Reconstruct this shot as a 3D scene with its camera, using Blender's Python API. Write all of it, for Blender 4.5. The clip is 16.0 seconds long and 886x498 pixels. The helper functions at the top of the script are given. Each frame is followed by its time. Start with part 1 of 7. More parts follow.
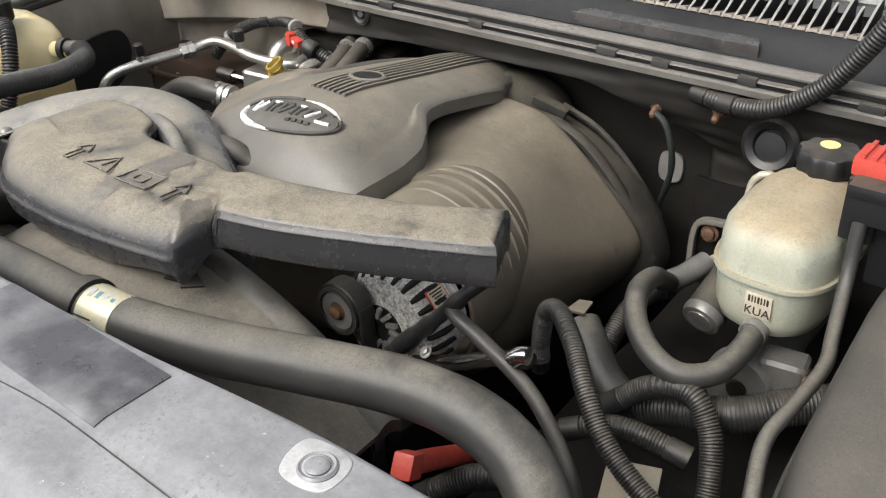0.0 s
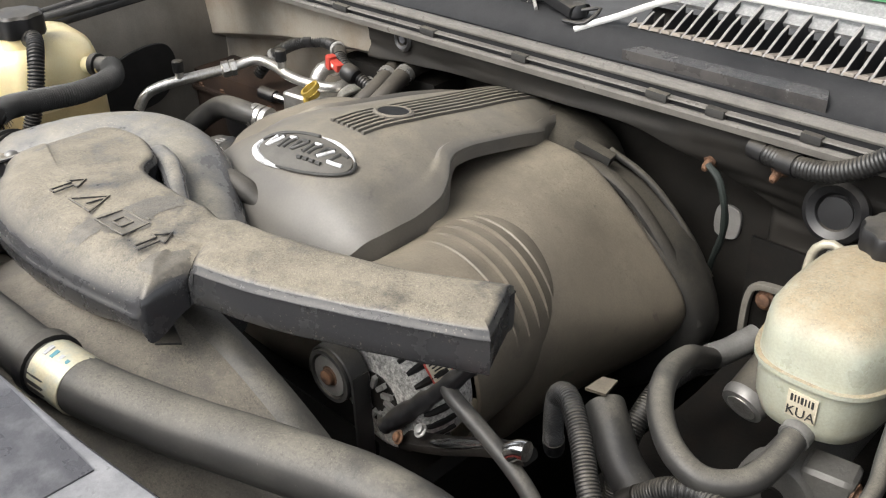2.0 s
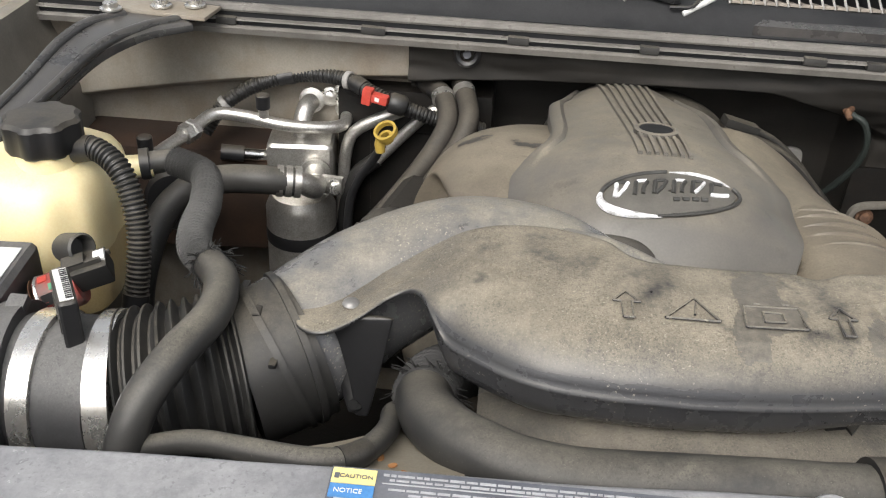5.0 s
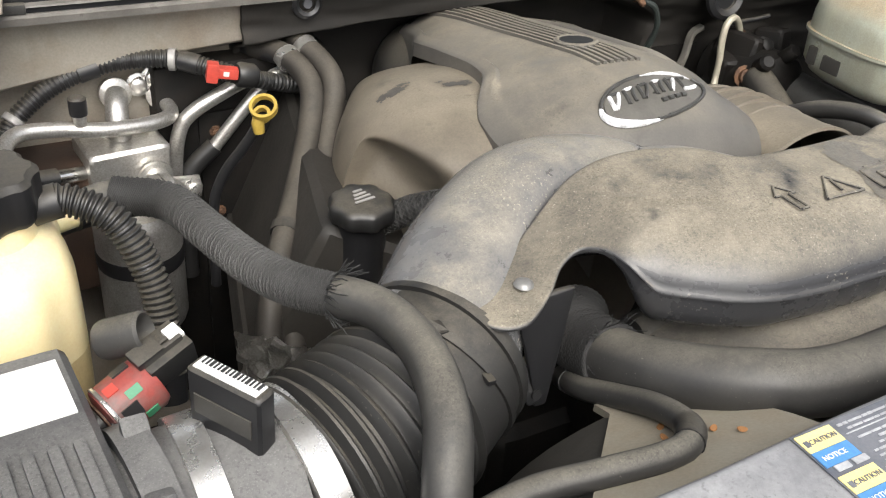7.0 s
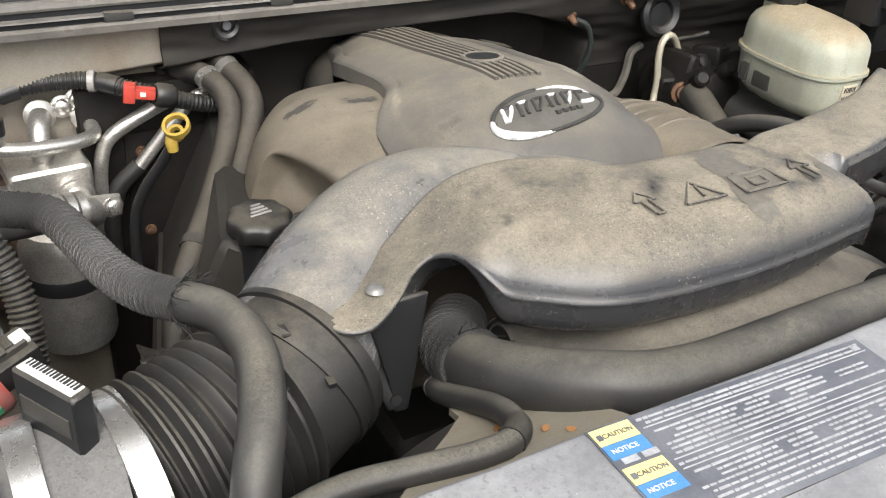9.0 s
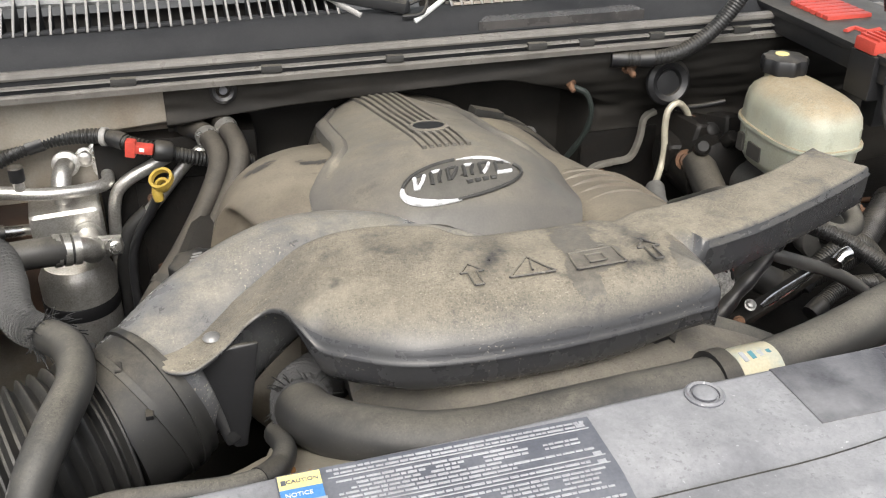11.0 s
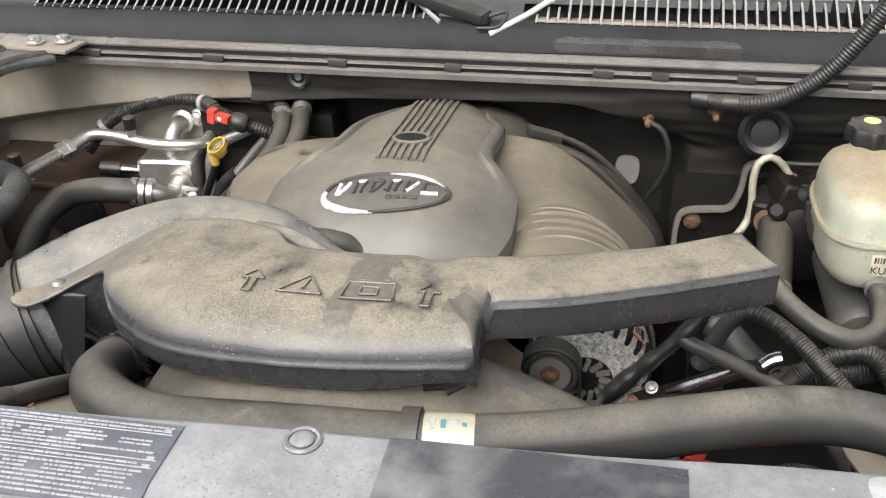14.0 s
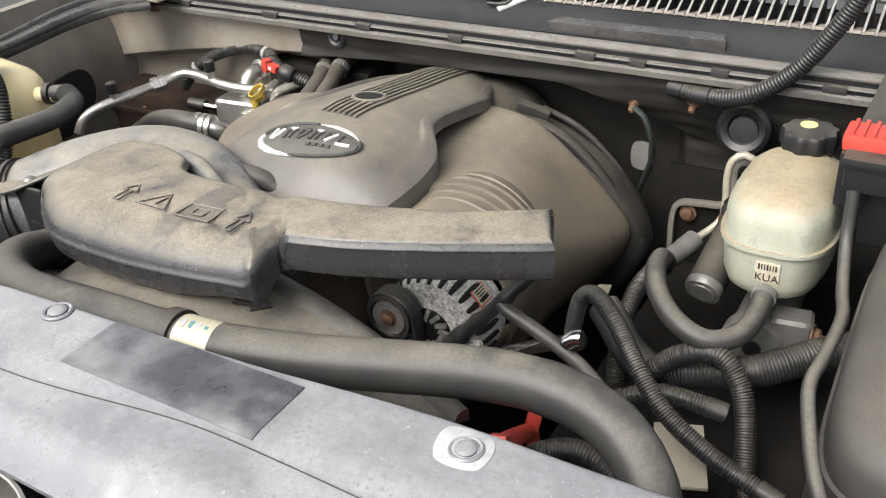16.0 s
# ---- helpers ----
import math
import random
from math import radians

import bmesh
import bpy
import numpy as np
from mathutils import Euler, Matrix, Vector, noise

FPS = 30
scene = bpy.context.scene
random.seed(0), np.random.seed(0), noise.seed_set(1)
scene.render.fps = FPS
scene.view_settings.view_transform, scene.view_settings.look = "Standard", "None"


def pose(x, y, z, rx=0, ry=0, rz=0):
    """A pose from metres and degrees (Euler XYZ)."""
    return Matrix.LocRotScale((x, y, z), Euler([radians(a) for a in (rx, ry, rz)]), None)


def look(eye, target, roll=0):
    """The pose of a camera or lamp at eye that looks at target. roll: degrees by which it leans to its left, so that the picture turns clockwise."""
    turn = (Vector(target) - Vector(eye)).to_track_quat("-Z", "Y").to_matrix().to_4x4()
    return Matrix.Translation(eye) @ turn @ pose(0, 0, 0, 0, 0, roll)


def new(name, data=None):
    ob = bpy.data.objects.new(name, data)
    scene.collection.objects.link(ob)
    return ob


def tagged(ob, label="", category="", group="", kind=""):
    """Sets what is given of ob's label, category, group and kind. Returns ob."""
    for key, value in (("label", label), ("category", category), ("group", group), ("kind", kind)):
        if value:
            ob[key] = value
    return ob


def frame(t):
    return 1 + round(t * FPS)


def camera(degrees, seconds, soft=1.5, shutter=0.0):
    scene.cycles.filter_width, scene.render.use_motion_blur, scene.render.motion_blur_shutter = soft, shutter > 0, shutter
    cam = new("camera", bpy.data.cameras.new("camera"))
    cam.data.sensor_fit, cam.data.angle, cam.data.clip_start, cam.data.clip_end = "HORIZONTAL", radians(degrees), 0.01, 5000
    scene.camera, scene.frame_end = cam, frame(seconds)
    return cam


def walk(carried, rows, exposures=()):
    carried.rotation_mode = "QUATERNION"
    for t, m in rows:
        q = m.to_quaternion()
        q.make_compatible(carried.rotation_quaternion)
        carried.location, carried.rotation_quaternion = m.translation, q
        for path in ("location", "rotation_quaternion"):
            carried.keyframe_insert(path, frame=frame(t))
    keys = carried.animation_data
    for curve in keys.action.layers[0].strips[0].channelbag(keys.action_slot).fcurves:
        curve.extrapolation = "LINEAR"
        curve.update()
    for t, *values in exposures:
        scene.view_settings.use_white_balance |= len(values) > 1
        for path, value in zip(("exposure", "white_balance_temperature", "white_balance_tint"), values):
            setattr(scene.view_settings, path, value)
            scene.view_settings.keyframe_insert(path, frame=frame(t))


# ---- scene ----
from mathutils.bvhtree import BVHTree
cam = camera(50.1, 16.0, 1.15)
METRES = 3.2
BASE = pose(0.79, -0.216, 1.51, -30.755, 1.565, 38.517)
ROWS = [
    (0.0, 0.0, 0.0, 0.0, 0.0, -0.0, 0.0),
    (0.5, -0.0026, 0.0152, 0.0061, -0.35, -0.32, 0.13),
    (1.0, 0.0073, 0.0251, 0.0126, 1.06, -0.09, -0.93),
    (1.5, 0.0182, 0.0271, 0.0164, 3.32, 0.12, -1.79),
    (2.0, 0.02, 0.0304, 0.0172, 4.82, 0.29, -3.24),
    (2.5, -0.0115, 0.0219, 0.0168, 0.4, 1.74, -1.88),
    (3.0, -0.082, 0.0138, 0.0195, -8.56, 1.8, 3.07),
    (3.5, -0.1315, 0.0261, 0.0226, -12.66, 0.67, 3.98),
    (4.0, -0.1835, 0.0615, 0.0391, -17.27, -1.03, 5.92),
    (6.5, -0.3172, 0.2311, 0.1123, -58.34, -16.45, 22.04),
    (7.0, -0.3305, 0.2566, 0.1202, -65.07, -19.28, 23.18),
    (7.5, -0.3301, 0.2617, 0.1245, -67.25, -19.97, 23.92),
    (8.0, -0.327, 0.2571, 0.1217, -67.93, -19.66, 23.85),
    (8.5, -0.3275, 0.2455, 0.1106, -66.78, -19.5, 23.61),
    (9.0, -0.3211, 0.2247, 0.1022, -63.94, -17.13, 24.1),
    (9.5, -0.3054, 0.1904, 0.0914, -57.83, -12.59, 24.75),
    (12.0, -0.281, 0.1294, 0.0706, -48.62, -8.97, 22.33),
    (12.5, -0.253, 0.1274, 0.0689, -44.92, -8.88, 21.23),
    (13.0, -0.227, 0.1202, 0.0671, -37.94, -6.36, 19.89),
    (13.5, -0.1994, 0.085, 0.0523, -30.88, -3.22, 16.85),
    (14.0, -0.1718, 0.0418, 0.0352, -24.25, -1.87, 13.72),
    (14.5, -0.1408, 0.0341, 0.0302, -20.83, -2.25, 12.84),
    (15.0, -0.1098, 0.0337, 0.0313, -17.51, -1.88, 11.98),
    (15.5, -0.0792, 0.0098, 0.0191, -11.83, -0.52, 8.74),
    (16.0, -0.0459, -0.0234, 0.0027, -5.94, -0.16, 5.73),
]
STOPS = ((0.0, 1.38), (1.5, 1.51), (2.5, 1.54), (3.0, 1.46), (3.5, 1.26), (4.0, 0.97), (5.2, 1.25), (6.5, 1.50), (8.0, 1.42), (9.5, 1.55), (12.0, 1.35), (12.5, 1.50), (13.0, 1.79), (13.5, 1.60), (14.5, 1.52), (16.0, 1.62))
walk(cam, [(t, BASE @ pose(METRES * x, METRES * y, METRES * z, 90 + pitch, roll, yaw)) for t, x, y, z, yaw, pitch, roll in ROWS], STOPS)

# ---- light ----
world = bpy.data.worlds.new("world")
scene.world = world
world.use_nodes = True
wn = world.node_tree.nodes
sky = wn.new("ShaderNodeTexSky")
sky.sky_type, sky.sun_disc = "NISHITA", False
sky.sun_elevation, sky.sun_rotation = radians(50), radians(197)
sky.air_density, sky.dust_density, sky.ozone_density = 1.0, 4.0, 0.6
sky_tint = wn.new("ShaderNodeHueSaturation")
sky_tint.inputs["Saturation"].default_value = 0.25
world.node_tree.links.new(sky.outputs[0], sky_tint.inputs["Color"])
world.node_tree.links.new(sky_tint.outputs[0], wn["Background"].inputs["Color"])
wn["Background"].inputs["Strength"].default_value = 0.11
sun_data = bpy.data.lights.new("sun", "SUN")
sun_data.energy, sun_data.angle, sun_data.color = 1.1, radians(45), (1.0, 0.96, 0.9)
sun = new("sun", sun_data)
sun.matrix_world = look((-0.8, -2.2, 4.4), (0.0, 0.4, 1.0))


# ---- materials ----
def mat(name, base, rough=0.6, metal=0.0, spots=None, spot_scale=40.0, spot_amount=0.5, dust=None, dust_amount=0.0,
        dust_scale=14.0, dust_lo=0.3, dust_hi=0.9, dust_patch=(0.34, 0.50), dust_big=None, grain=0.10, grain_scale=450.0, bump=0.08, bump_scale=300.0, rough_var=0.12, coat=0.0, spec=0.5,
        transmission=0.0, subsurface=0.0, streaks=0.0, fleck=None, fleck_scale=230.0, fleck_amount=0.8, fleck_cut=(0.69, 0.74), grit_amount=1.0):
    """A worn surface: base colour, blotches at a middle scale, fine grain, and dust that lies on faces that look up."""
    m = bpy.data.materials.new(name)
    m.use_nodes = True
    nt, n = m.node_tree, m.node_tree.nodes
    link = nt.links.new
    b = n["Principled BSDF"]
    b.inputs["Metallic"].default_value = metal
    co = n.new("ShaderNodeTexCoord").outputs["Object"]

    def noise_node(scale, detail=5.0, stretch=None, harsh=0.62):
        t = n.new("ShaderNodeTexNoise")
        t.inputs["Scale"].default_value, t.inputs["Detail"].default_value = scale, detail
        t.inputs["Roughness"].default_value = harsh
        src = co
        if stretch:
            mp = n.new("ShaderNodeMapping")
            mp.inputs["Scale"].default_value = stretch
            link(co, mp.inputs["Vector"])
            src = mp.outputs[0]
        link(src, t.inputs["Vector"])
        return t.outputs["Fac"]

    def ramp(fac, lo, hi):
        r = n.new("ShaderNodeMapRange")
        r.inputs["From Min"].default_value, r.inputs["From Max"].default_value = lo, hi
        link(fac, r.inputs["Value"])
        return r.outputs["Result"]

    def math_node(op, a, v):
        k = n.new("ShaderNodeMath")
        k.operation = op
        k.use_clamp = True
        link(a, k.inputs[0])
        if isinstance(v, (int, float)):
            k.inputs[1].default_value = v
        else:
            link(v, k.inputs[1])
        return k.outputs[0]

    def mix(fac, a, c, mode="MIX"):
        x = n.new("ShaderNodeMix")
        x.data_type, x.blend_type = "RGBA", mode
        for i, v in ((6, a), (7, c)):
            if isinstance(v, tuple):
                x.inputs[i].default_value = (*v, 1)
            else:
                link(v, x.inputs[i])
        if isinstance(fac, (int, float)):
            x.inputs[0].default_value = fac
        else:
            link(fac, x.inputs[0])
        return x.outputs[2]

    big = noise_node(spot_scale, 6.0)
    fine = noise_node(grain_scale, 3.0)
    colour = tuple(base)
    dark = tuple(v * 0.55 for v in base)
    colour = mix(math_node("MULTIPLY", ramp(big, 0.42, 0.68), spot_amount), colour, spots or dark)
    if streaks:
        colour = mix(math_node("MULTIPLY", ramp(noise_node(22.0, 4.0, (1.0, 1.0, 0.12)), 0.45, 0.7), streaks), colour, dark)
    mask = None
    if dust:
        up = n.new("ShaderNodeSeparateXYZ")
        link(n.new("ShaderNodeNewGeometry").outputs["Normal"], up.inputs[0])
        lies = ramp(up.outputs["Z"], dust_lo, dust_hi)
        patch = ramp(noise_node(dust_scale, 9.0, None, 0.70), *dust_patch)
        if dust_big:
            scale, lo, hi, least = dust_big
            worn = math_node("ADD", math_node("MULTIPLY", ramp(noise_node(scale, 8.0, None, 0.68), lo, hi), 1 - least), least)
            patch = math_node("MULTIPLY", patch, worn)
        mask = math_node("MULTIPLY", math_node("MULTIPLY", lies, patch), dust_amount)
        speck = ramp(noise_node(190.0, 4.0), 0.35, 0.6)
        mask = math_node("MULTIPLY", mask, math_node("ADD", math_node("MULTIPLY", speck, 0.22), 0.8))
        shade = tuple(v * 0.78 for v in dust)
        tone = mix(ramp(noise_node(34.0, 6.0), 0.40, 0.62), tuple(dust), shade)
        grit = math_node("MULTIPLY", ramp(noise_node(300.0, 2.0), 0.58, 0.66), ramp(noise_node(24.0, 4.0), 0.40, 0.60))
        tone = mix(math_node("MULTIPLY", grit, 0.6), tone, tuple(v * 0.38 for v in dust))
        sand = math_node("MULTIPLY", ramp(noise_node(560.0, 3.0), 0.53, 0.60), ramp(noise_node(17.0, 5.0), 0.34, 0.58))
        tone = mix(math_node("MULTIPLY", sand, 0.6 * grit_amount), tone, tuple(v * 0.36 for v in dust))
        crumb = math_node("MULTIPLY", ramp(noise_node(820.0, 2.0), 0.61, 0.66), 0.55 * grit_amount)
        tone = mix(crumb, tone, tuple(min(0.8, v * 1.55) for v in dust))
        colour = mix(mask, colour, tone)
    if fleck:
        spot = ramp(noise_node(fleck_scale, 2.0 if fleck_scale > 100 else 6.0), *fleck_cut)
        where = ramp(noise_node(11.0, 3.0), 0.44, 0.62)
        colour = mix(math_node("MULTIPLY", math_node("MULTIPLY", spot, where), fleck_amount), colour, tuple(fleck))
    colour = mix(grain, colour, ramp(fine, 0.28, 0.72), "OVERLAY")
    link(colour, b.inputs["Base Color"])
    r = n.new("ShaderNodeMapRange")
    r.inputs["To Min"].default_value, r.inputs["To Max"].default_value = max(0.03, rough - rough_var), min(1.0, rough + rough_var)
    link(big, r.inputs["Value"])
    rough_out = r.outputs["Result"]
    if mask is not None:
        rough_out = math_node("ADD", rough_out, math_node("MULTIPLY", mask, 0.4))
    link(rough_out, b.inputs["Roughness"])
    if bump:
        bn = n.new("ShaderNodeBump")
        bn.inputs["Strength"].default_value, bn.inputs["Distance"].default_value = min(1.0, bump * 1.5), 0.002
        if mask is not None:
            link(math_node("ADD", math_node("MULTIPLY", mask, min(1.0, bump * 1.7)), bump * 0.25), bn.inputs["Strength"])
        link(noise_node(bump_scale, 6.0), bn.inputs["Height"])
        link(bn.outputs[0], b.inputs["Normal"])
    b.inputs["Specular IOR Level"].default_value = spec
    b.inputs["Coat Weight"].default_value = coat
    b.inputs["Transmission Weight"].default_value = transmission
    if subsurface:
        b.inputs["Subsurface Weight"].default_value = subsurface
        b.inputs["Subsurface Radius"].default_value = (0.02, 0.016, 0.01)
    return m


DUST = (0.30, 0.262, 0.195)
M_DUCT = mat("duct_plastic", (0.034, 0.034, 0.036), 0.27, dust=(0.275, 0.243, 0.185), dust_amount=0.93, dust_scale=22.0, dust_patch=(0.30, 0.46), dust_lo=0.50, dust_hi=0.99, dust_big=(8.0, 0.39, 0.47, 0.68), spots=(0.045, 0.044, 0.042), spot_scale=26.0, spot_amount=0.5, bump=0.25, bump_scale=600.0, fleck=(0.40, 0.36, 0.29), fleck_scale=360.0, fleck_amount=0.6, fleck_cut=(0.65, 0.70))
M_TUBE = mat("intake_tube_plastic", (0.115, 0.115, 0.118), 0.25, dust=(0.35, 0.317, 0.25), dust_amount=0.75, dust_scale=14.0, dust_lo=0.66, dust_hi=1.0, dust_big=(10.0, 0.40, 0.52, 0.30), spots=(0.15, 0.149, 0.147), spot_scale=40.0, spot_amount=0.5, bump=0.2, bump_scale=600.0, fleck=(0.40, 0.36, 0.29), fleck_scale=420.0, fleck_amount=0.8, fleck_cut=(0.62, 0.67))
M_SHROUD = mat("shroud_plastic", (0.075, 0.071, 0.064), 0.6, dust=(0.22, 0.195, 0.155), dust_amount=0.7, dust_scale=9.0, bump=0.12, fleck=(0.33, 0.30, 0.24), fleck_scale=300.0, fleck_amount=0.5)
M_COVER = mat("cover_plastic", (0.112, 0.104, 0.091), 0.44, grit_amount=0.5, dust=DUST, dust_amount=0.72, dust_scale=5.0, dust_lo=0.75, dust_hi=1.0, dust_big=(6.0, 0.36, 0.60, 0.35), spots=(0.060, 0.058, 0.055), spot_amount=0.55, spot_scale=9.0, grain=0.08, bump=0.10, fleck=(0.040, 0.038, 0.034), fleck_scale=24.0, fleck_amount=0.45, fleck_cut=(0.58, 0.66))
M_BULB = mat("manifold_plastic", (0.140, 0.119, 0.090), 0.48, grit_amount=0.5, dust=DUST, dust_amount=0.55, dust_scale=5.0, dust_big=(6.0, 0.36, 0.60, 0.3), spots=(0.070, 0.060, 0.047), spot_amount=0.7, spot_scale=9.0, bump=0.10, fleck=(0.038, 0.034, 0.028), fleck_scale=26.0, fleck_amount=0.6, fleck_cut=(0.60, 0.67))
M_BLACK = mat("black_plastic", (0.013, 0.013, 0.014), 0.42, dust=DUST, dust_amount=0.20, spot_amount=0.3, bump=0.05)
# near-black that paints the shade inside holes
M_HOLESHADE = mat("hole_shade_black", (0.006, 0.006, 0.006), 0.7, bump=0.0)
M_BACK = mat("rear_shell_plastic", (0.030, 0.029, 0.027), 0.5, dust=DUST, dust_amount=0.22, dust_scale=6.0, bump=0.08, spec=0.2)
M_PLATE = mat("badge_plate", (0.10, 0.094, 0.082), 0.5, spots=(0.06, 0.057, 0.05), spot_scale=40.0, spot_amount=0.6, bump=0.08)
M_FOIL = mat("worn_foil", (0.80, 0.80, 0.81), 0.38, spots=(0.10, 0.095, 0.088), spot_scale=110.0, spot_amount=0.75, bump=0.2, bump_scale=200.0, fleck=(0.06, 0.058, 0.05), fleck_scale=400.0, fleck_amount=0.9)
M_BADGE = mat("badge_plastic", (0.040, 0.039, 0.036), 0.42, spots=(0.080, 0.078, 0.072), spot_scale=90.0, spot_amount=0.5, bump=0.1)
# the broad pale dust layer here also paints cloud glare on the cover
M_PANEL = mat("panel_plastic_glare", (0.12, 0.122, 0.135), 0.26, grit_amount=0.25, dust=(0.40, 0.40, 0.405), dust_amount=0.85, dust_scale=3.0, dust_patch=(0.30, 0.66), dust_hi=1.0, dust_lo=0.6, spots=(0.07, 0.07, 0.078), spot_scale=4.0, spot_amount=0.6, bump=0.06, bump_scale=500.0, fleck=(0.70, 0.70, 0.69), fleck_scale=240.0, fleck_amount=0.4, grain=0.05)
M_COWL = mat("cowl_plastic", (0.013, 0.0135, 0.015), 0.58, dust=(0.10, 0.10, 0.10), dust_amount=0.16, dust_scale=8.0, spot_amount=0.3, bump=0.10, bump_scale=500.0, spec=0.3, fleck=(0.13, 0.13, 0.13), fleck_scale=420.0, fleck_amount=0.5)
M_RAMP = mat("cowl_plate", (0.032, 0.031, 0.031), 0.26, spots=(0.085, 0.078, 0.073), spot_scale=14.0, spot_amount=0.8, bump=0.10, bump_scale=160.0, fleck=(0.3, 0.29, 0.28), fleck_scale=350.0, fleck_amount=0.5)
M_LIP = mat("pale_lip", (0.30, 0.29, 0.275), 0.36, spots=(0.17, 0.165, 0.155), spot_scale=14.0, spot_amount=0.5, bump=0.05)
M_PATCH = mat("bare_patch", (0.060, 0.060, 0.066), 0.30, spots=(0.30, 0.30, 0.305), spot_scale=9.0, spot_amount=0.9, bump=0.10, bump_scale=500.0, grain=0.05)
M_HOSE = mat("hose_rubber", (0.030, 0.0292, 0.0282), 0.48, dust=(0.22, 0.20, 0.16), dust_amount=0.62, dust_scale=8.0, dust_lo=0.50, dust_hi=1.0, dust_big=(6.0, 0.34, 0.55, 0.5), spots=(0.05, 0.048, 0.043), spot_scale=30.0, spot_amount=0.5, bump=0.16, fleck=(0.19, 0.175, 0.15), fleck_scale=300.0, fleck_amount=0.6)
M_OLDHOSE = mat("old_hose_rubber", (0.024, 0.021, 0.018), 0.6, dust=DUST, dust_amount=0.16, dust_scale=18.0, spots=(0.055, 0.048, 0.04), spot_scale=30.0, bump=0.15)
M_RUBBER = mat("bellows_rubber", (0.022, 0.0215, 0.0205), 0.48, dust=(0.17, 0.15, 0.115), dust_amount=0.45, dust_scale=16.0, dust_lo=0.45, dust_hi=1.0, bump=0.12, fleck=(0.22, 0.20, 0.17), fleck_scale=300.0, fleck_amount=0.4)
M_CASE = mat("dusty_case", (0.045, 0.0425, 0.038), 0.5, dust=(0.10, 0.088, 0.07), dust_amount=0.5, dust_scale=8.0, spots=(0.028, 0.027, 0.024), spot_scale=14.0, bump=0.14, fleck=(0.16, 0.145, 0.12), fleck_scale=260.0, fleck_amount=0.5)
M_LID = mat("filter_lid", (0.05, 0.05, 0.052), 0.42, dust=(0.20, 0.195, 0.185), dust_amount=0.6, dust_scale=10.0, bump=0.15)
M_LOOM = mat("loom_plastic", (0.017, 0.0168, 0.0166), 0.42, dust=DUST, dust_amount=0.22, dust_scale=25.0, dust_lo=0.5, dust_hi=1.0, bump=0.06)
M_SLEEVE = mat("braid_fibre", (0.026, 0.0255, 0.025), 0.6, spots=(0.012, 0.012, 0.012), spot_scale=160.0, bump=0.3, bump_scale=900.0)
M_INSUL = mat("insulation", (0.016, 0.0147, 0.013), 0.72, dust=(0.11, 0.097, 0.076), dust_amount=0.25, dust_scale=6.0, spots=(0.040, 0.035, 0.029), spot_scale=7.0, spot_amount=0.5, bump=0.5, bump_scale=55.0, spec=0.25)
# dark metal; its near-black also puts the bay's deep shade into the colour
M_DARK = mat("dark_metal_and_shade", (0.007, 0.0066, 0.006), 0.55, spots=(0.018, 0.014, 0.011), spot_scale=30.0, bump=0.25, bump_scale=150.0, spec=0.25)
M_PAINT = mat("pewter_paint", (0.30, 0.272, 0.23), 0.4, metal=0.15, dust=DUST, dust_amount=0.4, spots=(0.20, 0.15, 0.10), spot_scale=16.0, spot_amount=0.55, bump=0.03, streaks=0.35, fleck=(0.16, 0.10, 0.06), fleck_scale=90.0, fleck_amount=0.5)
# the firewall's pewter again, about a third darker
M_PAINT2 = mat("darker_pewter", (0.20, 0.185, 0.16), 0.5, metal=0.1, dust=DUST, dust_amount=0.4, spots=(0.09, 0.08, 0.065), spot_scale=8.0, spot_amount=0.6, bump=0.04, streaks=0.4)
M_STEEL = mat("steel", (0.66, 0.65, 0.62), 0.28, metal=0.85, spots=(0.40, 0.36, 0.31), spot_scale=60.0, spot_amount=0.5, bump=0.05)
M_SEAL = mat("worn_seal", (0.17, 0.16, 0.145), 0.30, spots=(0.075, 0.07, 0.062), spot_scale=20.0, spot_amount=0.6, bump=0.06)
M_ALU = mat("aluminium", (0.62, 0.605, 0.57), 0.34, metal=0.85, spots=(0.40, 0.375, 0.34), spot_scale=45.0, spot_amount=0.5, grain=0.3, bump=0.12, bump_scale=260.0)
M_CAST = mat("cast_aluminium", (0.52, 0.51, 0.48), 0.5, metal=0.15, spots=(0.10, 0.095, 0.085), spot_scale=170.0, spot_amount=0.8, grain=0.5, bump=0.5, bump_scale=380.0)
M_GREYMETAL = mat("dull_grey_metal", (0.24, 0.235, 0.225), 0.42, metal=0.4, spots=(0.13, 0.125, 0.115), spot_scale=22.0, spot_amount=0.6, bump=0.05)
M_CHROME = mat("chrome", (0.8, 0.8, 0.79), 0.2, metal=1.0, spots=(0.35, 0.30, 0.25), spot_scale=90.0, spot_amount=0.7, bump=0.05)
M_REDWORN = mat("worn_red", (0.24, 0.045, 0.036), 0.5, spots=(0.12, 0.095, 0.085), spot_scale=45.0, spot_amount=0.95, bump=0.1)
M_RUST = mat("rusty_metal", (0.085, 0.046, 0.028), 0.8, metal=0.2, spots=(0.21, 0.105, 0.052), spot_scale=120.0, spot_amount=0.7, bump=0.4)
M_BROWNBOX = mat("brown_rusty_case", (0.034, 0.024, 0.019), 0.55, spots=(0.075, 0.045, 0.03), spot_scale=16.0, spot_amount=0.6, bump=0.15, spec=0.2)
M_YELLOW = mat("yellow_plastic", (0.38, 0.265, 0.05), 0.4, spots=(0.26, 0.17, 0.03), spot_scale=80.0, spot_amount=0.5)
M_RED = mat("red_plastic", (0.48, 0.060, 0.042), 0.45, spots=(0.30, 0.045, 0.03), spot_scale=60.0, spot_amount=0.5)
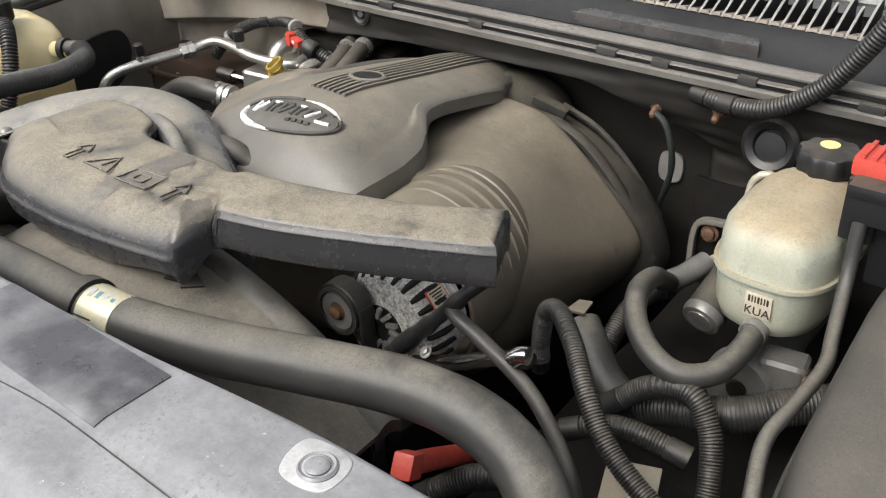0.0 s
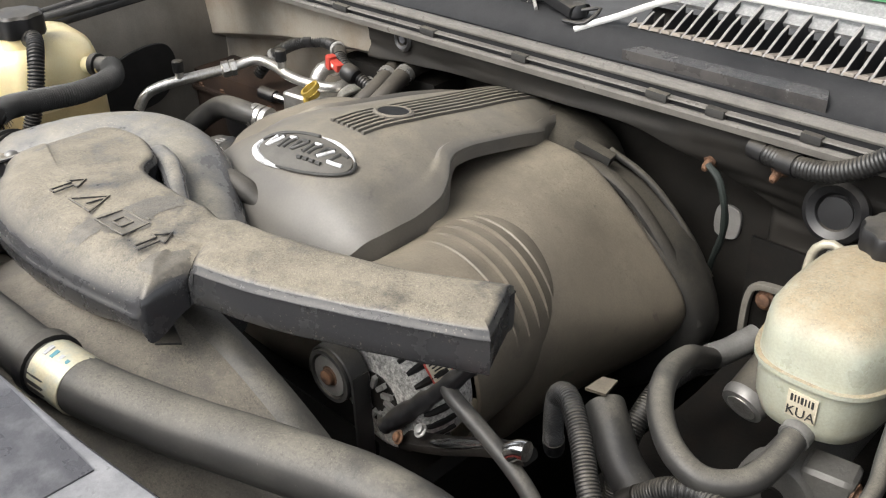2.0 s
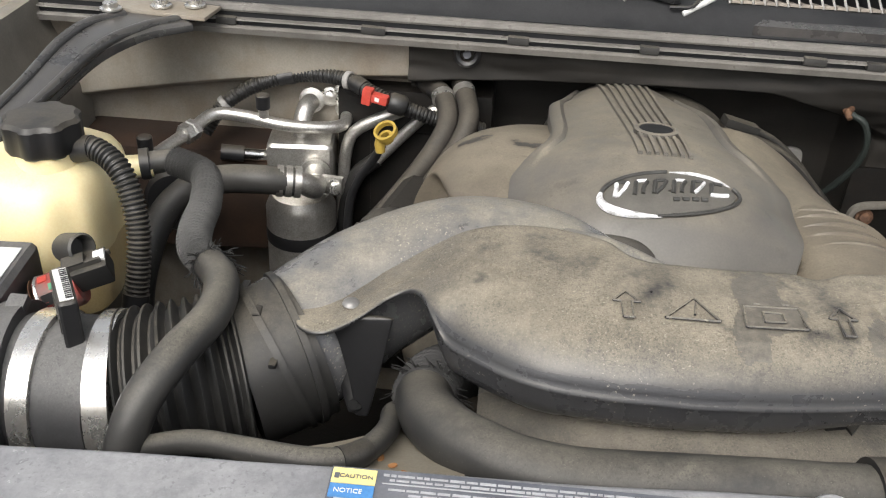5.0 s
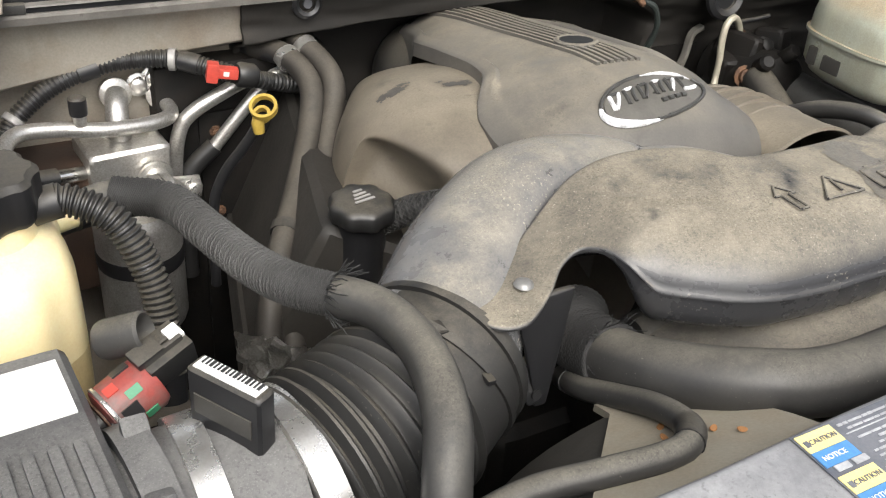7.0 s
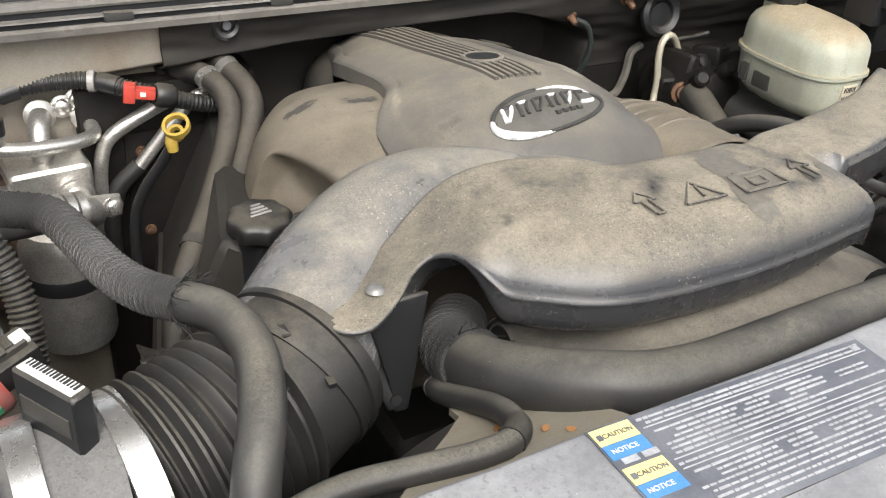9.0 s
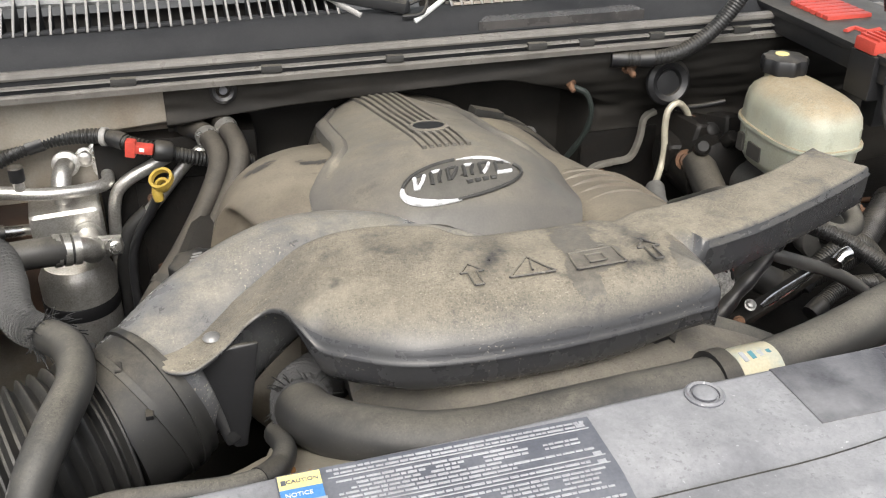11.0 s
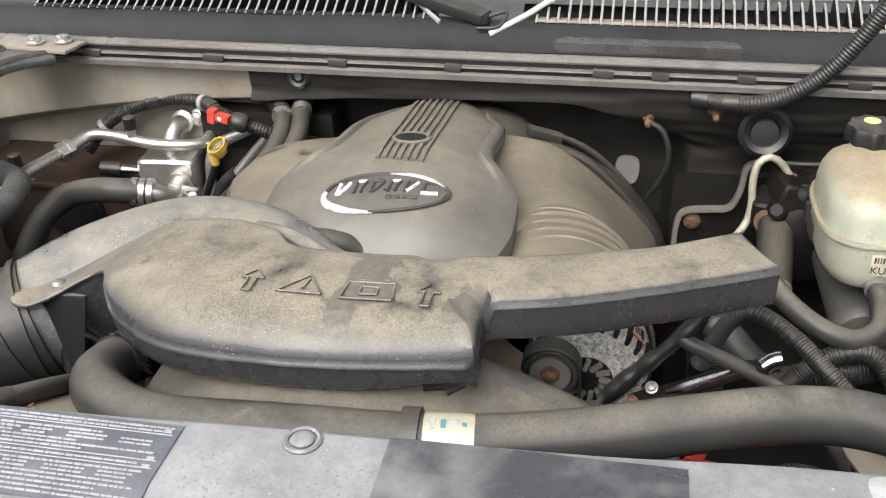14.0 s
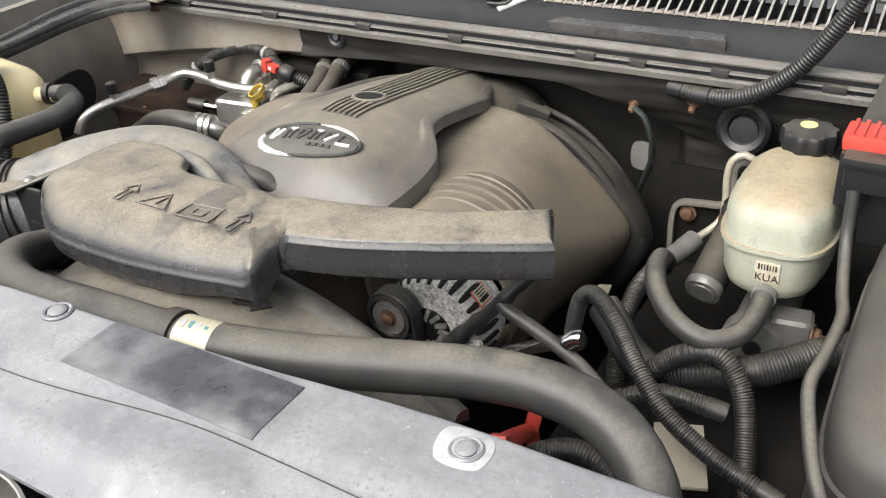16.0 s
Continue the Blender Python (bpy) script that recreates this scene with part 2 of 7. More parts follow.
M_RESERVOIR = mat("reservoir_plastic", (0.38, 0.39, 0.315), 0.3, dust=(0.30, 0.22, 0.13), dust_amount=0.75, dust_scale=9.0, spots=(0.30, 0.275, 0.195), spot_scale=13.0, spot_amount=0.6, subsurface=0.2, bump=0.05, streaks=0.45)
M_TANK = mat("tank_plastic", (0.83, 0.72, 0.43), 0.32, spots=(0.66, 0.50, 0.24), spot_scale=9.0, spot_amount=0.45, dust=DUST, dust_amount=0.3, subsurface=0.3, bump=0.03)
M_COOLANT = mat("coolant", (0.60, 0.47, 0.24), 0.35, spots=(0.38, 0.25, 0.11), spot_scale=7.0, spot_amount=0.5, subsurface=0.2, bump=0.02)
M_WHITE = mat("white_label", (0.70, 0.70, 0.68), 0.45, spots=(0.6, 0.58, 0.52), spot_scale=30.0, spot_amount=0.3, bump=0.02)
M_INK = mat("ink", (0.03, 0.03, 0.03), 0.5, bump=0.0)
M_GREYINK = mat("pale_print", (0.41, 0.42, 0.435), 0.5, spots=(0.25, 0.25, 0.26), spot_scale=60.0, spot_amount=0.7, bump=0.0)
M_YLABEL = mat("yellow_print", (0.76, 0.65, 0.28), 0.45, spots=(0.6, 0.5, 0.2), spot_scale=60.0, spot_amount=0.4, bump=0.0)
M_BLUE = mat("blue_print", (0.07, 0.22, 0.48), 0.45, spots=(0.1, 0.25, 0.5), spot_scale=60.0, spot_amount=0.4, bump=0.0)
M_STICKER = mat("dark_sticker", (0.098, 0.104, 0.122), 0.36, spots=(0.24, 0.245, 0.26), spot_scale=16.0, spot_amount=0.6, bump=0.05)
M_HOSELABEL = mat("worn_foil_label", (0.55, 0.50, 0.35), 0.4, metal=0.3, spots=(0.35, 0.4, 0.38), spot_scale=70.0, spot_amount=0.7, bump=0.1)
M_TEAL = mat("teal_print", (0.08, 0.22, 0.26), 0.45, bump=0.0)
M_GREENMARK = mat("green_print", (0.04, 0.20, 0.10), 0.5, bump=0.0)
M_GREEN = mat("green_wire", (0.016, 0.022, 0.019), 0.6, bump=0.2)
# sky reflection is put into the pale base colour of the glass
M_GLASS = mat("windscreen_sky_tone", (0.20, 0.205, 0.21), 0.12, spots=(0.32, 0.33, 0.33), spot_scale=160.0, spot_amount=0.7, bump=0.05)
M_GLASSEDGE = mat("green_glass_edge", (0.10, 0.34, 0.16), 0.2, spots=(0.2, 0.45, 0.25), spot_scale=30.0, bump=0.0)
M_EARTH = mat("asphalt", (0.05, 0.05, 0.05), 0.85, spot_scale=5.0, bump=0.3, bump_scale=60.0)
M_LEAF = mat("dry_leaf", (0.30, 0.14, 0.05), 0.7, bump=0.1)
M_FLANGE = mat("dull_flange", (0.17, 0.16, 0.14), 0.5, spots=(0.08, 0.07, 0.055), spot_scale=25.0, spot_amount=0.6, bump=0.08)
M_BRAID = mat("braid_strand", (0.060, 0.0585, 0.055), 0.5, spots=(0.03, 0.03, 0.028), spot_scale=60.0, bump=0.1)
M_PALEPLATE = mat("scuffed_plate", (0.42, 0.42, 0.42), 0.35, spots=(0.22, 0.22, 0.22), spot_scale=60.0, spot_amount=0.6, bump=0.1, fleck=(0.75, 0.75, 0.75), fleck_amount=0.8)
M_BRACE = mat("black_gloss_paint", (0.035, 0.035, 0.036), 0.24, spots=(0.07, 0.068, 0.064), spot_scale=12.0, spot_amount=0.6, bump=0.05, dust=(0.2, 0.18, 0.15), dust_amount=0.2)
M_FRIT = mat("speckled_band", (0.24, 0.24, 0.24), 0.35, spots=(0.40, 0.40, 0.39), spot_scale=220.0, spot_amount=0.7, bump=0.15, bump_scale=300.0, fleck=(0.08, 0.08, 0.08), fleck_scale=300.0, fleck_amount=0.7)
M_GRIME = mat("grimy_casting", (0.026, 0.023, 0.019), 0.6, spots=(0.013, 0.012, 0.010), spot_scale=14.0, spot_amount=0.7, bump=0.2, bump_scale=120.0, fleck=(0.11, 0.09, 0.065), fleck_scale=60.0, fleck_amount=0.5)
M_CASTGREY = mat("grey_casting", (0.105, 0.102, 0.095), 0.5, metal=0.2, spots=(0.06, 0.056, 0.05), spot_scale=22.0, spot_amount=0.7, bump=0.2, bump_scale=260.0)
M_SLOT = mat("dirty_tan_plastic", (0.27, 0.235, 0.195), 0.6, spots=(0.14, 0.125, 0.11), spot_scale=26.0, spot_amount=0.8, bump=0.1)
M_LINE = mat("coated_line", (0.40, 0.37, 0.29), 0.4, metal=0.2, spots=(0.22, 0.19, 0.14), spot_scale=40.0, spot_amount=0.5, bump=0.05)
M_RUBBED = mat("rubbed_plastic", (0.115, 0.106, 0.090), 0.38, spots=(0.18, 0.162, 0.132), spot_scale=160.0, spot_amount=0.8, bump=0.2, bump_scale=600.0)
M_BLOT = mat("oily_blot", (0.050, 0.046, 0.040), 0.42, spots=(0.10, 0.09, 0.075), spot_scale=140.0, spot_amount=0.6, bump=0.05)
M_BEIGE = mat("beige_steel", (0.27, 0.245, 0.195), 0.5, spots=(0.25, 0.2, 0.14), spot_scale=20.0, spot_amount=0.5, bump=0.05)


# ---- tools ----
def thing(name, label, category, at=(0, 0, 0), group="", kind=""):
    ob = new(name)
    ob.location = at
    return tagged(ob, label, category, group, kind)


def mesh_from(bm, name, material, sharp=38):
    me = bpy.data.meshes.new(name)
    bmesh.ops.recalc_face_normals(bm, faces=bm.faces)
    bm.to_mesh(me)
    bm.free()
    for p in me.polygons:
        p.use_smooth = True
    me.set_sharp_from_angle(angle=radians(sharp))
    me.materials.append(material)
    return me


def part(name, bm, material, parent, label="", sharp=38):
    ob = new(name, mesh_from(bm, name, material, sharp))
    ob.parent = parent
    if parent:
        top = parent
        while top.parent:
            top = top.parent
        ob.matrix_parent_inverse = Matrix.Translation(top.location).inverted() if parent is top else Matrix()
    return tagged(ob, label)


def solo(name, bm, material, label, category, group="", kind="", sharp=38):
    return tagged(new(name, mesh_from(bm, name, material, sharp)), label, category, group, kind)


def smooth(a, b, v):
    t = min(1.0, max(0.0, (v - a) / (b - a)))
    return t * t * (3 - 2 * t)


def key(rows, v):
    """A value that glides through (place, value) rows without overshoot."""
    if v <= rows[0][0]:
        return rows[0][1]
    if v >= rows[-1][0]:
        return rows[-1][1]
    slopes = [(q - p) / (b - a) for (a, p), (b, q) in zip(rows, rows[1:])]
    tang = [slopes[0]] + [0.0 if s * t <= 0 else 2 * s * t / (s + t) for s, t in zip(slopes, slopes[1:])] + [slopes[-1]]
    for k, ((a, p), (b, q)) in enumerate(zip(rows, rows[1:])):
        if v <= b:
            h, t = b - a, (v - a) / (b - a)
            return (2 * t**3 - 3 * t**2 + 1) * p + (t**3 - 2 * t**2 + t) * h * tang[k] + (3 * t**2 - 2 * t**3) * q + (t**3 - t**2) * h * tang[k + 1]


def glide(pts, step=0.006):
    """A smooth line through points of any length, in even short steps."""
    p = [np.array(q, float) for q in pts]
    p = [2 * p[0] - p[1], *p, 2 * p[-1] - p[-2]]
    out = []
    for a, b, c, d in zip(p, p[1:], p[2:], p[3:]):
        n = max(2, int(np.linalg.norm((c - b)[:3]) / step))
        for i in range(n):
            t = i / n
            out.append(0.5 * (2 * b + (c - a) * t + (2 * a - 5 * b + 4 * c - d) * t * t + (3 * b - a - 3 * c + d) * t**3))
    out.append(p[-2])
    return out


def rings(bm, sections, closed=True, caps=True):
    rows = [[bm.verts.new(v) for v in s] for s in sections]
    for a, b in zip(rows, rows[1:]):
        n = len(a)
        for i in range(n if closed else n - 1):
            j = (i + 1) % n
            bm.faces.new((a[i], a[j], b[j], b[i]))
    if caps and closed:
        bm.faces.new(rows[0])
        bm.faces.new(rows[-1])
    return bm


def sweep(stations, segs=24, power=2.0, step=0.006, bm=None, caps=True, round_ends=0.0, up=(0, 0, 1)):
    """A skin along stations of x, y, z, half width, half height; its section is a superellipse of that power."""
    bm = bm or bmesh.new()
    line = glide(stations, step)
    if round_ends:
        def cap_rows(end, inner):
            d = end[:3] - inner[:3]
            d = d / (np.linalg.norm(d) + 1e-9)
            return [np.r_[end[:3] + d * round_ends * math.sin(a), end[3:5] * (1 - (1 - math.cos(a)) * min(1, round_ends / end[3:5].min()) * 0.98)] for a in (0.4, 0.8, 1.15, 1.4, 1.56)]
        line = cap_rows(line[0], line[1])[::-1] + line + cap_rows(line[-1], line[-2])
    sections = []
    for i, q in enumerate(line):
        t = Vector((line[min(i + 1, len(line) - 1)] - line[max(i - 1, 0)])[:3])
        t = t.normalized() if t.length > 1e-9 else Vector((1, 0, 0))
        side = t.cross(Vector(up))
        side = side.normalized() if side.length > 1e-4 else Vector((1, 0, 0))
        top = side.cross(t)
        s = []
        for k in range(segs):
            a = 2 * math.pi * k / segs
            c, w = math.cos(a), math.sin(a)
            s.append(Vector(q[:3]) + side * (q[3] * math.copysign(abs(c) ** (2 / power), c)) + top * (q[4] * math.copysign(abs(w) ** (2 / power), w)))
        sections.append(s)
    return rings(bm, sections, caps=caps)


def tube(pts, r, segs=14, step=0.008, ribs=0.0, depth=0.0, bm=None, rough=0.0, square=2.2):
    """A hose along points, of radius r or a fourth number at each point; ribs: the pitch of its rings."""
    bm = bm or bmesh.new()
    pts = [(*p, r) if len(p) == 3 else p for p in pts]
    line = glide(pts, ribs / 6 if ribs else step)
    run, sections = 0.0, []
    t0 = Vector((line[1] - line[0])[:3]).normalized()
    side = t0.orthogonal().normalized()
    for i, q in enumerate(line):
        t = Vector((line[min(i + 1, len(line) - 1)] - line[max(i - 1, 0)])[:3]).normalized()
        side = (side - t * side.dot(t)).normalized()
        top = t.cross(side)
        if i:
            run += float(np.linalg.norm((line[i] - line[i - 1])[:3]))
        rr = q[3]
        if ribs:
            rr += depth * (0.5 + 0.5 * math.tanh(square * math.sin(2 * math.pi * run / ribs)) / math.tanh(square)) - depth
        if rough:
            rr += rough * noise.noise(Vector(q[:3]) * 60)
        sections.append([Vector(q[:3]) + (side * math.cos(2 * math.pi * k / segs) + top * math.sin(2 * math.pi * k / segs)) * rr for k in range(segs)])
    return rings(bm, sections)


def axis_pose(at, way):
    """A pose at a place whose z looks along a way."""
    return Matrix.Translation(at) @ Vector(way).to_track_quat("Z", "Y").to_matrix().to_4x4()


def turned(profile, at=(0, 0, 0), way=(0, 0, 1), segs=28, lobes=0, lobe=0.0, squash=(1, 1), bm=None, caps=True):
    """A turned shape from (radius, height) rows."""
    bm = bm or bmesh.new()
    m = axis_pose(at, way)
    sections = []
    for r, z in profile:
        s = []
        for k in range(segs):
            a = 2 * math.pi * k / segs
            rr = r * (1 + lobe * math.tanh(2.5 * math.cos(lobes * a)) if lobes else 1)
            s.append(m @ Vector((rr * math.cos(a) * squash[0], rr * math.sin(a) * squash[1], z)))
        sections.append(s)
    return rings(bm, sections, caps=caps)


def box(size, at=(0, 0, 0), turn=(0, 0, 0), bevel=0.003, segs=2, bm=None, taper=1.0):
    """A bevelled box; taper: the top's share of the base."""
    b = bmesh.new()
    bmesh.ops.create_cube(b, size=1)
    for v in b.verts:
        k = taper if v.co.z > 0 else 1
        v.co = Vector((v.co.x * size[0] * k, v.co.y * size[1] * k, v.co.z * size[2]))
    if bevel:
        bmesh.ops.bevel(b, geom=b.edges[:], offset=bevel, segments=segs, profile=0.7, affect="EDGES")
    b.transform(pose(*at, *turn))
    if bm is None:
        return b
    me = bpy.data.meshes.new("scratch")
    b.to_mesh(me)
    b.free()
    bm.from_mesh(me)
    bpy.data.meshes.remove(me)
    return bm


def outline(pts, step=0.006):
    p = [np.array(q, float) for q in pts]
    n = len(p)
    out = []
    for i in range(n):
        a, b, c, d = p[i - 1], p[i], p[(i + 1) % n], p[(i + 2) % n]
        k = max(2, int(np.linalg.norm(c - b) / step))
        for j in range(k):
            t = j / k
            out.append(0.5 * (2 * b + (c - a) * t + (2 * a - 5 * b + 4 * c - d) * t * t + (3 * b - a - 3 * c + d) * t**3))
    return out


def inset_ring(ring, d):
    n = len(ring)
    area = sum(ring[i][0] * ring[(i + 1) % n][1] - ring[(i + 1) % n][0] * ring[i][1] for i in range(n))
    s = 1 if area > 0 else -1
    out = []
    for i in range(n):
        t = ring[(i + 2) % n] - ring[i - 2]
        t = t / (np.linalg.norm(t) + 1e-9)
        out.append(ring[i] + s * d * np.array([-t[1], t[0]]))
    return out


def pillow(pts, profile, step=0.006, bm=None, lift=None, rounded=True, spine=None):
    """A flat-lying shape: a plan outline drawn in by d at height z for rows (d, z) from below to the top. With a spine,
    points draw in towards that line, and the top closes on it."""
    bm = bm or bmesh.new()
    ring = outline(pts, step) if rounded else [np.array(p, float) for p in pts]
    lift = lift or (lambda x, y: 0.0)

    def drawn(d):
        if not spine:
            return inset_ring(ring, d) if d else ring
        a, b = (np.array(s, float) for s in spine)
        out = []
        for q in ring:
            t = float(np.clip((q - a) @ (b - a) / ((b - a) @ (b - a)), 0, 1))
            w = a + t * (b - a) - q
            out.append(q + w * min(0.96, d / np.linalg.norm(w)))
        return out

    sections = [[Vector((q[0], q[1], z + lift(q[0], q[1]))) for q in drawn(d)] for d, z in profile]
    return rings(bm, sections)


def grid(fn, us, vs, bm=None):
    bm = bm or bmesh.new()
    rows = [[bm.verts.new(fn(u, v)) for u in us] for v in vs]
    for a, b in zip(rows, rows[1:]):
        for i in range(len(a) - 1):
            bm.faces.new((a[i], a[i + 1], b[i + 1], b[i]))
    return bm


def slab(fn, us, vs, way, bm=None):
    """A curved sheet with thickness: its grid, and the same moved by way, joined round the rim."""
    bm = bm or bmesh.new()
    way = Vector(way)
    a = [[bm.verts.new(fn(u, v)) for u in us] for v in vs]
    b = [[bm.verts.new(Vector(fn(u, v)) + way) for u in us] for v in vs]
    nv, nu = len(vs), len(us)
    for j in range(nv - 1):
        for i in range(nu - 1):
            bm.faces.new((a[j][i], a[j][i + 1], a[j + 1][i + 1], a[j + 1][i]))
            bm.faces.new((b[j][i], b[j + 1][i], b[j + 1][i + 1], b[j][i + 1]))
    rim = [(j, 0) for j in range(nv)] + [(nv - 1, i) for i in range(1, nu)] + [(j, nu - 1) for j in range(nv - 2, -1, -1)] + [(0, i) for i in range(nu - 2, 0, -1)]
    for (j, i), (m, k) in zip(rim, rim[1:] + rim[:1]):
        bm.faces.new((a[j][i], b[j][i], b[m][k], a[m][k]))
    return bm


def span(a, b, n):
    return [a + (b - a) * i / (n - 1) for i in range(n)]


def stain(host, poly, material, parent, label, ragged=0.004, cell=0.0016):
    """A thin bare patch with a ragged outline, laid on the upper side of a part; poly: its plan."""
    tree = BVHTree.FromPolygons([v.co[:] for v in host.data.vertices], [p.vertices[:] for p in host.data.polygons])
    xs, ys = [p[0] for p in poly], [p[1] for p in poly]
    bm, made = bmesh.new(), {}

    def inside(x, y):
        x += ragged * noise.noise(Vector((x * 120, y * 120, 3))) + 0.5 * ragged * noise.noise(Vector((x * 380, y * 380, 7)))
        y += ragged * noise.noise(Vector((x * 120, y * 120, 11)))
        hit = False
        for (xa, ya), (xb, yb) in zip(poly, poly[1:] + poly[:1]):
            if (ya > y) != (yb > y) and x < xa + (y - ya) / (yb - ya) * (xb - xa):
                hit = not hit
        return hit

    def corner(i, j):
        if (i, j) not in made:
            x, y = min(xs) - 0.01 + i * cell, min(ys) - 0.01 + j * cell
            spot = tree.ray_cast(Vector((x, y, 2.0)), Vector((0, 0, -1)))[0]
            made[i, j] = bm.verts.new(spot + Vector((0, 0, 0.0005))) if spot else None
        return made[i, j]

    for i in range(int((max(xs) - min(xs) + 0.02) / cell)):
        for j in range(int((max(ys) - min(ys) + 0.02) / cell)):
            if inside(min(xs) - 0.01 + (i + 0.5) * cell, min(ys) - 0.01 + (j + 0.5) * cell):
                four = [corner(i, j), corner(i + 1, j), corner(i + 1, j + 1), corner(i, j + 1)]
                if all(four):
                    bm.faces.new(four)
    for v in [v for v in made.values() if v and not v.link_faces]:
        bm.verts.remove(v)
    return part("bare_patch", bm, material, parent, label)


def bolt(name, at, way, r, parent, material=M_STEEL, washer=True):
    prof = [(r * 1.5, 0), (r * 1.5, r * 0.25)] if washer else [(r, 0)]
    bm = turned(prof + ([(r * 1.1, r * 0.3)] if washer else []) + [(r, r * 0.35), (r, r * 0.95), (r * 0.8, r * 1.1)], at, way, 12)
    return part(name, bm, material, parent)


def braid(pts, r, strands=11, turns=9.0):
    """Two sets of fine strands wound both ways round a hose."""
    bm = bmesh.new()
    line = [np.array(q, float) for q in glide(pts, 0.0035)]
    frames, side = [], None
    for i, q in enumerate(line):
        t = Vector(line[min(i + 1, len(line) - 1)] - line[max(i - 1, 0)]).normalized()
        side = t.orthogonal().normalized() if side is None else (side - t * side.dot(t)).normalized()
        frames.append((Vector(q), side.copy(), t.cross(side)))
    n = len(frames)
    for hand in (-1, 1):
        for s in range(strands):
            sections = []
            for i, (q, a, b) in enumerate(frames):
                w = hand * 2 * math.pi * turns * 0.16 * i / n * 3 + 2 * math.pi * s / strands
                lift = r + 0.0004 * math.sin(w * strands + hand)
                out = a * math.cos(w) + b * math.sin(w)
                along = (b * math.cos(w) - a * math.sin(w)) * 0.0007
                p = q + out * lift
                sections.append([p - along, p + out * 0.0005, p + along, p - out * 0.0005])
            rings(bm, sections)
    return bm


def frays(at, way, r, n, seed, length=0.014):
    """Loose fibres that stand off the end of a sleeve."""
    g = random.Random(seed)
    m = axis_pose(at, way)
    bm = bmesh.new()
    for i in range(n):
        a = 2 * math.pi * g.random()
        p = m @ Vector((r * math.cos(a), r * math.sin(a), 0))
        k = r + length * (0.2 + 0.8 * g.random())
        e = m @ Vector((k * math.cos(a + 0.3 * g.random()), k * math.sin(a), length * (0.3 + g.random())))
        h = (p + e) / 2 + Vector((0, 0, 0.003 * (g.random() - 0.3)))
        tube([p, h, e], 0.00045, 4, 0.006, bm=bm)
    return bm
M_TAG = mat("old_paper", (0.52, 0.47, 0.36), 0.7, spots=(0.36, 0.31, 0.22), spot_scale=60.0, spot_amount=0.5, bump=0.05)


# ---- setting: ground, firewall, wings ----
solo("ground", box((400, 400, 0.1), (0, 0, -0.05), bevel=0), M_EARTH, "dark grey asphalt under the truck", "ground", kind="structure")


def low_edge(x):
    return key([(-0.8, 0.965), (-0.44, 1.024), (-0.08, 1.047), (0.17, 1.055), (0.24, 1.040), (0.30, 1.018), (0.38, 0.985), (0.46, 0.968), (0.8, 0.95)], x)


def firewall_y(x, z):
    e = low_edge(x)
    back = 0.93 + 0.025 * smooth(0.10, 0.20, x) - 0.070 * smooth(0.32, 0.36, x) - 0.058 * smooth(-0.20, -0.27, x)
    front = 0.832 + 0.055 * smooth(1.07, 0.95, z) * smooth(0.15, 0.3, x)
    return front + max(0.0, back - front) * smooth(e + 0.006, e - 0.016, z)


def firewall_point(proud, wrinkle, foot):
    def at(x, v):
        e = low_edge(x)
        z = key([(0.0, foot), (0.35, e - 0.022), (0.65, e + 0.010), (1.0, 1.103)], v)
        y = firewall_y(x, z) - proud
        if wrinkle:
            calm = 1 - math.exp(-((x - 0.268) ** 2 + (z - 0.907) ** 2) / 0.0016)
            y += wrinkle * calm * (noise.noise(Vector((x * 5, z * 26, 0))) + 0.7 * noise.noise(Vector((x * 14 + 3, z * 60, 2))))
        return Vector((x, y, z))
    return at


solo("wall_north", slab(firewall_point(0.0, 0.0, 0.40), span(-0.85, 1.02, 100), span(0, 1, 90), (0, 0.05, 0)), M_PAINT,
     "pewter painted firewall with a folded upper ledge", "firewall", kind="structure")
solo("firewall_insulation", slab(firewall_point(0.012, 0.007, 0.42), span(-0.285, 1.0, 170), span(0, 1, 100), (0, 0.006, 0)), M_INSUL,
     "dark grey wrinkled insulation mat on the firewall", "insulation", kind="structure")
# raised hood out of view, added to shade the rear; dark side cuts bounce
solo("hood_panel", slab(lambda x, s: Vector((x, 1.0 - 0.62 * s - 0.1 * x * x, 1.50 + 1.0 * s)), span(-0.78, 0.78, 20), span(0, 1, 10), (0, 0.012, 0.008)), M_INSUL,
     "unseen raised hood with a dark underside, shading the bay", "hood", kind="structure")


def wing(side):
    def at(y, z):
        return Vector((side * ((0.74 if side < 0 else 0.97) + 0.03 * smooth(1.0, 1.1, z)), y, z))
    return slab(at, span(-0.15, 0.86, 30), span(0.3, 1.12, 20), (side * 0.02, 0, 0))


solo("wall_west", wing(-1), M_PAINT2, "inner wing in a darker pewter tone, dusty", "inner wing", kind="structure")
solo("wall_east", wing(1), M_INSUL, "dark grey inner wing, dusty", "inner wing", kind="structure")
solo("wall_south", box((1.76, 0.02, 0.6), (0.11, -0.11, 0.72)), M_BLACK, "black grille panel at the front", "front panel", kind="structure")

# ---- cowl ----
cowl = thing("cowl", "black plastic cowl with slatted air grilles", "cowl", (0, 0.9, 1.13))


def strip(profile, xa, xb, material, name, parent, label="", bow=0.0, n=60):
    """A moulding along the cowl with a (y, z) profile."""
    bm = bmesh.new()
    sections = [[Vector((x, y + bow * x * x, z)) for y, z in profile] for x in span(xa, xb, n)]
    return part(name, rings(bm, sections), material, parent, label, 30)


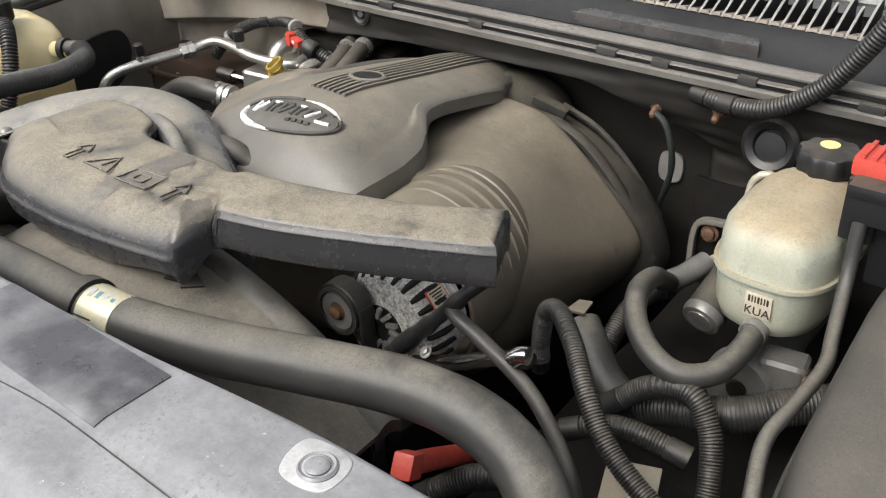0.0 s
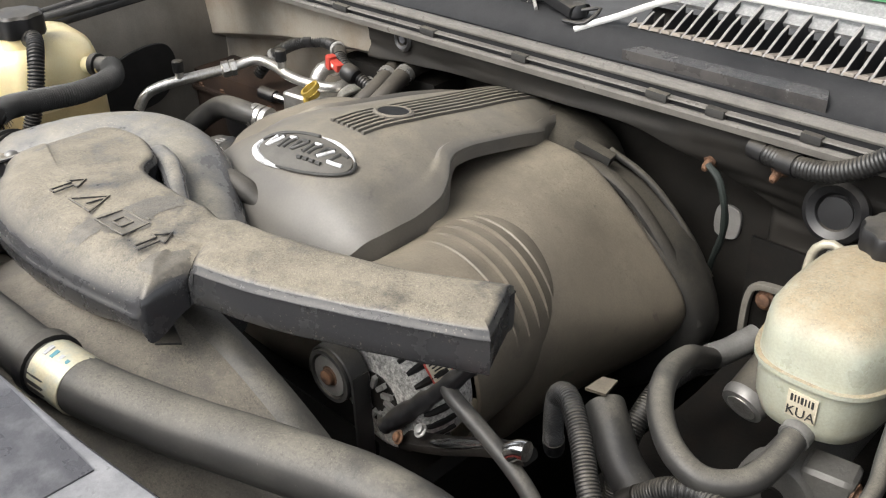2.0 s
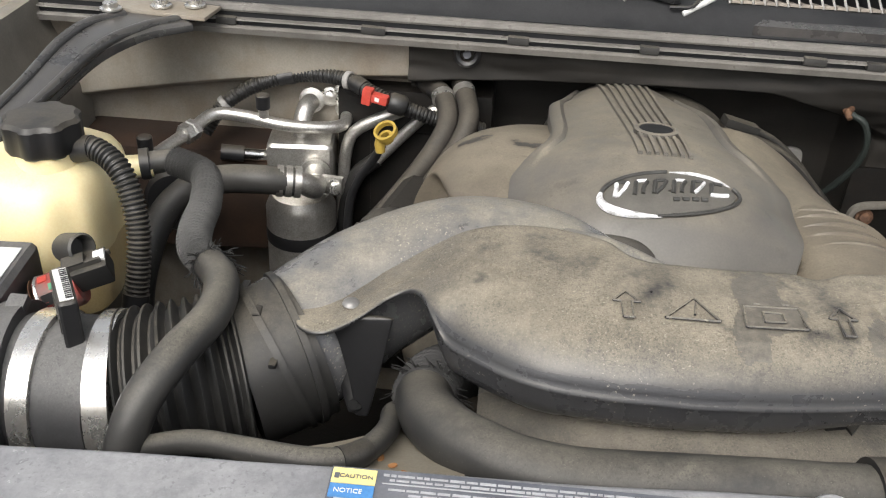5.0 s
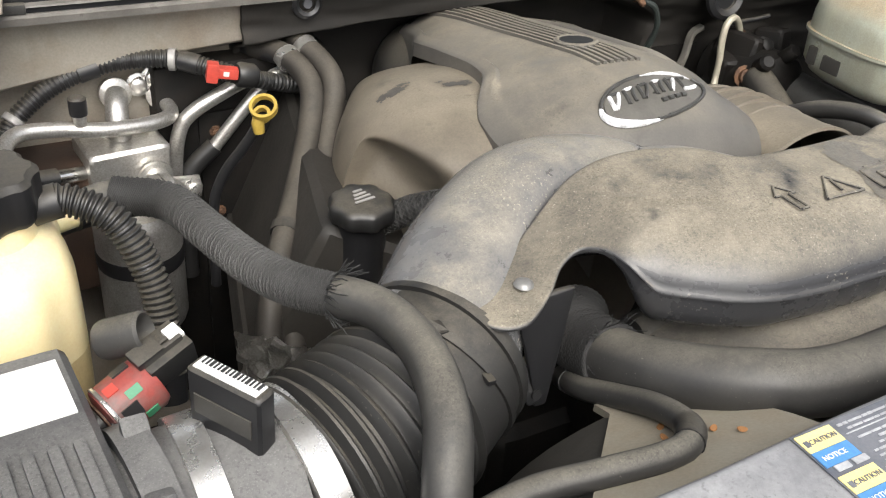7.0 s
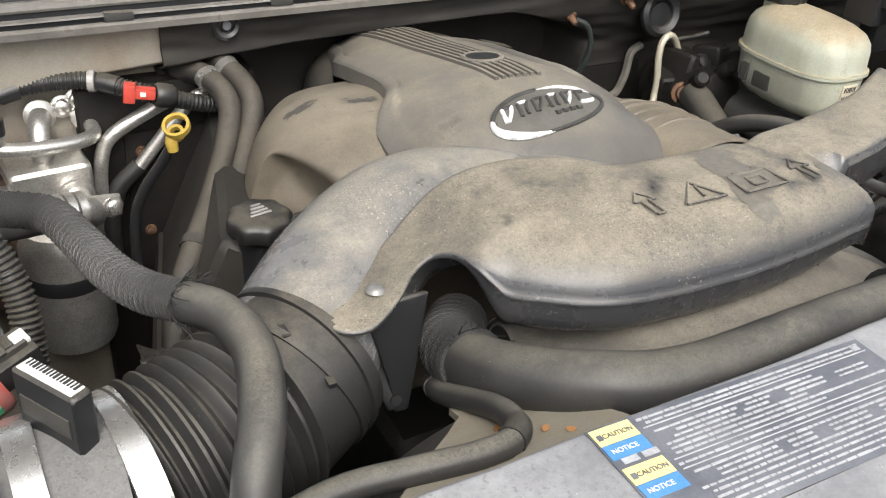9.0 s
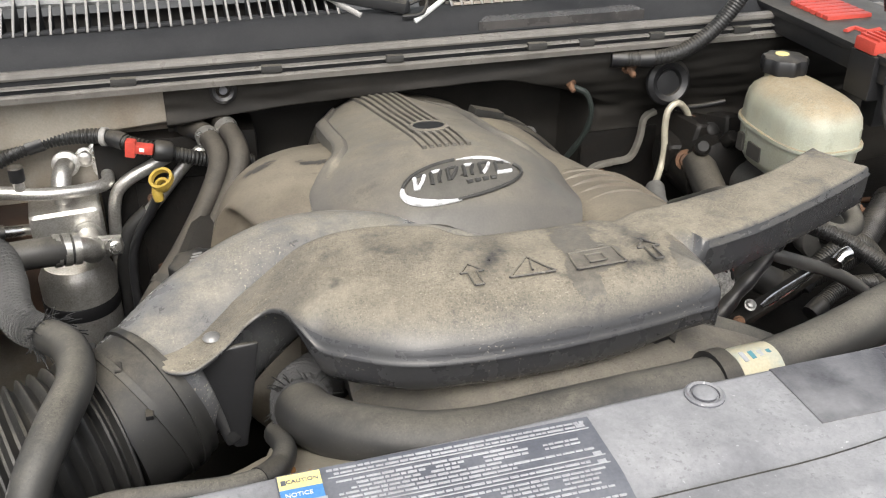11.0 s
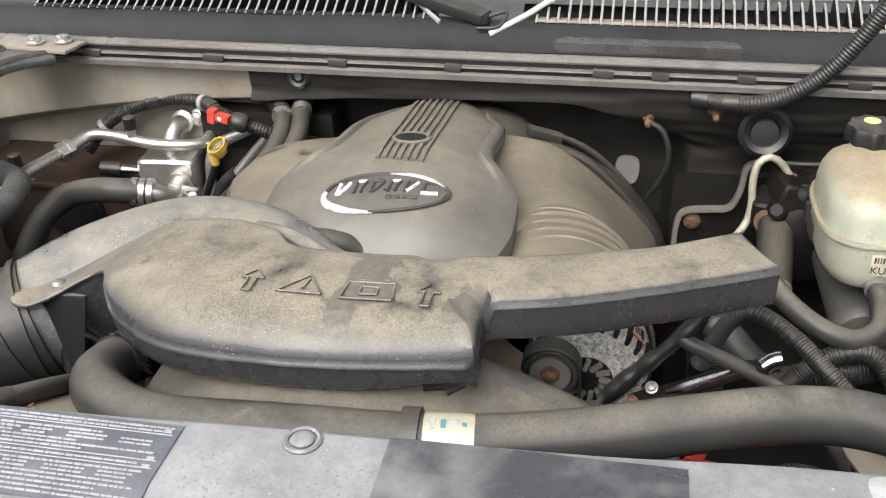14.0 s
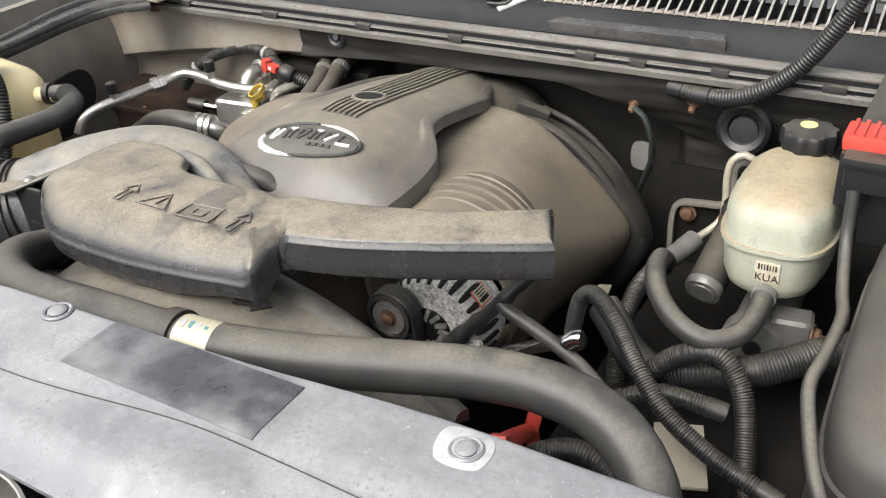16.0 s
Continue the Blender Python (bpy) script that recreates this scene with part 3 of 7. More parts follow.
part("apron", slab(lambda x, y: Vector((x, y, 1.122 + 0.028 * smooth(0.835, 0.885, y) + 0.004 * noise.noise(Vector((x * 4, y * 9, 0))))),
                   span(-0.80, 0.80, 60), span(0.838, 0.905, 10), (0, 0, -0.004)), M_COWL, cowl)

seal = thing("cowl_seal", "grey rubber seal and painted lip along the cowl edge", "weather strip", (0, 0.82, 1.11))
strip([(0.803, 1.092), (0.801, 1.100), (0.806, 1.1025), (0.814, 1.101), (0.814, 1.092)], -0.80, 0.80, M_SEAL, "lower_lip", seal)
strip([(0.8115, 1.100), (0.8115, 1.110), (0.816, 1.110), (0.816, 1.100)], -0.80, 0.80, M_COWL, "channel", seal)
strip([(0.806, 1.1085), (0.8065, 1.1105), (0.816, 1.1115), (0.816, 1.1090)], -0.80, 0.80, M_SEAL, "middle_lip", seal)
strip([(0.814, 1.111), (0.814, 1.119), (0.820, 1.119), (0.820, 1.111)], -0.80, 0.80, M_COWL, "channel", seal)
strip([(0.8115, 1.1185), (0.810, 1.1215), (0.811, 1.1260), (0.816, 1.1285), (0.824, 1.1275), (0.828, 1.1215), (0.822, 1.1185)], -0.80, 0.80, M_SEAL, "upper_lip", seal, "grey worn lip")
rng = random.Random(11)
for x in (-0.52, -0.33, -0.145, 0.02, 0.225, 0.30, 0.41, 0.55):
    part("clip", box((0.022 + 0.01 * rng.random(), 0.010, 0.010), (x, 0.8085, 1.107 + 0.002 * rng.random()), (0, 2, 0), 0.002), M_HOSE, seal)

FIN_MESHES = {}


def fin_part(x, size, y0):
    """One grille fin with a pale bead along its edge; alike fins share their meshes."""
    if size not in FIN_MESHES:
        rise = [(0.0, 0.0), (0.28 * size, 0.010 * size), (0.65 * size, 0.024 * size), (1.0 * size, 0.034 * size)]
        bm = bmesh.new()
        rings(bm, [[Vector((-0.0012, 0.075 * a, 1.112)), Vector((0.0012, 0.075 * a, 1.112)), Vector((0.0012, 0.075 * a, 1.150 + b)), Vector((-0.0012, 0.075 * a, 1.150 + b))] for a, b in rise])
        edge = sweep([(0.0, 0.075 * a, 1.1506 + b, 0.0017, 0.0009) for a, b in rise], 6, 2.0, 0.02)
        FIN_MESHES[size] = (mesh_from(bm, "fin", M_COWL), mesh_from(edge, "fin_edge", M_LIP))
    fin, edge = FIN_MESHES[size]
    ob = new("fin", fin)
    ob.parent, ob.matrix_parent_inverse = cowl, Matrix.Translation(cowl.location).inverted()
    ob.location = (x, y0, 0)
    top = new("fin_edge", edge)
    top.parent = ob
    return ob


PITCH = 0.0150
for xa, xb, far in ((0.118, 0.70, 1), (-0.66, -0.03, 0)):
    n = int((xb - xa) / PITCH)
    for i in range(n):
        x = xa + PITCH * (i + 0.5)
        grow = min(1.0, 0.30 + i / 7) if far else min(1.0, 0.35 + (n - i) / 9)
        size = round(grow * (1.0 if i % 2 else 0.68), 1)
        fin_part(x, size, 0.889)
        part("slot_floor", box((PITCH - 0.0036, 0.044, 0.004), (x + PITCH / 2, 0.910, 1.1485), (-12, 0, 0), 0.001), M_SLOT if far else M_COWL, cowl)
    rim = [(xa - 0.055, 0.862, 1.140), (xa - 0.035, 0.872, 1.149), (xa - 0.008, 0.888, 1.160), (xa + 0.03, 0.920, 1.177), (xa + 0.07, 0.948, 1.187), (xa + 0.14, 0.964, 1.190), (xb - 0.06, 0.964, 1.188), (xb, 0.935, 1.178), (xb + 0.02, 0.90, 1.16)] if far else \
          [(xa, 0.964, 1.188), (xb - 0.12, 0.964, 1.188), (xb - 0.04, 0.925, 1.176), (xb + 0.02, 0.875, 1.150)]
    # pale rim colour paints the light that the lip catches
    part("grille_rim", sweep([(*p, 0.0024, 0.0042) for p in rim], 10, step=0.015), M_WHITE if far else M_LIP, cowl, "grille rim with its glare painted pale")
    part("trough", slab(lambda x, y: Vector((x, y, 1.108 + 0.04 * smooth(0.93, 0.99, y))), span(xa - 0.02, xb, 12), span(0.886, 0.99, 6), (0, 0, -0.004)), M_DARK, cowl)
part("ramp", pillow([(0.150, 0.842), (0.405, 0.842), (0.392, 0.874), (0.172, 0.872)], [(0, 1.118), (0.0, 1.134), (0.002, 1.137), (0.004, 1.138)], rounded=False, lift=lambda x, y: 0.10 * (y - 0.842)), M_RAMP, cowl, "grey raised plate")

screen = tagged(thing("windscreen", "windscreen glass paled as by reflected sky, with a green edge, behind the cowl", "windscreen", (0, 1.0, 1.2)), "windscreen glass paled as by reflected sky, with a green edge, behind the cowl", "windscreen")
part("pane", slab(lambda x, y: Vector((x, y + 0.06 * x * x, 1.185 + (y - 0.97) * 0.62)), span(-0.8, 0.8, 24), span(1.0, 1.75, 8), (0, 0.003, -0.005)), M_GLASS, screen)
part("frit_band", slab(lambda x, y: Vector((x, y + 0.06 * x * x, 1.184 + (y - 0.97) * 0.62)), span(-0.8, 0.8, 24), span(0.95, 0.999, 4), (0, 0.003, -0.005)), M_FRIT, screen, "grey speckled lower band")
part("glass_edge", sweep([(x, 1.001 + 0.06 * x * x, 1.2075, 0.012, 0.0060) for x in span(0.06, 0.78, 12)], 8, 4.0, 0.03), M_GLASSEDGE, screen, "green glass edge")

wiper = thing("wiper_arm", "black wiper arm with a pivot nut on the cowl", "wiper", (0.048, 0.884, 1.149))
part("arm", sweep([(0.055, 0.882, 1.157, 0.016, 0.009), (0.0, 0.899, 1.168, 0.020, 0.010), (-0.06, 0.922, 1.180, 0.021, 0.010), (-0.075, 0.928, 1.183, 0.016, 0.008), (-0.16, 0.96, 1.20, 0.015, 0.008), (-0.4, 1.01, 1.235, 0.009, 0.006)], 12, 4.0, 0.015), M_BLACK, wiper)
part("pivot_cap", turned([(0.014, 0), (0.014, 0.01), (0.011, 0.016), (0.004, 0.018)], (0.048, 0.884, 1.15), (0, 0, 1), 16), M_BLACK, wiper)
far_wiper = thing("wiper_arm", "thin black wiper blade lying on the windscreen", "wiper", (0.40, 1.07, 1.235))
part("blade", sweep([(0.24, 1.10, 1.262, 0.004, 0.005), (0.36, 1.08, 1.248, 0.005, 0.006), (0.50, 1.065, 1.232, 0.005, 0.006), (0.68, 1.075, 1.228, 0.004, 0.005)], 10, 3.0, 0.02), M_BLACK, far_wiper)
part("arm", sweep([(0.28, 1.125, 1.285, 0.005, 0.004), (0.42, 1.085, 1.262, 0.007, 0.005), (0.56, 1.05, 1.240, 0.009, 0.006), (0.72, 1.0, 1.205, 0.010, 0.007)], 10, 3.0, 0.02), M_BLACK, far_wiper)
part("washer_hose", tube([(0.06, 0.88, 1.16), (0.085, 0.885, 1.165), (0.075, 0.865, 1.15), (0.045, 0.862, 1.148)], 0.0025, 8), M_BLACK, wiper)

# ---- radiator support panel ----
front_panel = thing("radiator_cover", "faded black plastic radiator cover, dusty and scuffed, cloud glare painted pale", "radiator cover", (0, 0, 1.08))


def panel_back(x):
    return key([(-0.3, -0.006), (-0.2, -0.002), (-0.1, 0.0), (0.0, 0.006), (0.14, 0.010), (0.27, 0.016), (0.45, 0.034), (0.6, 0.040)], x)


def panel_z(x, y):
    y -= panel_back(x)
    return 1.106 - 0.012 * smooth(0.3, 0.6, abs(x)) - 0.03 * smooth(0.050, 0.067, y) ** 2 - 0.05 * smooth(-0.06, -0.14, y) - 0.004 * smooth(-0.005, -0.03, y)


def panel_front(x):
    return -0.15 + 0.062 * smooth(0.262, 0.242, x)


def panel_point(x, v):
    y = panel_front(x) + v * (0.066 + panel_back(x) - panel_front(x))
    return Vector((x, y, panel_z(x, y)))


def crease_y(x):
    return key([(-0.6, -0.032), (0.07, -0.024), (0.29, -0.004), (0.6, -0.006)], x)


part("panel", slab(panel_point, span(-0.66, 0.66, 133), [1 - (1 - v) ** 1.3 for v in span(0, 1, 50)], (0, 0, -0.004)), M_PANEL, front_panel)
# thin black bead paints the shade in the panel's fold
part("crease", sweep([(x, crease_y(x), panel_z(x, crease_y(x)) + 0.0002, 0.0006, 0.0006) for x in span(-0.64, 0.64, 80)], 6, 2.0, 0.02), M_BLACK, front_panel)
part("skirt", slab(lambda x, z: Vector((x, 0.060 + panel_back(x), z)), span(-0.65, 0.65, 30), span(1.0, 1.074, 4), (0, -0.004, 0)), M_BLACK, front_panel)
latch = thing("latch_cover", "black rounded cover with a pale moulded edge below the front panel", "latch cover", (0.14, -0.12, 1.03))
part("cover", turned([(0.02, -0.03), (0.075, -0.03), (0.085, -0.015), (0.085, 0.010), (0.075, 0.024), (0.04, 0.030), (0.01, 0.031)], (0.13, -0.155, 1.030), (0.1, -0.2, 1), 40), M_BLACK, latch)
part("edge", turned([(0.0765, 0.0225), (0.078, 0.0245), (0.0755, 0.0262), (0.074, 0.0245)], (0.13, -0.155, 1.030), (0.1, -0.2, 1), 40, caps=False), M_LIP, latch)


def retainer(x, y, r):
    t = thing("push_retainer", "round black push retainer in the radiator cover", "retainer", (x, y, panel_z(x, y)), "retainers on the radiator cover")
    z = panel_z(x, y)
    part("collar", turned([(r, 0), (r, 0.0015), (r * 0.88, 0.0028), (r * 0.74, 0.002), (r * 0.70, 0.0006)], (x, y, z), (0, 0, 1), 24), M_PANEL, t)
    part("pin", turned([(r * 0.62, 0), (r * 0.62, 0.0025), (r * 0.5, 0.0038), (r * 0.2, 0.004)], (x, y, z), (0, 0, 1), 20), M_PANEL, t)
    return t


retainer(0.052, 0.050, 0.014)
retainer(0.453, 0.066, 0.0135)
z = panel_z(0.452, 0.060)
solo("retainer_plate", pillow([(0.437, 0.049), (0.469, 0.053), (0.466, 0.083), (0.431, 0.080)], [(0, -0.002), (0, 0.0008), (0.001, 0.0014)], 0.004, lift=panel_z), M_PALEPLATE,
     "pale square scuffed plate round a retainer", "plate")
part("label_ghost", slab(lambda x, y: Vector((x, y, panel_z(x, y) + 0.0012)), span(0.112, 0.314, 30), span(0.002, 0.064, 14), (0, 0, -0.0016)), M_PATCH, front_panel, "dark rectangle where a label came off")

sticker = thing("caution_sticker", "dark printed sticker with yellow and blue headings", "sticker", (-0.14, 0.0, 1.105))


def patch(xa, xb, ya, yb, lift, material, name, parent, shear=0.0):
    n = 3 if yb - ya < 0.004 else 8
    return part(name, slab(lambda x, y: Vector((x, y + shear * (x - xa), panel_z(x, y) + lift)), span(xa, xb, n), span(ya, yb, 2 if n == 3 else 12), (0, 0, -0.0006)), material, parent)


patch(-0.243, -0.036, -0.028, 0.050, 0.0014, M_STICKER, "backing", sticker)
for top in (0.048, 0.018):
    patch(-0.242, -0.216, top - 0.012, top, 0.0022, M_YLABEL, "yellow_heading", sticker)
    patch(-0.242, -0.216, top - 0.023, top - 0.0125, 0.0022, M_BLUE, "blue_heading", sticker)
for i in range(2):
    patch(-0.238 + 0.013 * i, -0.228 + 0.013 * i, 0.0205, 0.0245, 0.0024, M_GREYINK, "pictogram", sticker)


def words(text, size, at, turn, material, parent, name):
    c = bpy.data.curves.new(name, "FONT")
    c.body, c.size, c.extrude, c.align_x = text, size, 0.0002, "CENTER"
    tmp = bpy.data.objects.new(name, c)
    me = bpy.data.meshes.new_from_object(tmp)
    bpy.data.objects.remove(tmp)
    me.transform(pose(*at, *turn))
    me.materials.append(material)
    ob = new(name, me)
    ob.parent = parent
    if parent:
        top = parent
        while top.parent:
            top = top.parent
        ob.matrix_parent_inverse = Matrix.Translation(top.location).inverted() if parent is top else Matrix()
    return ob


for top in (0.048, 0.018):
    words("CAUTION", 0.0044, (-0.2275, top - 0.0080, panel_z(-0.23, top - 0.006) + 0.0026), (0, 0, 0), M_STICKER, sticker, "heading_word")
    words("NOTICE", 0.0046, (-0.2310, top - 0.0195, panel_z(-0.23, top - 0.018) + 0.0026), (0, 0, 0), M_WHITE, sticker, "heading_word")
    patch(-0.2405, -0.2375, top - 0.0085, top - 0.0045, 0.0026, M_STICKER, "warning_mark", sticker)


def print_line(bm, xa, xb, y, h, g):
    """One line of small print: bars of word length with narrow gaps."""
    x = xa
    while x < xb - 0.002:
        b = min(xb, x + 0.0025 + 0.0085 * g.random() ** 1.5)
        z = panel_z(x, y) + 0.0022
        k = 0.0003 * g.random()
        quad = [(x, y - h + k), (b, y - h + k), (b, y - k), (x, y - k)]
        low = [bm.verts.new((px, py, z - 0.0006)) for px, py in quad]
        high = [bm.verts.new((px, py, z)) for px, py in quad]
        bm.faces.new(high)
        for i in range(4):
            bm.faces.new((low[i], low[(i + 1) % 4], high[(i + 1) % 4], high[i]))
        x = b + 0.0008 + 0.0005 * g.random()


rng = random.Random(4)
lines = bmesh.new()
for row in range(20):
    y = 0.0462 - 0.00365 * row
    if row in (2, 9, 11):
        continue
    xa = -0.208 if row % 5 else -0.212
    xb = -0.041 - (0.0 if row < 2 else 0.07 * rng.random() ** 2.5)
    if row in (4, 5, 13, 14):
        print_line(lines, xa + 0.012, xa + 0.055, y, 0.0017, rng)
        print_line(lines, xa + 0.062, xa + 0.080, y, 0.0017, rng)
        print_line(lines, -0.115, -0.085, y, 0.0017, rng)
        print_line(lines, -0.075, -0.050, y, 0.0017, rng)
    else:
        print_line(lines, xa, xb, y, 0.0017, rng)
tagged(part("print", lines, M_GREYINK, sticker, "rows of small pale print"), kind="stuff")
for y in (0.0385, 0.0125, 0.0052):
    patch(-0.212, -0.040, y, y + 0.0006, 0.0022, M_GREYINK, "rule", sticker)
for y in (0.0440, 0.0160, 0.0085):
    patch(-0.0475, -0.042, y - 0.003, y, 0.0024, M_GREYINK, "pictogram", sticker)

# ---- fan shroud and radiator hose ----
shroud = thing("fan_shroud", "dusty grey plastic fan shroud with a round opening", "fan shroud", (0, 0.17, 0.6))


def shroud_z(x):
    return 1.044 - 1.15 * (x - 0.02) ** 2


def shroud_point(x, y):
    return Vector((x, y, shroud_z(x) - 0.010 * smooth(0.24, 0.10, y) + 0.0015 * noise.noise(Vector((x * 12, y * 12, 0)))))


part("top_sheet", slab(shroud_point, span(-0.16, 0.33, 44), span(0.085, 0.243, 24), (0, 0, -0.005)), M_SHROUD, shroud)
part("rim", slab(lambda x, y: Vector((x, y, shroud_z(x) - 0.004 + 0.009 * math.sin(math.pi * (y - 0.238) / 0.036))), span(-0.16, 0.33, 44), span(0.238, 0.274, 14), (0, 0, -0.014)), M_HOSE, shroud)


def ledge_end(x):
    return 0.205 if x > -0.236 else 0.187 + 1.0 * (x + 0.236)


def ledge_point(x, v):
    y = 0.072 + v * (ledge_end(x) - 0.072)
    return Vector((x, y, 1.027 - 0.52 * (y - 0.146) + 0.0012 * noise.noise(Vector((x * 40, y * 40, 1)))))


part("side_ledge", slab(ledge_point, span(-0.335, -0.165, 40), span(0, 1, 14), (0, 0, -0.006)), M_BEIGE, shroud, "beige dusty ledge")
part("side_wall", slab(lambda s, v: Vector((-0.335 + 0.10 * s - 0.075 * smooth(0, 1, v), 0.088 + 0.10 * s + 0.045 * smooth(0, 1, v), 1.052 - 0.05 * s - 0.012 * v - 0.16 * v * v)), span(0, 1, 16), span(0, 1, 14), (0.004, -0.004, 0)), M_CASE, shroud, "dark rounded side of the shroud")
part("face", slab(lambda x, z: Vector((x, 0.086, z)), span(-0.42, 0.42, 20), span(0.5, 0.93, 8), (0, 0.012, 0)), M_BLACK, shroud)
AR = [(0.103, 0.203), (0.121, 0.211), (0.124, 0.205), (0.137, 0.223), (0.113, 0.231), (0.117, 0.224), (0.099, 0.216)]
part("arrow_mark", pillow(AR, [(0, 0), (0, 0.0025), (0.0008, 0.003)], rounded=False, lift=lambda x, y: shroud_point(x, y).z - 0.0005), M_BLACK, shroud)

hose = thing("radiator_hose", "thick black rubber radiator hose, dusty", "hose", (0.2, 0.15, 1.0))
R = 0.0235
part("hose_body", tube([(-0.165, 0.32, 0.975), (-0.196, 0.275, 0.993), (-0.203, 0.235, 1.008), (-0.194, 0.186, 1.028), (-0.160, 0.141, 1.043), (-0.10, 0.117, 1.046), (0.02, 0.115, 1.052), (0.14, 0.122, 1.052),
                        (0.24, 0.148, 1.050), (0.32, 0.176, 1.050), (0.40, 0.203, 1.049), (0.46, 0.211, 1.045), (0.51, 0.202, 1.036), (0.546, 0.180, 1.016), (0.566, 0.152, 0.980), (0.574, 0.128, 0.925), (0.575, 0.11, 0.84)], R, 24, rough=0.0006), M_HOSE, hose)
part("label", tube([(0.122, 0.1205, 1.0525), (0.14, 0.1225, 1.0522), (0.160, 0.125, 1.0512)], R + 0.0008, 24, 0.004), M_HOSELABEL, hose, "worn foil label with pale print")
part("clip", tube([(0.105, 0.1192, 1.0525), (0.112, 0.1198, 1.0525), (0.119, 0.1203, 1.0525)], R + 0.004, 24, 0.004), M_BLACK, hose)
for k in range(4):
    part("print_bar", box((0.004, 0.010 - 0.002 * k, 0.0008), (0.130 + 0.008 * k, 0.117 + 0.001 * k, 1.0525 + R - 0.0004 * k + 0.0003), (12, 0, 8), 0), M_TEAL if k % 2 else M_GREYINK, hose)
sl = part("sleeve", tube([(-0.165, 0.32, 0.975), (-0.196, 0.275, 0.993), (-0.2035, 0.228, 1.011)], R + 0.002, 24, 0.003, rough=0.0010), M_SLEEVE, hose, "frayed braided sleeve")
tagged(part("braid", braid([(-0.165, 0.32, 0.975), (-0.196, 0.275, 0.993), (-0.2035, 0.228, 1.011)], R + 0.003, 34, 7.0), M_LOOM, sl), kind="stuff")
tagged(part("frayed_end", frays((-0.2035, 0.229, 1.011), (0.15, -0.9, 0.37), R + 0.002, 60, 5), M_SLEEVE, sl), kind="stuff")

# ---- air duct ----
duct = thing("air_duct", "black plastic air duct with a side arm, beige dust on top", "air duct", (0, 0.25, 1.03))
SPINE = [(-0.285, 0.258), (-0.235, 0.285), (-0.18, 0.29), (-0.13, 0.250), (0.09, 0.238), (0.15, 0.271), (0.22, 0.284), (0.30, 0.312), (0.365, 0.343)]
DUCT_PLAN = [(-0.116, 0.1765), (-0.085, 0.1715), (-0.045, 0.1685), (0.0, 0.168), (0.06, 0.1725), (0.118, 0.181), (0.1455, 0.1855), (0.1515, 0.191), (0.1525, 0.205), (0.1525, 0.2285), (0.157, 0.2325), (0.22, 0.2480), (0.30, 0.2790), (0.392, 0.3215), (0.397, 0.3275), (0.393, 0.339), (0.372, 0.3810), (0.365, 0.3835),
             (0.29, 0.3470), (0.21, 0.3215), (0.142, 0.308), (0.06, 0.302), (-0.02, 0.304), (-0.046, 0.312), (-0.060, 0.330), (-0.082, 0.340), (-0.12, 0.347), (-0.18, 0.338), (-0.24, 0.310), (-0.285, 0.287), (-0.310, 0.262), (-0.307, 0.240), (-0.285, 0.232), (-0.258, 0.246), (-0.238, 0.263), (-0.221, 0.266), (-0.2095, 0.252), (-0.202, 0.236), (-0.188, 0.219), (-0.168, 0.203), (-0.143, 0.1875)]
BODY_CUT = [(0.10, 1.042), (0.028, 1.0425), (0.016, 1.0435), (0.008, 1.047), (0.0028, 1.0535), (0.0010, 1.062), (0.0008, 1.0742), (-0.0012, 1.0752), (-0.0010, 1.0770), (0.0006, 1.0783), (0.0020, 1.0830), (0.0062, 1.0905), (0.0130, 1.0975), (0.0225, 1.1040), (0.036, 1.1092), (0.20, 1.113)]
END_CUT = [(0.10, 1.042), (0.006, 1.042), (0.002, 1.0435), (0.0005, 1.046), (0.0, 1.050), (0.0, 1.055), (0.0, 1.063), (0.0, 1.071), (0.0, 1.080), (0.0, 1.090), (0.0003, 1.1015), (0.0012, 1.1065), (0.0035, 1.1095), (0.009, 1.1115), (0.02, 1.1125), (0.20, 1.113)]
ARM_CUT = [(0.10, 1.0690), (0.02, 1.0690), (0.006, 1.0692), (0.003, 1.0705), (0.001, 1.073), (0.0, 1.085), (0.0, 1.1030), (-0.0012, 1.1038), (-0.0010, 1.1050), (0.0008, 1.1062), (0.0018, 1.1105), (0.004, 1.1125), (0.008, 1.1137), (0.014, 1.1141), (0.02, 1.1143), (0.20, 1.1145)]

EAR_CUT = [(0.10, -0.005), (0.02, -0.005), (0.006, -0.005), (0.003, -0.005), (0.001, -0.0045), (0.0, -0.004), (0.0, -0.003), (-0.0005, -0.002), (0.0, -0.001), (0.001, -0.0003), (0.002, 0.0), (0.004, 0.0), (0.008, 0.0), (0.014, 0.0), (0.02, 0.0), (0.20, 0.0)]


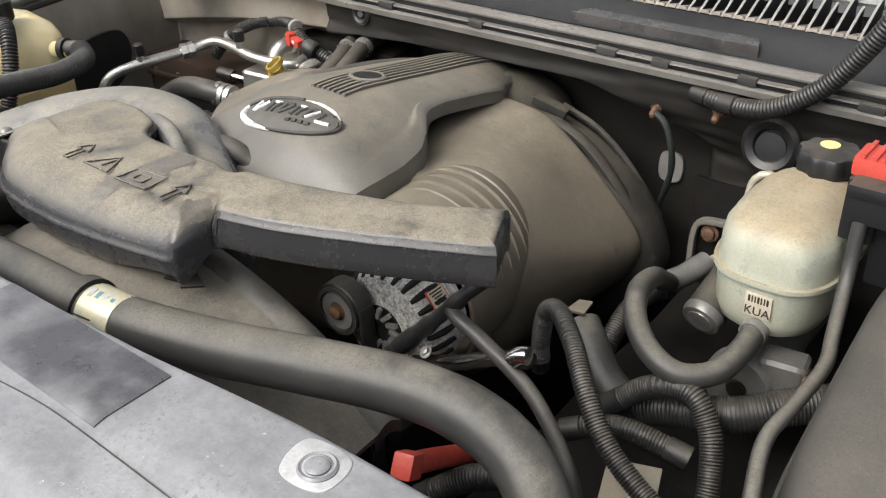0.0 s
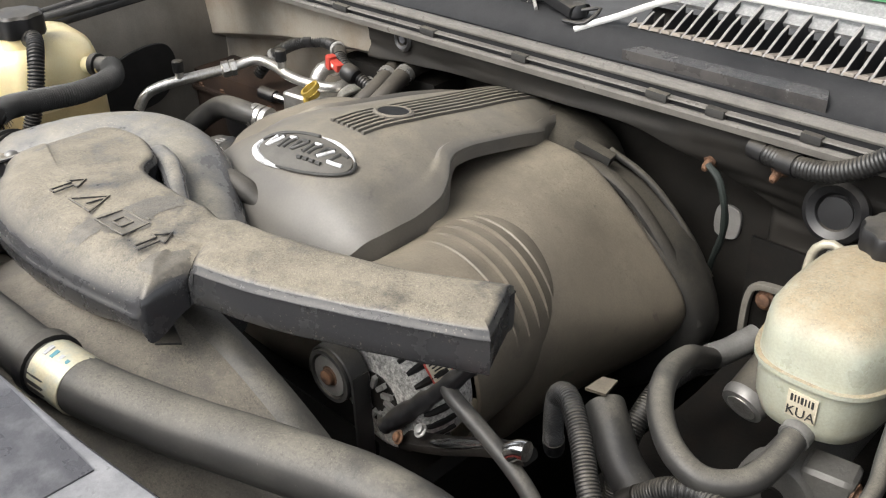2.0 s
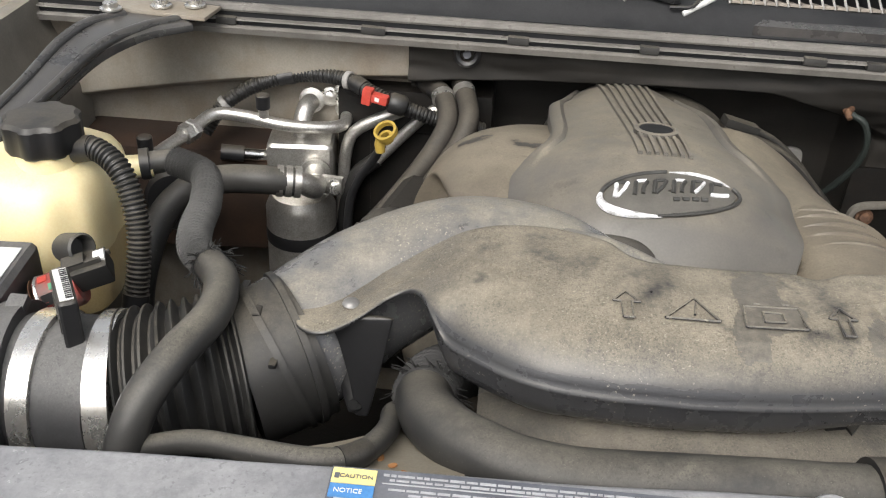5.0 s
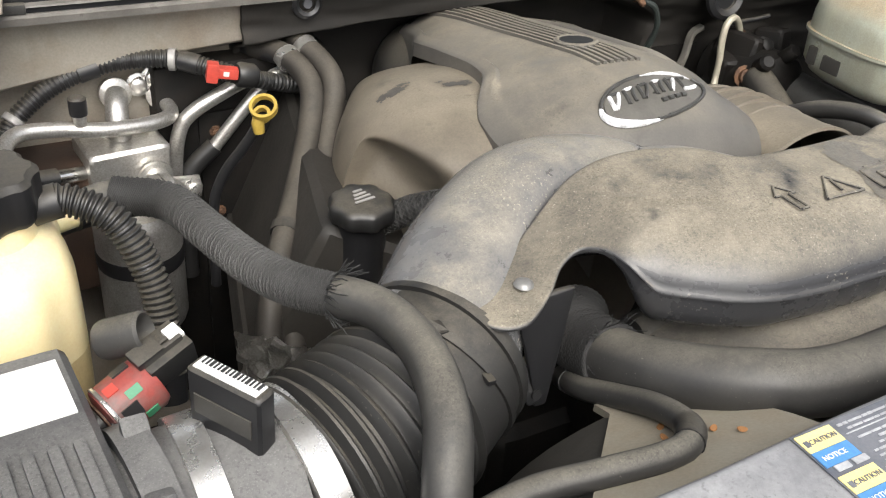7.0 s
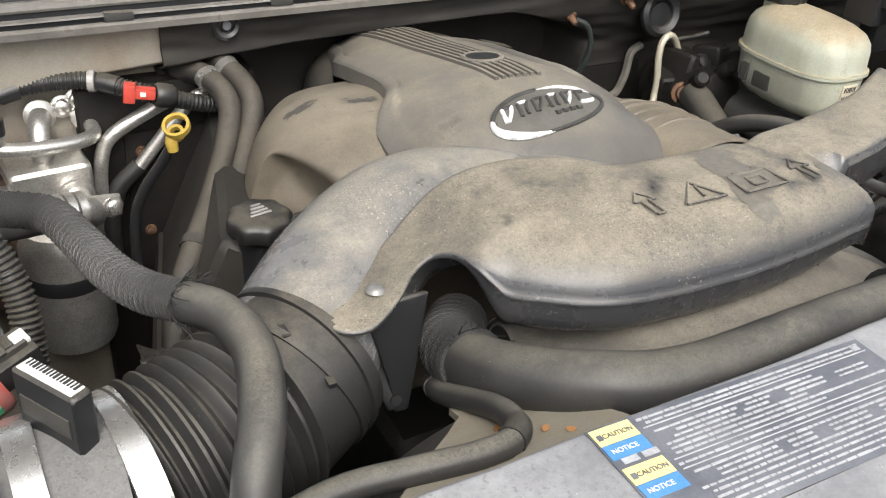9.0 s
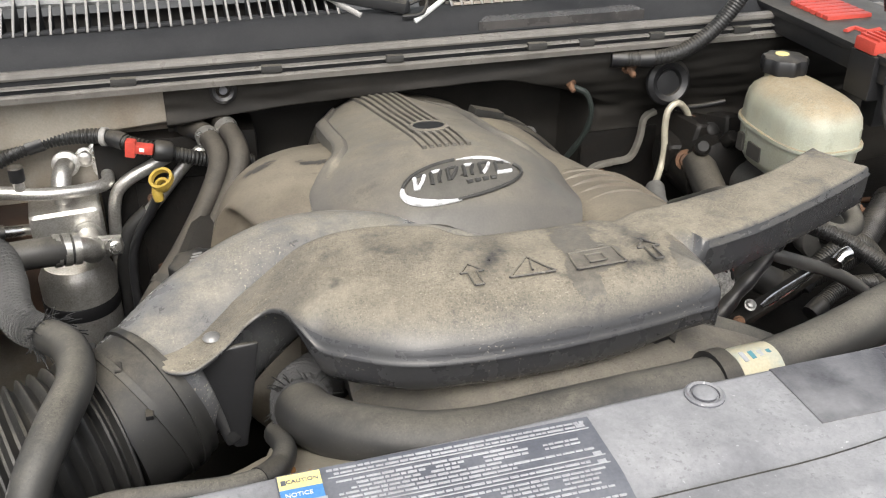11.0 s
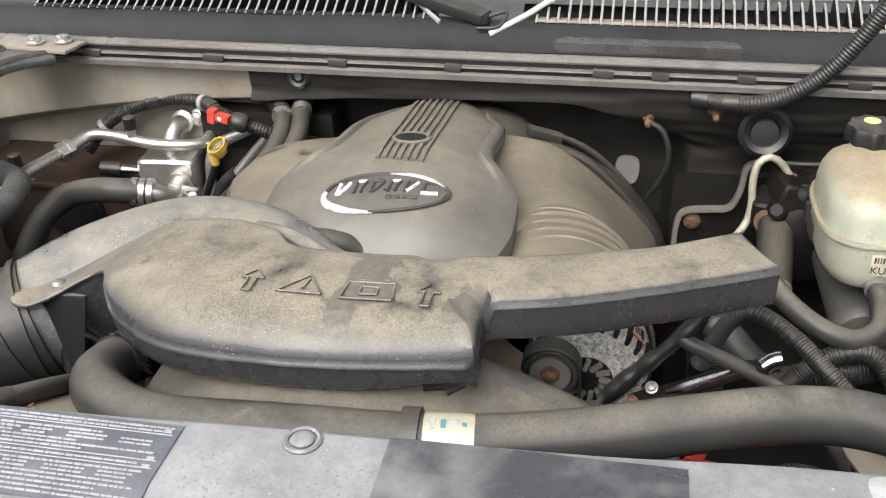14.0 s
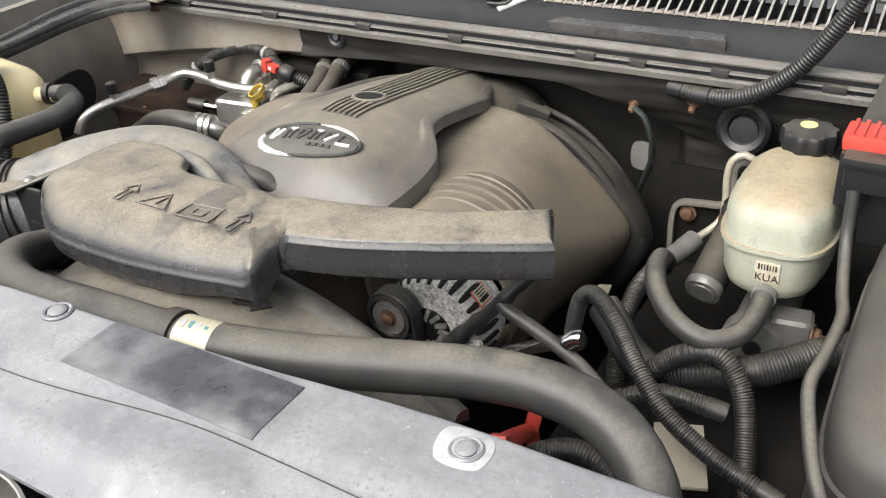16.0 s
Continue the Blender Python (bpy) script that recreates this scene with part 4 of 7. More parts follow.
def duct_shell():
    """Body and side arm in one skin: the outline is drawn in towards a bent spine, with the cut of body or arm."""
    ring = outline(DUCT_PLAN, 0.005)
    near = []
    for q in ring:
        best = None
        for a, b in zip(SPINE, SPINE[1:]):
            a, b = np.array(a), np.array(b)
            t = float(np.clip((q - a) @ (b - a) / ((b - a) @ (b - a)), 0, 1))
            w = a + t * (b - a)
            if best is None or np.linalg.norm(w - q) < np.linalg.norm(best - q):
                best = w
        near.append(best)
    nose = [q[0] < -0.08 and q[1] < 0.272 for q in ring]
    near = [sum(near[(i + j) % len(ring)] for j in range(-9, 10)) / 19 if f else w for i, (f, w) in enumerate(zip(nose, near))]
    sections = []
    low, high = [(d, z) for d, z in BODY_CUT[7::-1]], [(d, z) for d, z in BODY_CUT[9:]]
    for (db, zb), (da, za), (de, ze), (dn, zn) in zip(BODY_CUT, ARM_CUT, EAR_CUT, END_CUT):
        s = []
        for q, w, f in zip(ring, near, nose):
            k = smooth(0.105, 0.145, w[0])
            d, z = db + (da - db) * k, zb + (za - zb) * k
            back = smooth(0.02, 0.045, q[1] - w[1]) * (1 - k)
            d, z = d + (da - d) * back, z + (za - 0.0012 - z) * back
            end = smooth(0.1475, 0.1515, q[0]) * smooth(0.2335, 0.231, q[1])
            d += (dn - d) * end
            e = smooth(-0.184, -0.212, q[0]) if f else smooth(-0.115, -0.205, w[0])
            d += (de - d) * e
            p = q + (w - q) * min(0.95, d / np.linalg.norm(w - q))
            z += 0.010 * smooth(0.04, 0.13, p[0]) * min(1.0, max(0.0, (1.070 - z) / 0.028))
            if end > 0:
                reach = max(0.0, p[1] - 0.1830)
                zn = min(max(zn, key(low, reach), 1.052 + 0.017 * smooth(0.008, 0.046, reach)), key(high, reach))
                z += (zn - z) * end
            z += (1.068 + 0.044 * smooth(-0.30, -0.15, p[0]) + ze - z) * e
            s.append(Vector((p[0], p[1], z + 0.012 * min(p[0], 0.14) + 0.0008 * noise.noise(Vector((p[0] * 30, p[1] * 30, z * 30))))))
        sections.append(s)
    return rings(bmesh.new(), sections)


resonator = part("resonator", duct_shell(), M_DUCT, duct, sharp=50)
stain(resonator, [(0.048, 0.296), (0.027, 0.278), (0.030, 0.250), (0.020, 0.216), (0.022, 0.192), (0.045, 0.190), (0.047, 0.214), (0.072, 0.222), (0.080, 0.244), (0.060, 0.258), (0.066, 0.286)], M_RUBBED, duct, "darker patch rubbed free of dust")
stain(resonator, [(0.118, 0.205), (0.146, 0.206), (0.148, 0.236), (0.132, 0.250), (0.122, 0.232)], M_RUBBED, duct, "darker patch rubbed free of dust")
part("intake_tube", sweep([(-0.345, 0.262, 1.000, 0.061, 0.061), (-0.31, 0.295, 1.013, 0.060, 0.060), (-0.26, 0.343, 1.033, 0.057, 0.057), (-0.19, 0.386, 1.047, 0.053, 0.053), (-0.115, 0.388, 1.045, 0.053, 0.050),
                           (-0.05, 0.360, 1.028, 0.050, 0.047), (0.015, 0.325, 1.012, 0.048, 0.046), (0.06, 0.285, 0.99, 0.045, 0.045)], 36, 2.3), M_TUBE, duct)
part("web", sweep([(-0.095, 0.352, 1.094, 0.012, 0.010), (-0.060, 0.345, 1.090, 0.012, 0.012), (-0.015, 0.325, 1.080, 0.010, 0.014), (0.03, 0.305, 1.066, 0.008, 0.014)], 16, 2.4, round_ends=0.006), M_TUBE, duct)
part("rivet", turned([(0.0075, 0), (0.0065, 0.002), (0.004, 0.0035), (0.001, 0.004)], (-0.268, 0.264, 1.0715), (0, 0, 1), 16), M_GREYMETAL, duct)
part("bracket", sweep([(-0.258, 0.252, 1.066, 0.026, 0.003), (-0.256, 0.249, 1.04, 0.019, 0.003), (-0.255, 0.244, 1.00, 0.010, 0.003), (-0.256, 0.241, 0.977, 0.006, 0.003)], 16, 4.0, up=(0, 1, 0), round_ends=0.003), M_BLACK, duct)
part("strut", sweep([(-0.288, 0.268, 1.050, 0.008, 0.003), (-0.275, 0.256, 1.015, 0.007, 0.003), (-0.261, 0.240, 0.982, 0.007, 0.003)], 12, 3.0, up=(0, 1, 0), round_ends=0.003), M_BLACK, duct)
# black disc laid on the strut as a shaded hole
part("strut_hole_shade", turned([(0.0042, 0), (0.0042, 0.0012), (0.001, 0.0013)], (-0.262, 0.2375, 0.989), (0, -1, 0.2), 14), M_HOLESHADE, duct)


def emboss(name, segs, z=1.1140):
    """Raised line marks on the duct, as short bars between plan points."""
    bm = bmesh.new()
    for (xa, ya), (xb, yb) in segs:
        h = z + 0.009 * (xa + xb) / 2
        tube([(xa, ya, h), ((xa + xb) / 2, (ya + yb) / 2, h), (xb, yb, h)], 0.0011, 6, bm=bm)
    return part(name, bm, M_DUCT, duct)


def arrow(cx, cy, s):
    p = [(-0.3, -1), (-0.3, 0.2), (-0.8, 0.2), (0, 1), (0.8, 0.2), (0.3, 0.2), (0.3, -1), (-0.3, -1)]
    q = [(cx + a * s * 0.75, cy + b * s) for a, b in p]
    return list(zip(q, q[1:]))


def loop(q):
    return list(zip(q, q[1:] + q[:1]))


emboss("arrow_mark", arrow(-0.055, 0.236, 0.017))
emboss("arrow_mark", arrow(0.104, 0.233, 0.017))
emboss("triangle_mark", loop([(-0.028, 0.222), (0.012, 0.222), (-0.004, 0.250)]) + [((-0.006, 0.228), (-0.003, 0.243))])
emboss("battery_mark", loop([(0.030, 0.218), (0.075, 0.220), (0.073, 0.246), (0.032, 0.244)]) + loop([(0.045, 0.226), (0.060, 0.227), (0.060, 0.238), (0.045, 0.238)]) + [((0.04, 0.248), (0.045, 0.248)), ((0.062, 0.250), (0.067, 0.250))])

solo("sleeved_cable", tube([(-0.085, 0.412, 1.050), (-0.045, 0.410, 1.056), (-0.015, 0.414, 1.044), (0.006, 0.420, 1.024), (0.02, 0.425, 0.985)], 0.0125, 20, 0.004, rough=0.0030), M_CASE, "short dark fabric-sleeved cable under the cover edge", "cable")

# ---- engine cover ----
cover = thing("engine_cover", "dusty beige-grey plastic engine cover with a worn badge", "engine cover", (0, 0.6, 0.98))
TOP = [(0.385, 1.015), (0.41, 1.050), (0.44, 1.077), (0.48, 1.0935), (0.53, 1.0985), (0.62, 1.087), (0.70, 1.073), (0.82, 1.053), (0.86, 1.042), (0.885, 1.022)]
HALF = [(0.385, 0.10), (0.43, 0.134), (0.47, 0.146), (0.53, 0.145), (0.556, 0.134), (0.583, 0.114), (0.60, 0.106), (0.64, 0.101), (0.70, 0.102), (0.755, 0.100), (0.79, 0.086), (0.885, 0.060)]
DROP = [(0.385, 0.03), (0.43, 0.036), (0.50, 0.050), (0.55, 0.040), (0.585, 0.0245), (0.62, 0.021), (0.70, 0.020), (0.76, 0.024), (0.885, 0.03)]


def cover_z(x, y):
    h = key(HALF, y)
    return key(TOP, y) - key(DROP, y) * min(1.0, abs(x) / h) ** 2.4


def cover_point(u, y):
    h = key(HALF, y)
    x = h * max(-1, min(1, u))
    z = cover_z(x, y)
    z += 0.0060 * math.exp(-((abs(u) - 0.93) / 0.085) ** 8) * (0.15 + 0.85 * smooth(0.53, 0.59, y))
    if abs(u) > 1:
        z -= (abs(u) - 1) * (0.04 + 0.10 * smooth(0.60, 0.54, y) + 0.12 * smooth(0.755, 0.80, y))
    return Vector((x, y, z))


us = [-1.2, -1.1, -1.03] + span(-1, 1, 81) + [1.03, 1.1, 1.2]
part("top_shell", slab(cover_point, us, span(0.385, 0.885, 110), (0, 0.001, -0.004)), M_COVER, cover)
for i in range(7):
    rib = []
    for k in range(10):
        y = 0.526 + 0.035 * k
        x = -0.016 - 0.019 * k / 9 + (0.0085 + 0.0015 * k / 9) * i
        rib.append((x, y, cover_z(x, y) + 0.0004, 0.0024, 0.0034))
    part("ridge", sweep(rib, 8, 4.0, 0.02), M_COVER, cover)
HZ = cover_z(0.008, 0.597)
part("hole_rim", turned([(0.024, -0.004), (0.024, 0.0045), (0.021, 0.0060), (0.0185, 0.0055), (0.018, 0.0)], (0.008, 0.597, HZ), (0, 0.14, 1), 28), M_COVER, cover)
# black disc near the rim's top paints the hole's shade
part("hole_shade", turned([(0.0182, 0), (0.0182, 0.0048)], (0.008, 0.597, HZ), (0, 0.14, 1), 24), M_HOLESHADE, cover)

# badge on the front slope
BN = Vector((0, -0.22, 1)).normalized()


def badge_at(x, y, lift):
    return Vector((x, y, cover_z(x, y) + lift))


BX, BY, BA, BB = 0.009, 0.465, 0.068, 0.0262


def badge_xy(a, k=1.0):
    return BX + BA * k * math.cos(a), BY + BB * k * math.sin(a) + 0.13 * BA * k * math.cos(a)


def badge_disc(a, r):
    x, y = badge_xy(a, r)
    return badge_at(x, y, 0.0022)


badge = part("badge_plate", slab(badge_disc, span(0, 2 * math.pi, 49), span(0.05, 0.94, 7), (0, 0, -0.004)), M_PLATE, cover, "oval badge, lettering worn away")


def badge_line(name, pts, r, material, lift=0.0030, taper=False):
    n = len(pts) - 1
    line = [(*badge_at(x, y, lift), r * (0.25 + 0.75 * math.sin(math.pi * i / n)) if taper else r) for i, (x, y) in enumerate(pts)]
    return part(name, tube(line, r, 8, 0.003), material, badge)


def oval(a0, a1, k=1.0):
    return [badge_xy(radians(a), k) for a in np.linspace(a0, a1, 16)]


badge_line("rim_white", oval(160, 262), 0.0046, M_FOIL, 0.0016, True)
badge_line("rim_dark", oval(258, 300), 0.0016, M_BADGE)
badge_line("rim_white", oval(28, 90), 0.0022, M_FOIL, 0.0026, True)
badge_line("rim_dark", oval(270, 384), 0.0020, M_BADGE)
badge_line("rim_dark", oval(92, 170), 0.0020, M_BADGE)


def badge_spot(u, v):
    """A place on the badge: u along it, v up it, leaning as its letters do."""
    return BX + u + 0.25 * v, BY + v + 0.13 * u


for i in range(6):
    u = -0.055 + 0.0185 * i
    first, last = i == 0, i == 5
    badge_line("letter_bar", [badge_spot(u, 0.013), badge_spot(u + 0.001, 0.006), badge_spot(u + 0.002, -0.003)], 0.0023, M_FOIL if first else M_BADGE, 0.0022)
    badge_line("letter_bar", [badge_spot(u + 0.001, 0.0130), badge_spot(u + 0.005, 0.0134), badge_spot(u + 0.010, 0.0132)], 0.0018, M_FOIL if i in (1, 3) else M_BADGE)
    if not last:
        badge_line("letter_bar", [badge_spot(u + 0.011, 0.012), badge_spot(u + 0.009, 0.005), badge_spot(u + 0.004 + 0.006 * (i % 2), -0.003)], 0.0020, M_FOIL if i in (0, 4) else M_BADGE)
badge_line("letter_bar", [badge_spot(0.039, -0.004), badge_spot(0.047, -0.004), badge_spot(0.056, -0.002)], 0.0022, M_FOIL)
for i in range(4):
    badge_line("number_bar", [badge_spot(0.004 + 0.009 * i, -0.0105), badge_spot(0.010 + 0.009 * i, -0.0105)], 0.0024, M_BADGE)


def pod(rows, power):
    return sweep(rows, 48, power, 0.012, round_ends=0.03)


manifold = thing("intake_manifold", "dusty beige plastic intake shell round the engine cover", "intake manifold", (0.1, 0.6, 0.8))


def loft(rows, segs=56, step=0.012):
    """A skin along y through rows of x, y, z, half width, half height and section power."""
    sections = []
    line = glide(rows, step)
    e0, e1 = line[0], line[-1]
    tip = [np.r_[e1[0], e1[1] - 0.035 * math.sin(a), e1[2], e1[3:5] * (0.35 + 0.65 * math.cos(a)), e1[5]] for a in (0.4, 0.8, 1.2, 1.5)]
    for q in line + tip:
        s = []
        for k in range(segs):
            a = 2 * math.pi * k / segs
            c, w = math.cos(a), math.sin(a)
            s.append(Vector((q[0] + q[3] * math.copysign(abs(c) ** (2 / q[5]), c), q[1], q[2] + q[4] * math.copysign(abs(w) ** (2 / (q[5] if w > 0 else max(q[5], 2.6))), w))))
        sections.append(s)
    return rings(bmesh.new(), sections)


REAR_SHAPE = [(-0.02, 1.030), (0.145, 1.032), (0.212, 0.992), (0.308, 0.898), (0.320, 0.862), (0.290, 0.808), (0.205, 0.740), (-0.02, 0.70)]
FRONT_SHAPE = [(0.06, 1.018), (0.170, 1.034), (0.245, 1.012), (0.292, 0.958), (0.298, 0.918), (0.284, 0.855), (0.240, 0.775), (0.06, 0.70)]


def faceted_shell():
    """The shell beside the cover: flat facets with rounded corners, drawn from its rear shape to the round mouth."""
    sections = []
    for y, k, size in [(0.775, -0.02, 0.955), (0.770, 0.0, 0.99)] + [(0.765 - 0.012 * i, smooth(0.0, 1.0, i / 20), 1.0) for i in range(21)] + [(0.515, 1.0, 0.97), (0.505, 1.0, 0.88), (0.498, 1.0, 0.70)]:
        ring = [np.array(a) * (1 - k) + np.array(b) * k for a, b in zip(REAR_SHAPE, FRONT_SHAPE)]
        for cut_at in (0.22, 0.25, 0.25):
            ring = [w for a, b in zip(ring, ring[1:] + ring[:1]) for w in (a + (b - a) * cut_at, b + (a - b) * cut_at)]
        mid = sum(ring) / len(ring)
        sections.append([Vector((mid[0] + (w[0] - mid[0]) * size, y, mid[1] + (w[1] - mid[1]) * size)) for w in ring])
    return rings(bmesh.new(), sections)


part("right_shell", faceted_shell(), M_BULB, manifold)


def snout():
    """The round intake mouth: a wide open tube with shallow saw-tooth flutes over its upper side."""
    rows = [(0.63, 0.070, 0.168, 0.930), (0.60, 0.084, 0.178, 0.934), (0.565, 0.0935, 0.188, 0.9385), (0.53, 0.098, 0.195, 0.9395), (0.49, 0.0985, 0.200, 0.9395), (0.45, 0.0985, 0.204, 0.9405), (0.418, 0.1015, 0.206, 0.9415)]
    sections = []
    for i in range(150):
        y = 0.63 - 0.212 * i / 149
        r, cx, cz = (key([(-q[0], q[k]) for q in rows], -y) for k in (1, 2, 3))
        step = (0.562 - y) / 0.0195
        tooth = (step - math.floor(step)) if 0 < step < 4 else 0.0
        s = []
        for k in range(72):
            a = 2 * math.pi * k / 72
            over = smooth(0.15, 0.6, math.sin(a)) * smooth(-0.45, 0.0, math.cos(a))
            rr = r + 0.0042 * over * (tooth ** 1.6 - 0.5) * (1 if 0 < step < 4 else 0)
            s.append(Vector((cx + rr * math.cos(a), y, cz + rr * math.sin(a))))
        sections.append(s)
    for inner, y in ((0.0985, 0.416), (0.096, 0.42), (0.094, 0.46), (0.090, 0.50)):
        sections.append([Vector((0.206 + inner * math.cos(2 * math.pi * k / 72), y, 0.9415 + inner * math.sin(2 * math.pi * k / 72))) for k in range(72)])
    return rings(bmesh.new(), sections)


part("snout", snout(), M_BULB, manifold, "open intake mouth with shallow flutes", 24)
# black disc closes the mouth and paints its inner shade
part("mouth_shade", turned([(0.09, 0), (0.09, 0.003)], (0.204, 0.498, 0.9415), (0, 1, 0), 40), M_HOLESHADE, manifold)
left = loft([(-0.09, 0.775, 0.90, 0.09, 0.108, 4.0), (-0.09, 0.75, 0.90, 0.106, 0.122, 3.6), (-0.09, 0.70, 0.90, 0.137, 0.141, 3.2), (-0.09, 0.65, 0.90, 0.160, 0.154, 3.0), (-0.09, 0.60, 0.90, 0.167, 0.160, 3.0), (-0.09, 0.55, 0.90, 0.168, 0.158, 3.0), (-0.09, 0.51, 0.895, 0.166, 0.150, 3.0), (-0.09, 0.47, 0.89, 0.150, 0.13, 3.0)], 160, 0.005)
for v in left.verts:
    e = math.sqrt(((v.co.x + 0.236) / 0.064) ** 2 + ((v.co.z - 0.950) / 0.092) ** 2)
    if v.co.y < 0.605:
        v.co.y += (0.605 - v.co.y) * smooth(1.0, 0.72, e)
    ridge = math.exp(-((v.co.y - 0.66) / 0.05) ** 2) * smooth(-0.12, -0.2, v.co.x)
    v.co.z += 0.006 * ridge + 0.0015 * noise.noise(v.co * 25)
for _ in range(8):
    bmesh.ops.smooth_vert(left, verts=left.verts[:], factor=0.5, use_axis_x=True, use_axis_y=True, use_axis_z=True)
shell_left = part("left_shell", left, M_BULB, manifold)
for cx, cy, w in ((-0.190, 0.633, 0.016), (-0.172, 0.640, 0.007), (-0.128, 0.610, 0.015), (-0.140, 0.622, 0.006)):
    stain(shell_left, [(cx + w * math.cos(a), cy + 0.45 * w * math.sin(a)) for a in np.linspace(0, 2 * math.pi, 9)[:-1]], M_BLOT, manifold, "dark oily blot", 0.007)
part("back_shell", pod([(0.115, 0.862, 0.83, 0.180, 0.140), (0.115, 0.83, 0.835, 0.214, 0.168), (0.115, 0.79, 0.835, 0.218, 0.170)], 1.65), M_BACK, manifold, "black rear half of the shell")
part("seam_rib", sweep([(0.115, 0.782, 1.012, 0.006, 0.010), (0.170, 0.784, 1.006, 0.006, 0.010), (0.215, 0.786, 0.985, 0.006, 0.010), (0.260, 0.787, 0.943, 0.006, 0.010), (0.300, 0.788, 0.892, 0.006, 0.010), (0.325, 0.788, 0.848, 0.006, 0.010)], 10, 3.0, 0.015, up=(0, 1, 0)), M_BACK, manifold)
part("ridge", sweep([(0.150, 0.832, 1.010, 0.005, 0.005), (0.205, 0.834, 0.988, 0.005, 0.005), (0.255, 0.836, 0.946, 0.005, 0.005), (0.305, 0.838, 0.883, 0.005, 0.005)], 10, 2.0, 0.015), M_BACK, manifold)
part("catch", box((0.050, 0.020, 0.012), (0.150, 0.80, 1.020), (0, 18, 12), 0.003), M_BACK, manifold, "black catch on the seam")
part("rear_shell", pod([(0.025, 0.785, 0.950, 0.125, 0.082), (0.025, 0.83, 0.952, 0.130, 0.088), (0.025, 0.875, 0.95, 0.120, 0.080)], 2.4), M_BACK, manifold, "black rear shell")
# ---- engine block below ----
# coloured near-black so the depth of the bay looks shaded
engine = thing("engine_block", "near-black engine block and front drive, deep shade in the colour", "engine", (0, 0.5, 0.5))
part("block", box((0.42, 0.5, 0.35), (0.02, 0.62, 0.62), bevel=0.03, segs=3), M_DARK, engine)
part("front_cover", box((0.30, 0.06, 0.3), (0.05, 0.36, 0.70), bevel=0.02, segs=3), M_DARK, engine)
# added floor that closes the bay, its shade given by colour
solo("under_tray", box((1.70, 1.0, 0.02), (0.115, 0.42, 0.45)), M_DARK, "near-black tray added to close the bay under the engine", "tray", kind="structure")

# ---- brake side ----


def conduit(name, pts, r, label, category, group="", pitch=0.0, depth=0.0013, material=M_LOOM, segs=16, wraps=(0.02, 0.97)):
    """A hose or loom with bands of tape or clamps where it begins and ends."""
    t = thing(name, label, category, pts[0], group)
    part("conduit", tube(pts, r, segs, ribs=pitch, depth=depth), material, t)
    line = glide(pts, 0.004)
    for w in wraps:
        k = min(len(line) - 6, max(0, int(w * len(line))))
        part("tape_wrap", tube([tuple(line[k]), tuple(line[k + 2]), tuple(line[k + 5])], r + 0.0008, segs, 0.003, rough=0.0006), M_BLACK, t)
    return t

reservoir = thing("brake_reservoir", "milky green plastic brake fluid reservoir with dust on top", "reservoir", (0.545, 0.63, 0.955))


def shell(cx, cy, rows, power=3.0, segs=48):
    """A tank from rows (z, half width, half length, shift in y)."""
    bm = bmesh.new()
    out = []
    for z, w, l, s in rows:
        sec = []
        for k in range(segs):
            a = 2 * math.pi * k / segs
            c, d = math.cos(a), math.sin(a)
            sec.append(Vector((cx + w * math.copysign(abs(c) ** (2 / power), c), cy + s + l * math.copysign(abs(d) ** (2 / power), d), z)))
        out.append(sec)
    return rings(bm, out)


part("lower_half", shell(0.545, 0.63, [(0.955, 0.030, 0.050, -0.01), (0.957, 0.040, 0.064, -0.008), (0.964, 0.050, 0.076, -0.004), (0.978, 0.056, 0.084, 0), (1.019, 0.0585, 0.0865, 0)]), M_RESERVOIR, reservoir)
part("seam_flange", shell(0.545, 0.63, [(1.018, 0.0575, 0.0855, 0), (1.018, 0.0625, 0.0905, 0), (1.0225, 0.0625, 0.0905, 0), (1.0225, 0.0575, 0.0855, 0)]), M_RESERVOIR, reservoir)
upper = shell(0.545, 0.63, [(1.022, 0.0585, 0.0865, 0), (1.045, 0.0580, 0.0860, 0), (1.058, 0.0560, 0.0835, 0), (1.067, 0.0510, 0.0775, 0.001), (1.0735, 0.0430, 0.0670, 0.004), (1.0785, 0.0330, 0.0500, 0.012), (1.082, 0.022, 0.032, 0.035), (1.083, 0.01, 0.014, 0.05)], 3.0, 96)
for v in upper.verts:
    around = math.atan2(v.co.y - 0.63, v.co.x - 0.545)
    k = 1 - 0.016 * (0.5 + 0.5 * math.cos(14 * around)) * smooth(1.024, 1.04, v.co.z) * smooth(1.074, 1.06, v.co.z)
    v.co.x, v.co.y = 0.545 + (v.co.x - 0.545) * k, 0.63 + (v.co.y - 0.63) * k
part("upper_half", upper, M_RESERVOIR, reservoir)
cap = part("cap", turned([(0.030, 0), (0.031, 0.003), (0.031, 0.016), (0.029, 0.020), (0.022, 0.022), (0.004, 0.0225)], (0.548, 0.69, 1.083), (0, 0, 1), 48, 9, 0.05), M_BLACK, reservoir, "black lobed cap with a yellow mark")
part("yellow_mark", turned([(0.0095, 0), (0.0095, 0.0012), (0.006, 0.0014)], (0.545, 0.695, 1.1052), (0, 0, 1), 24), M_YLABEL, cap)
part("neck", turned([(0.024, 0), (0.024, 0.02)], (0.548, 0.69, 1.07), (0, 0, 1), 24), M_RESERVOIR, reservoir)
# dark boxes on the wall paint the shade of two recesses
part("pocket", box((0.006, 0.030, 0.022), (0.4885, 0.640, 0.988), (0, 0, 2), 0.003), M_CASE, reservoir, "dark plate standing for the shade in a moulded pocket")
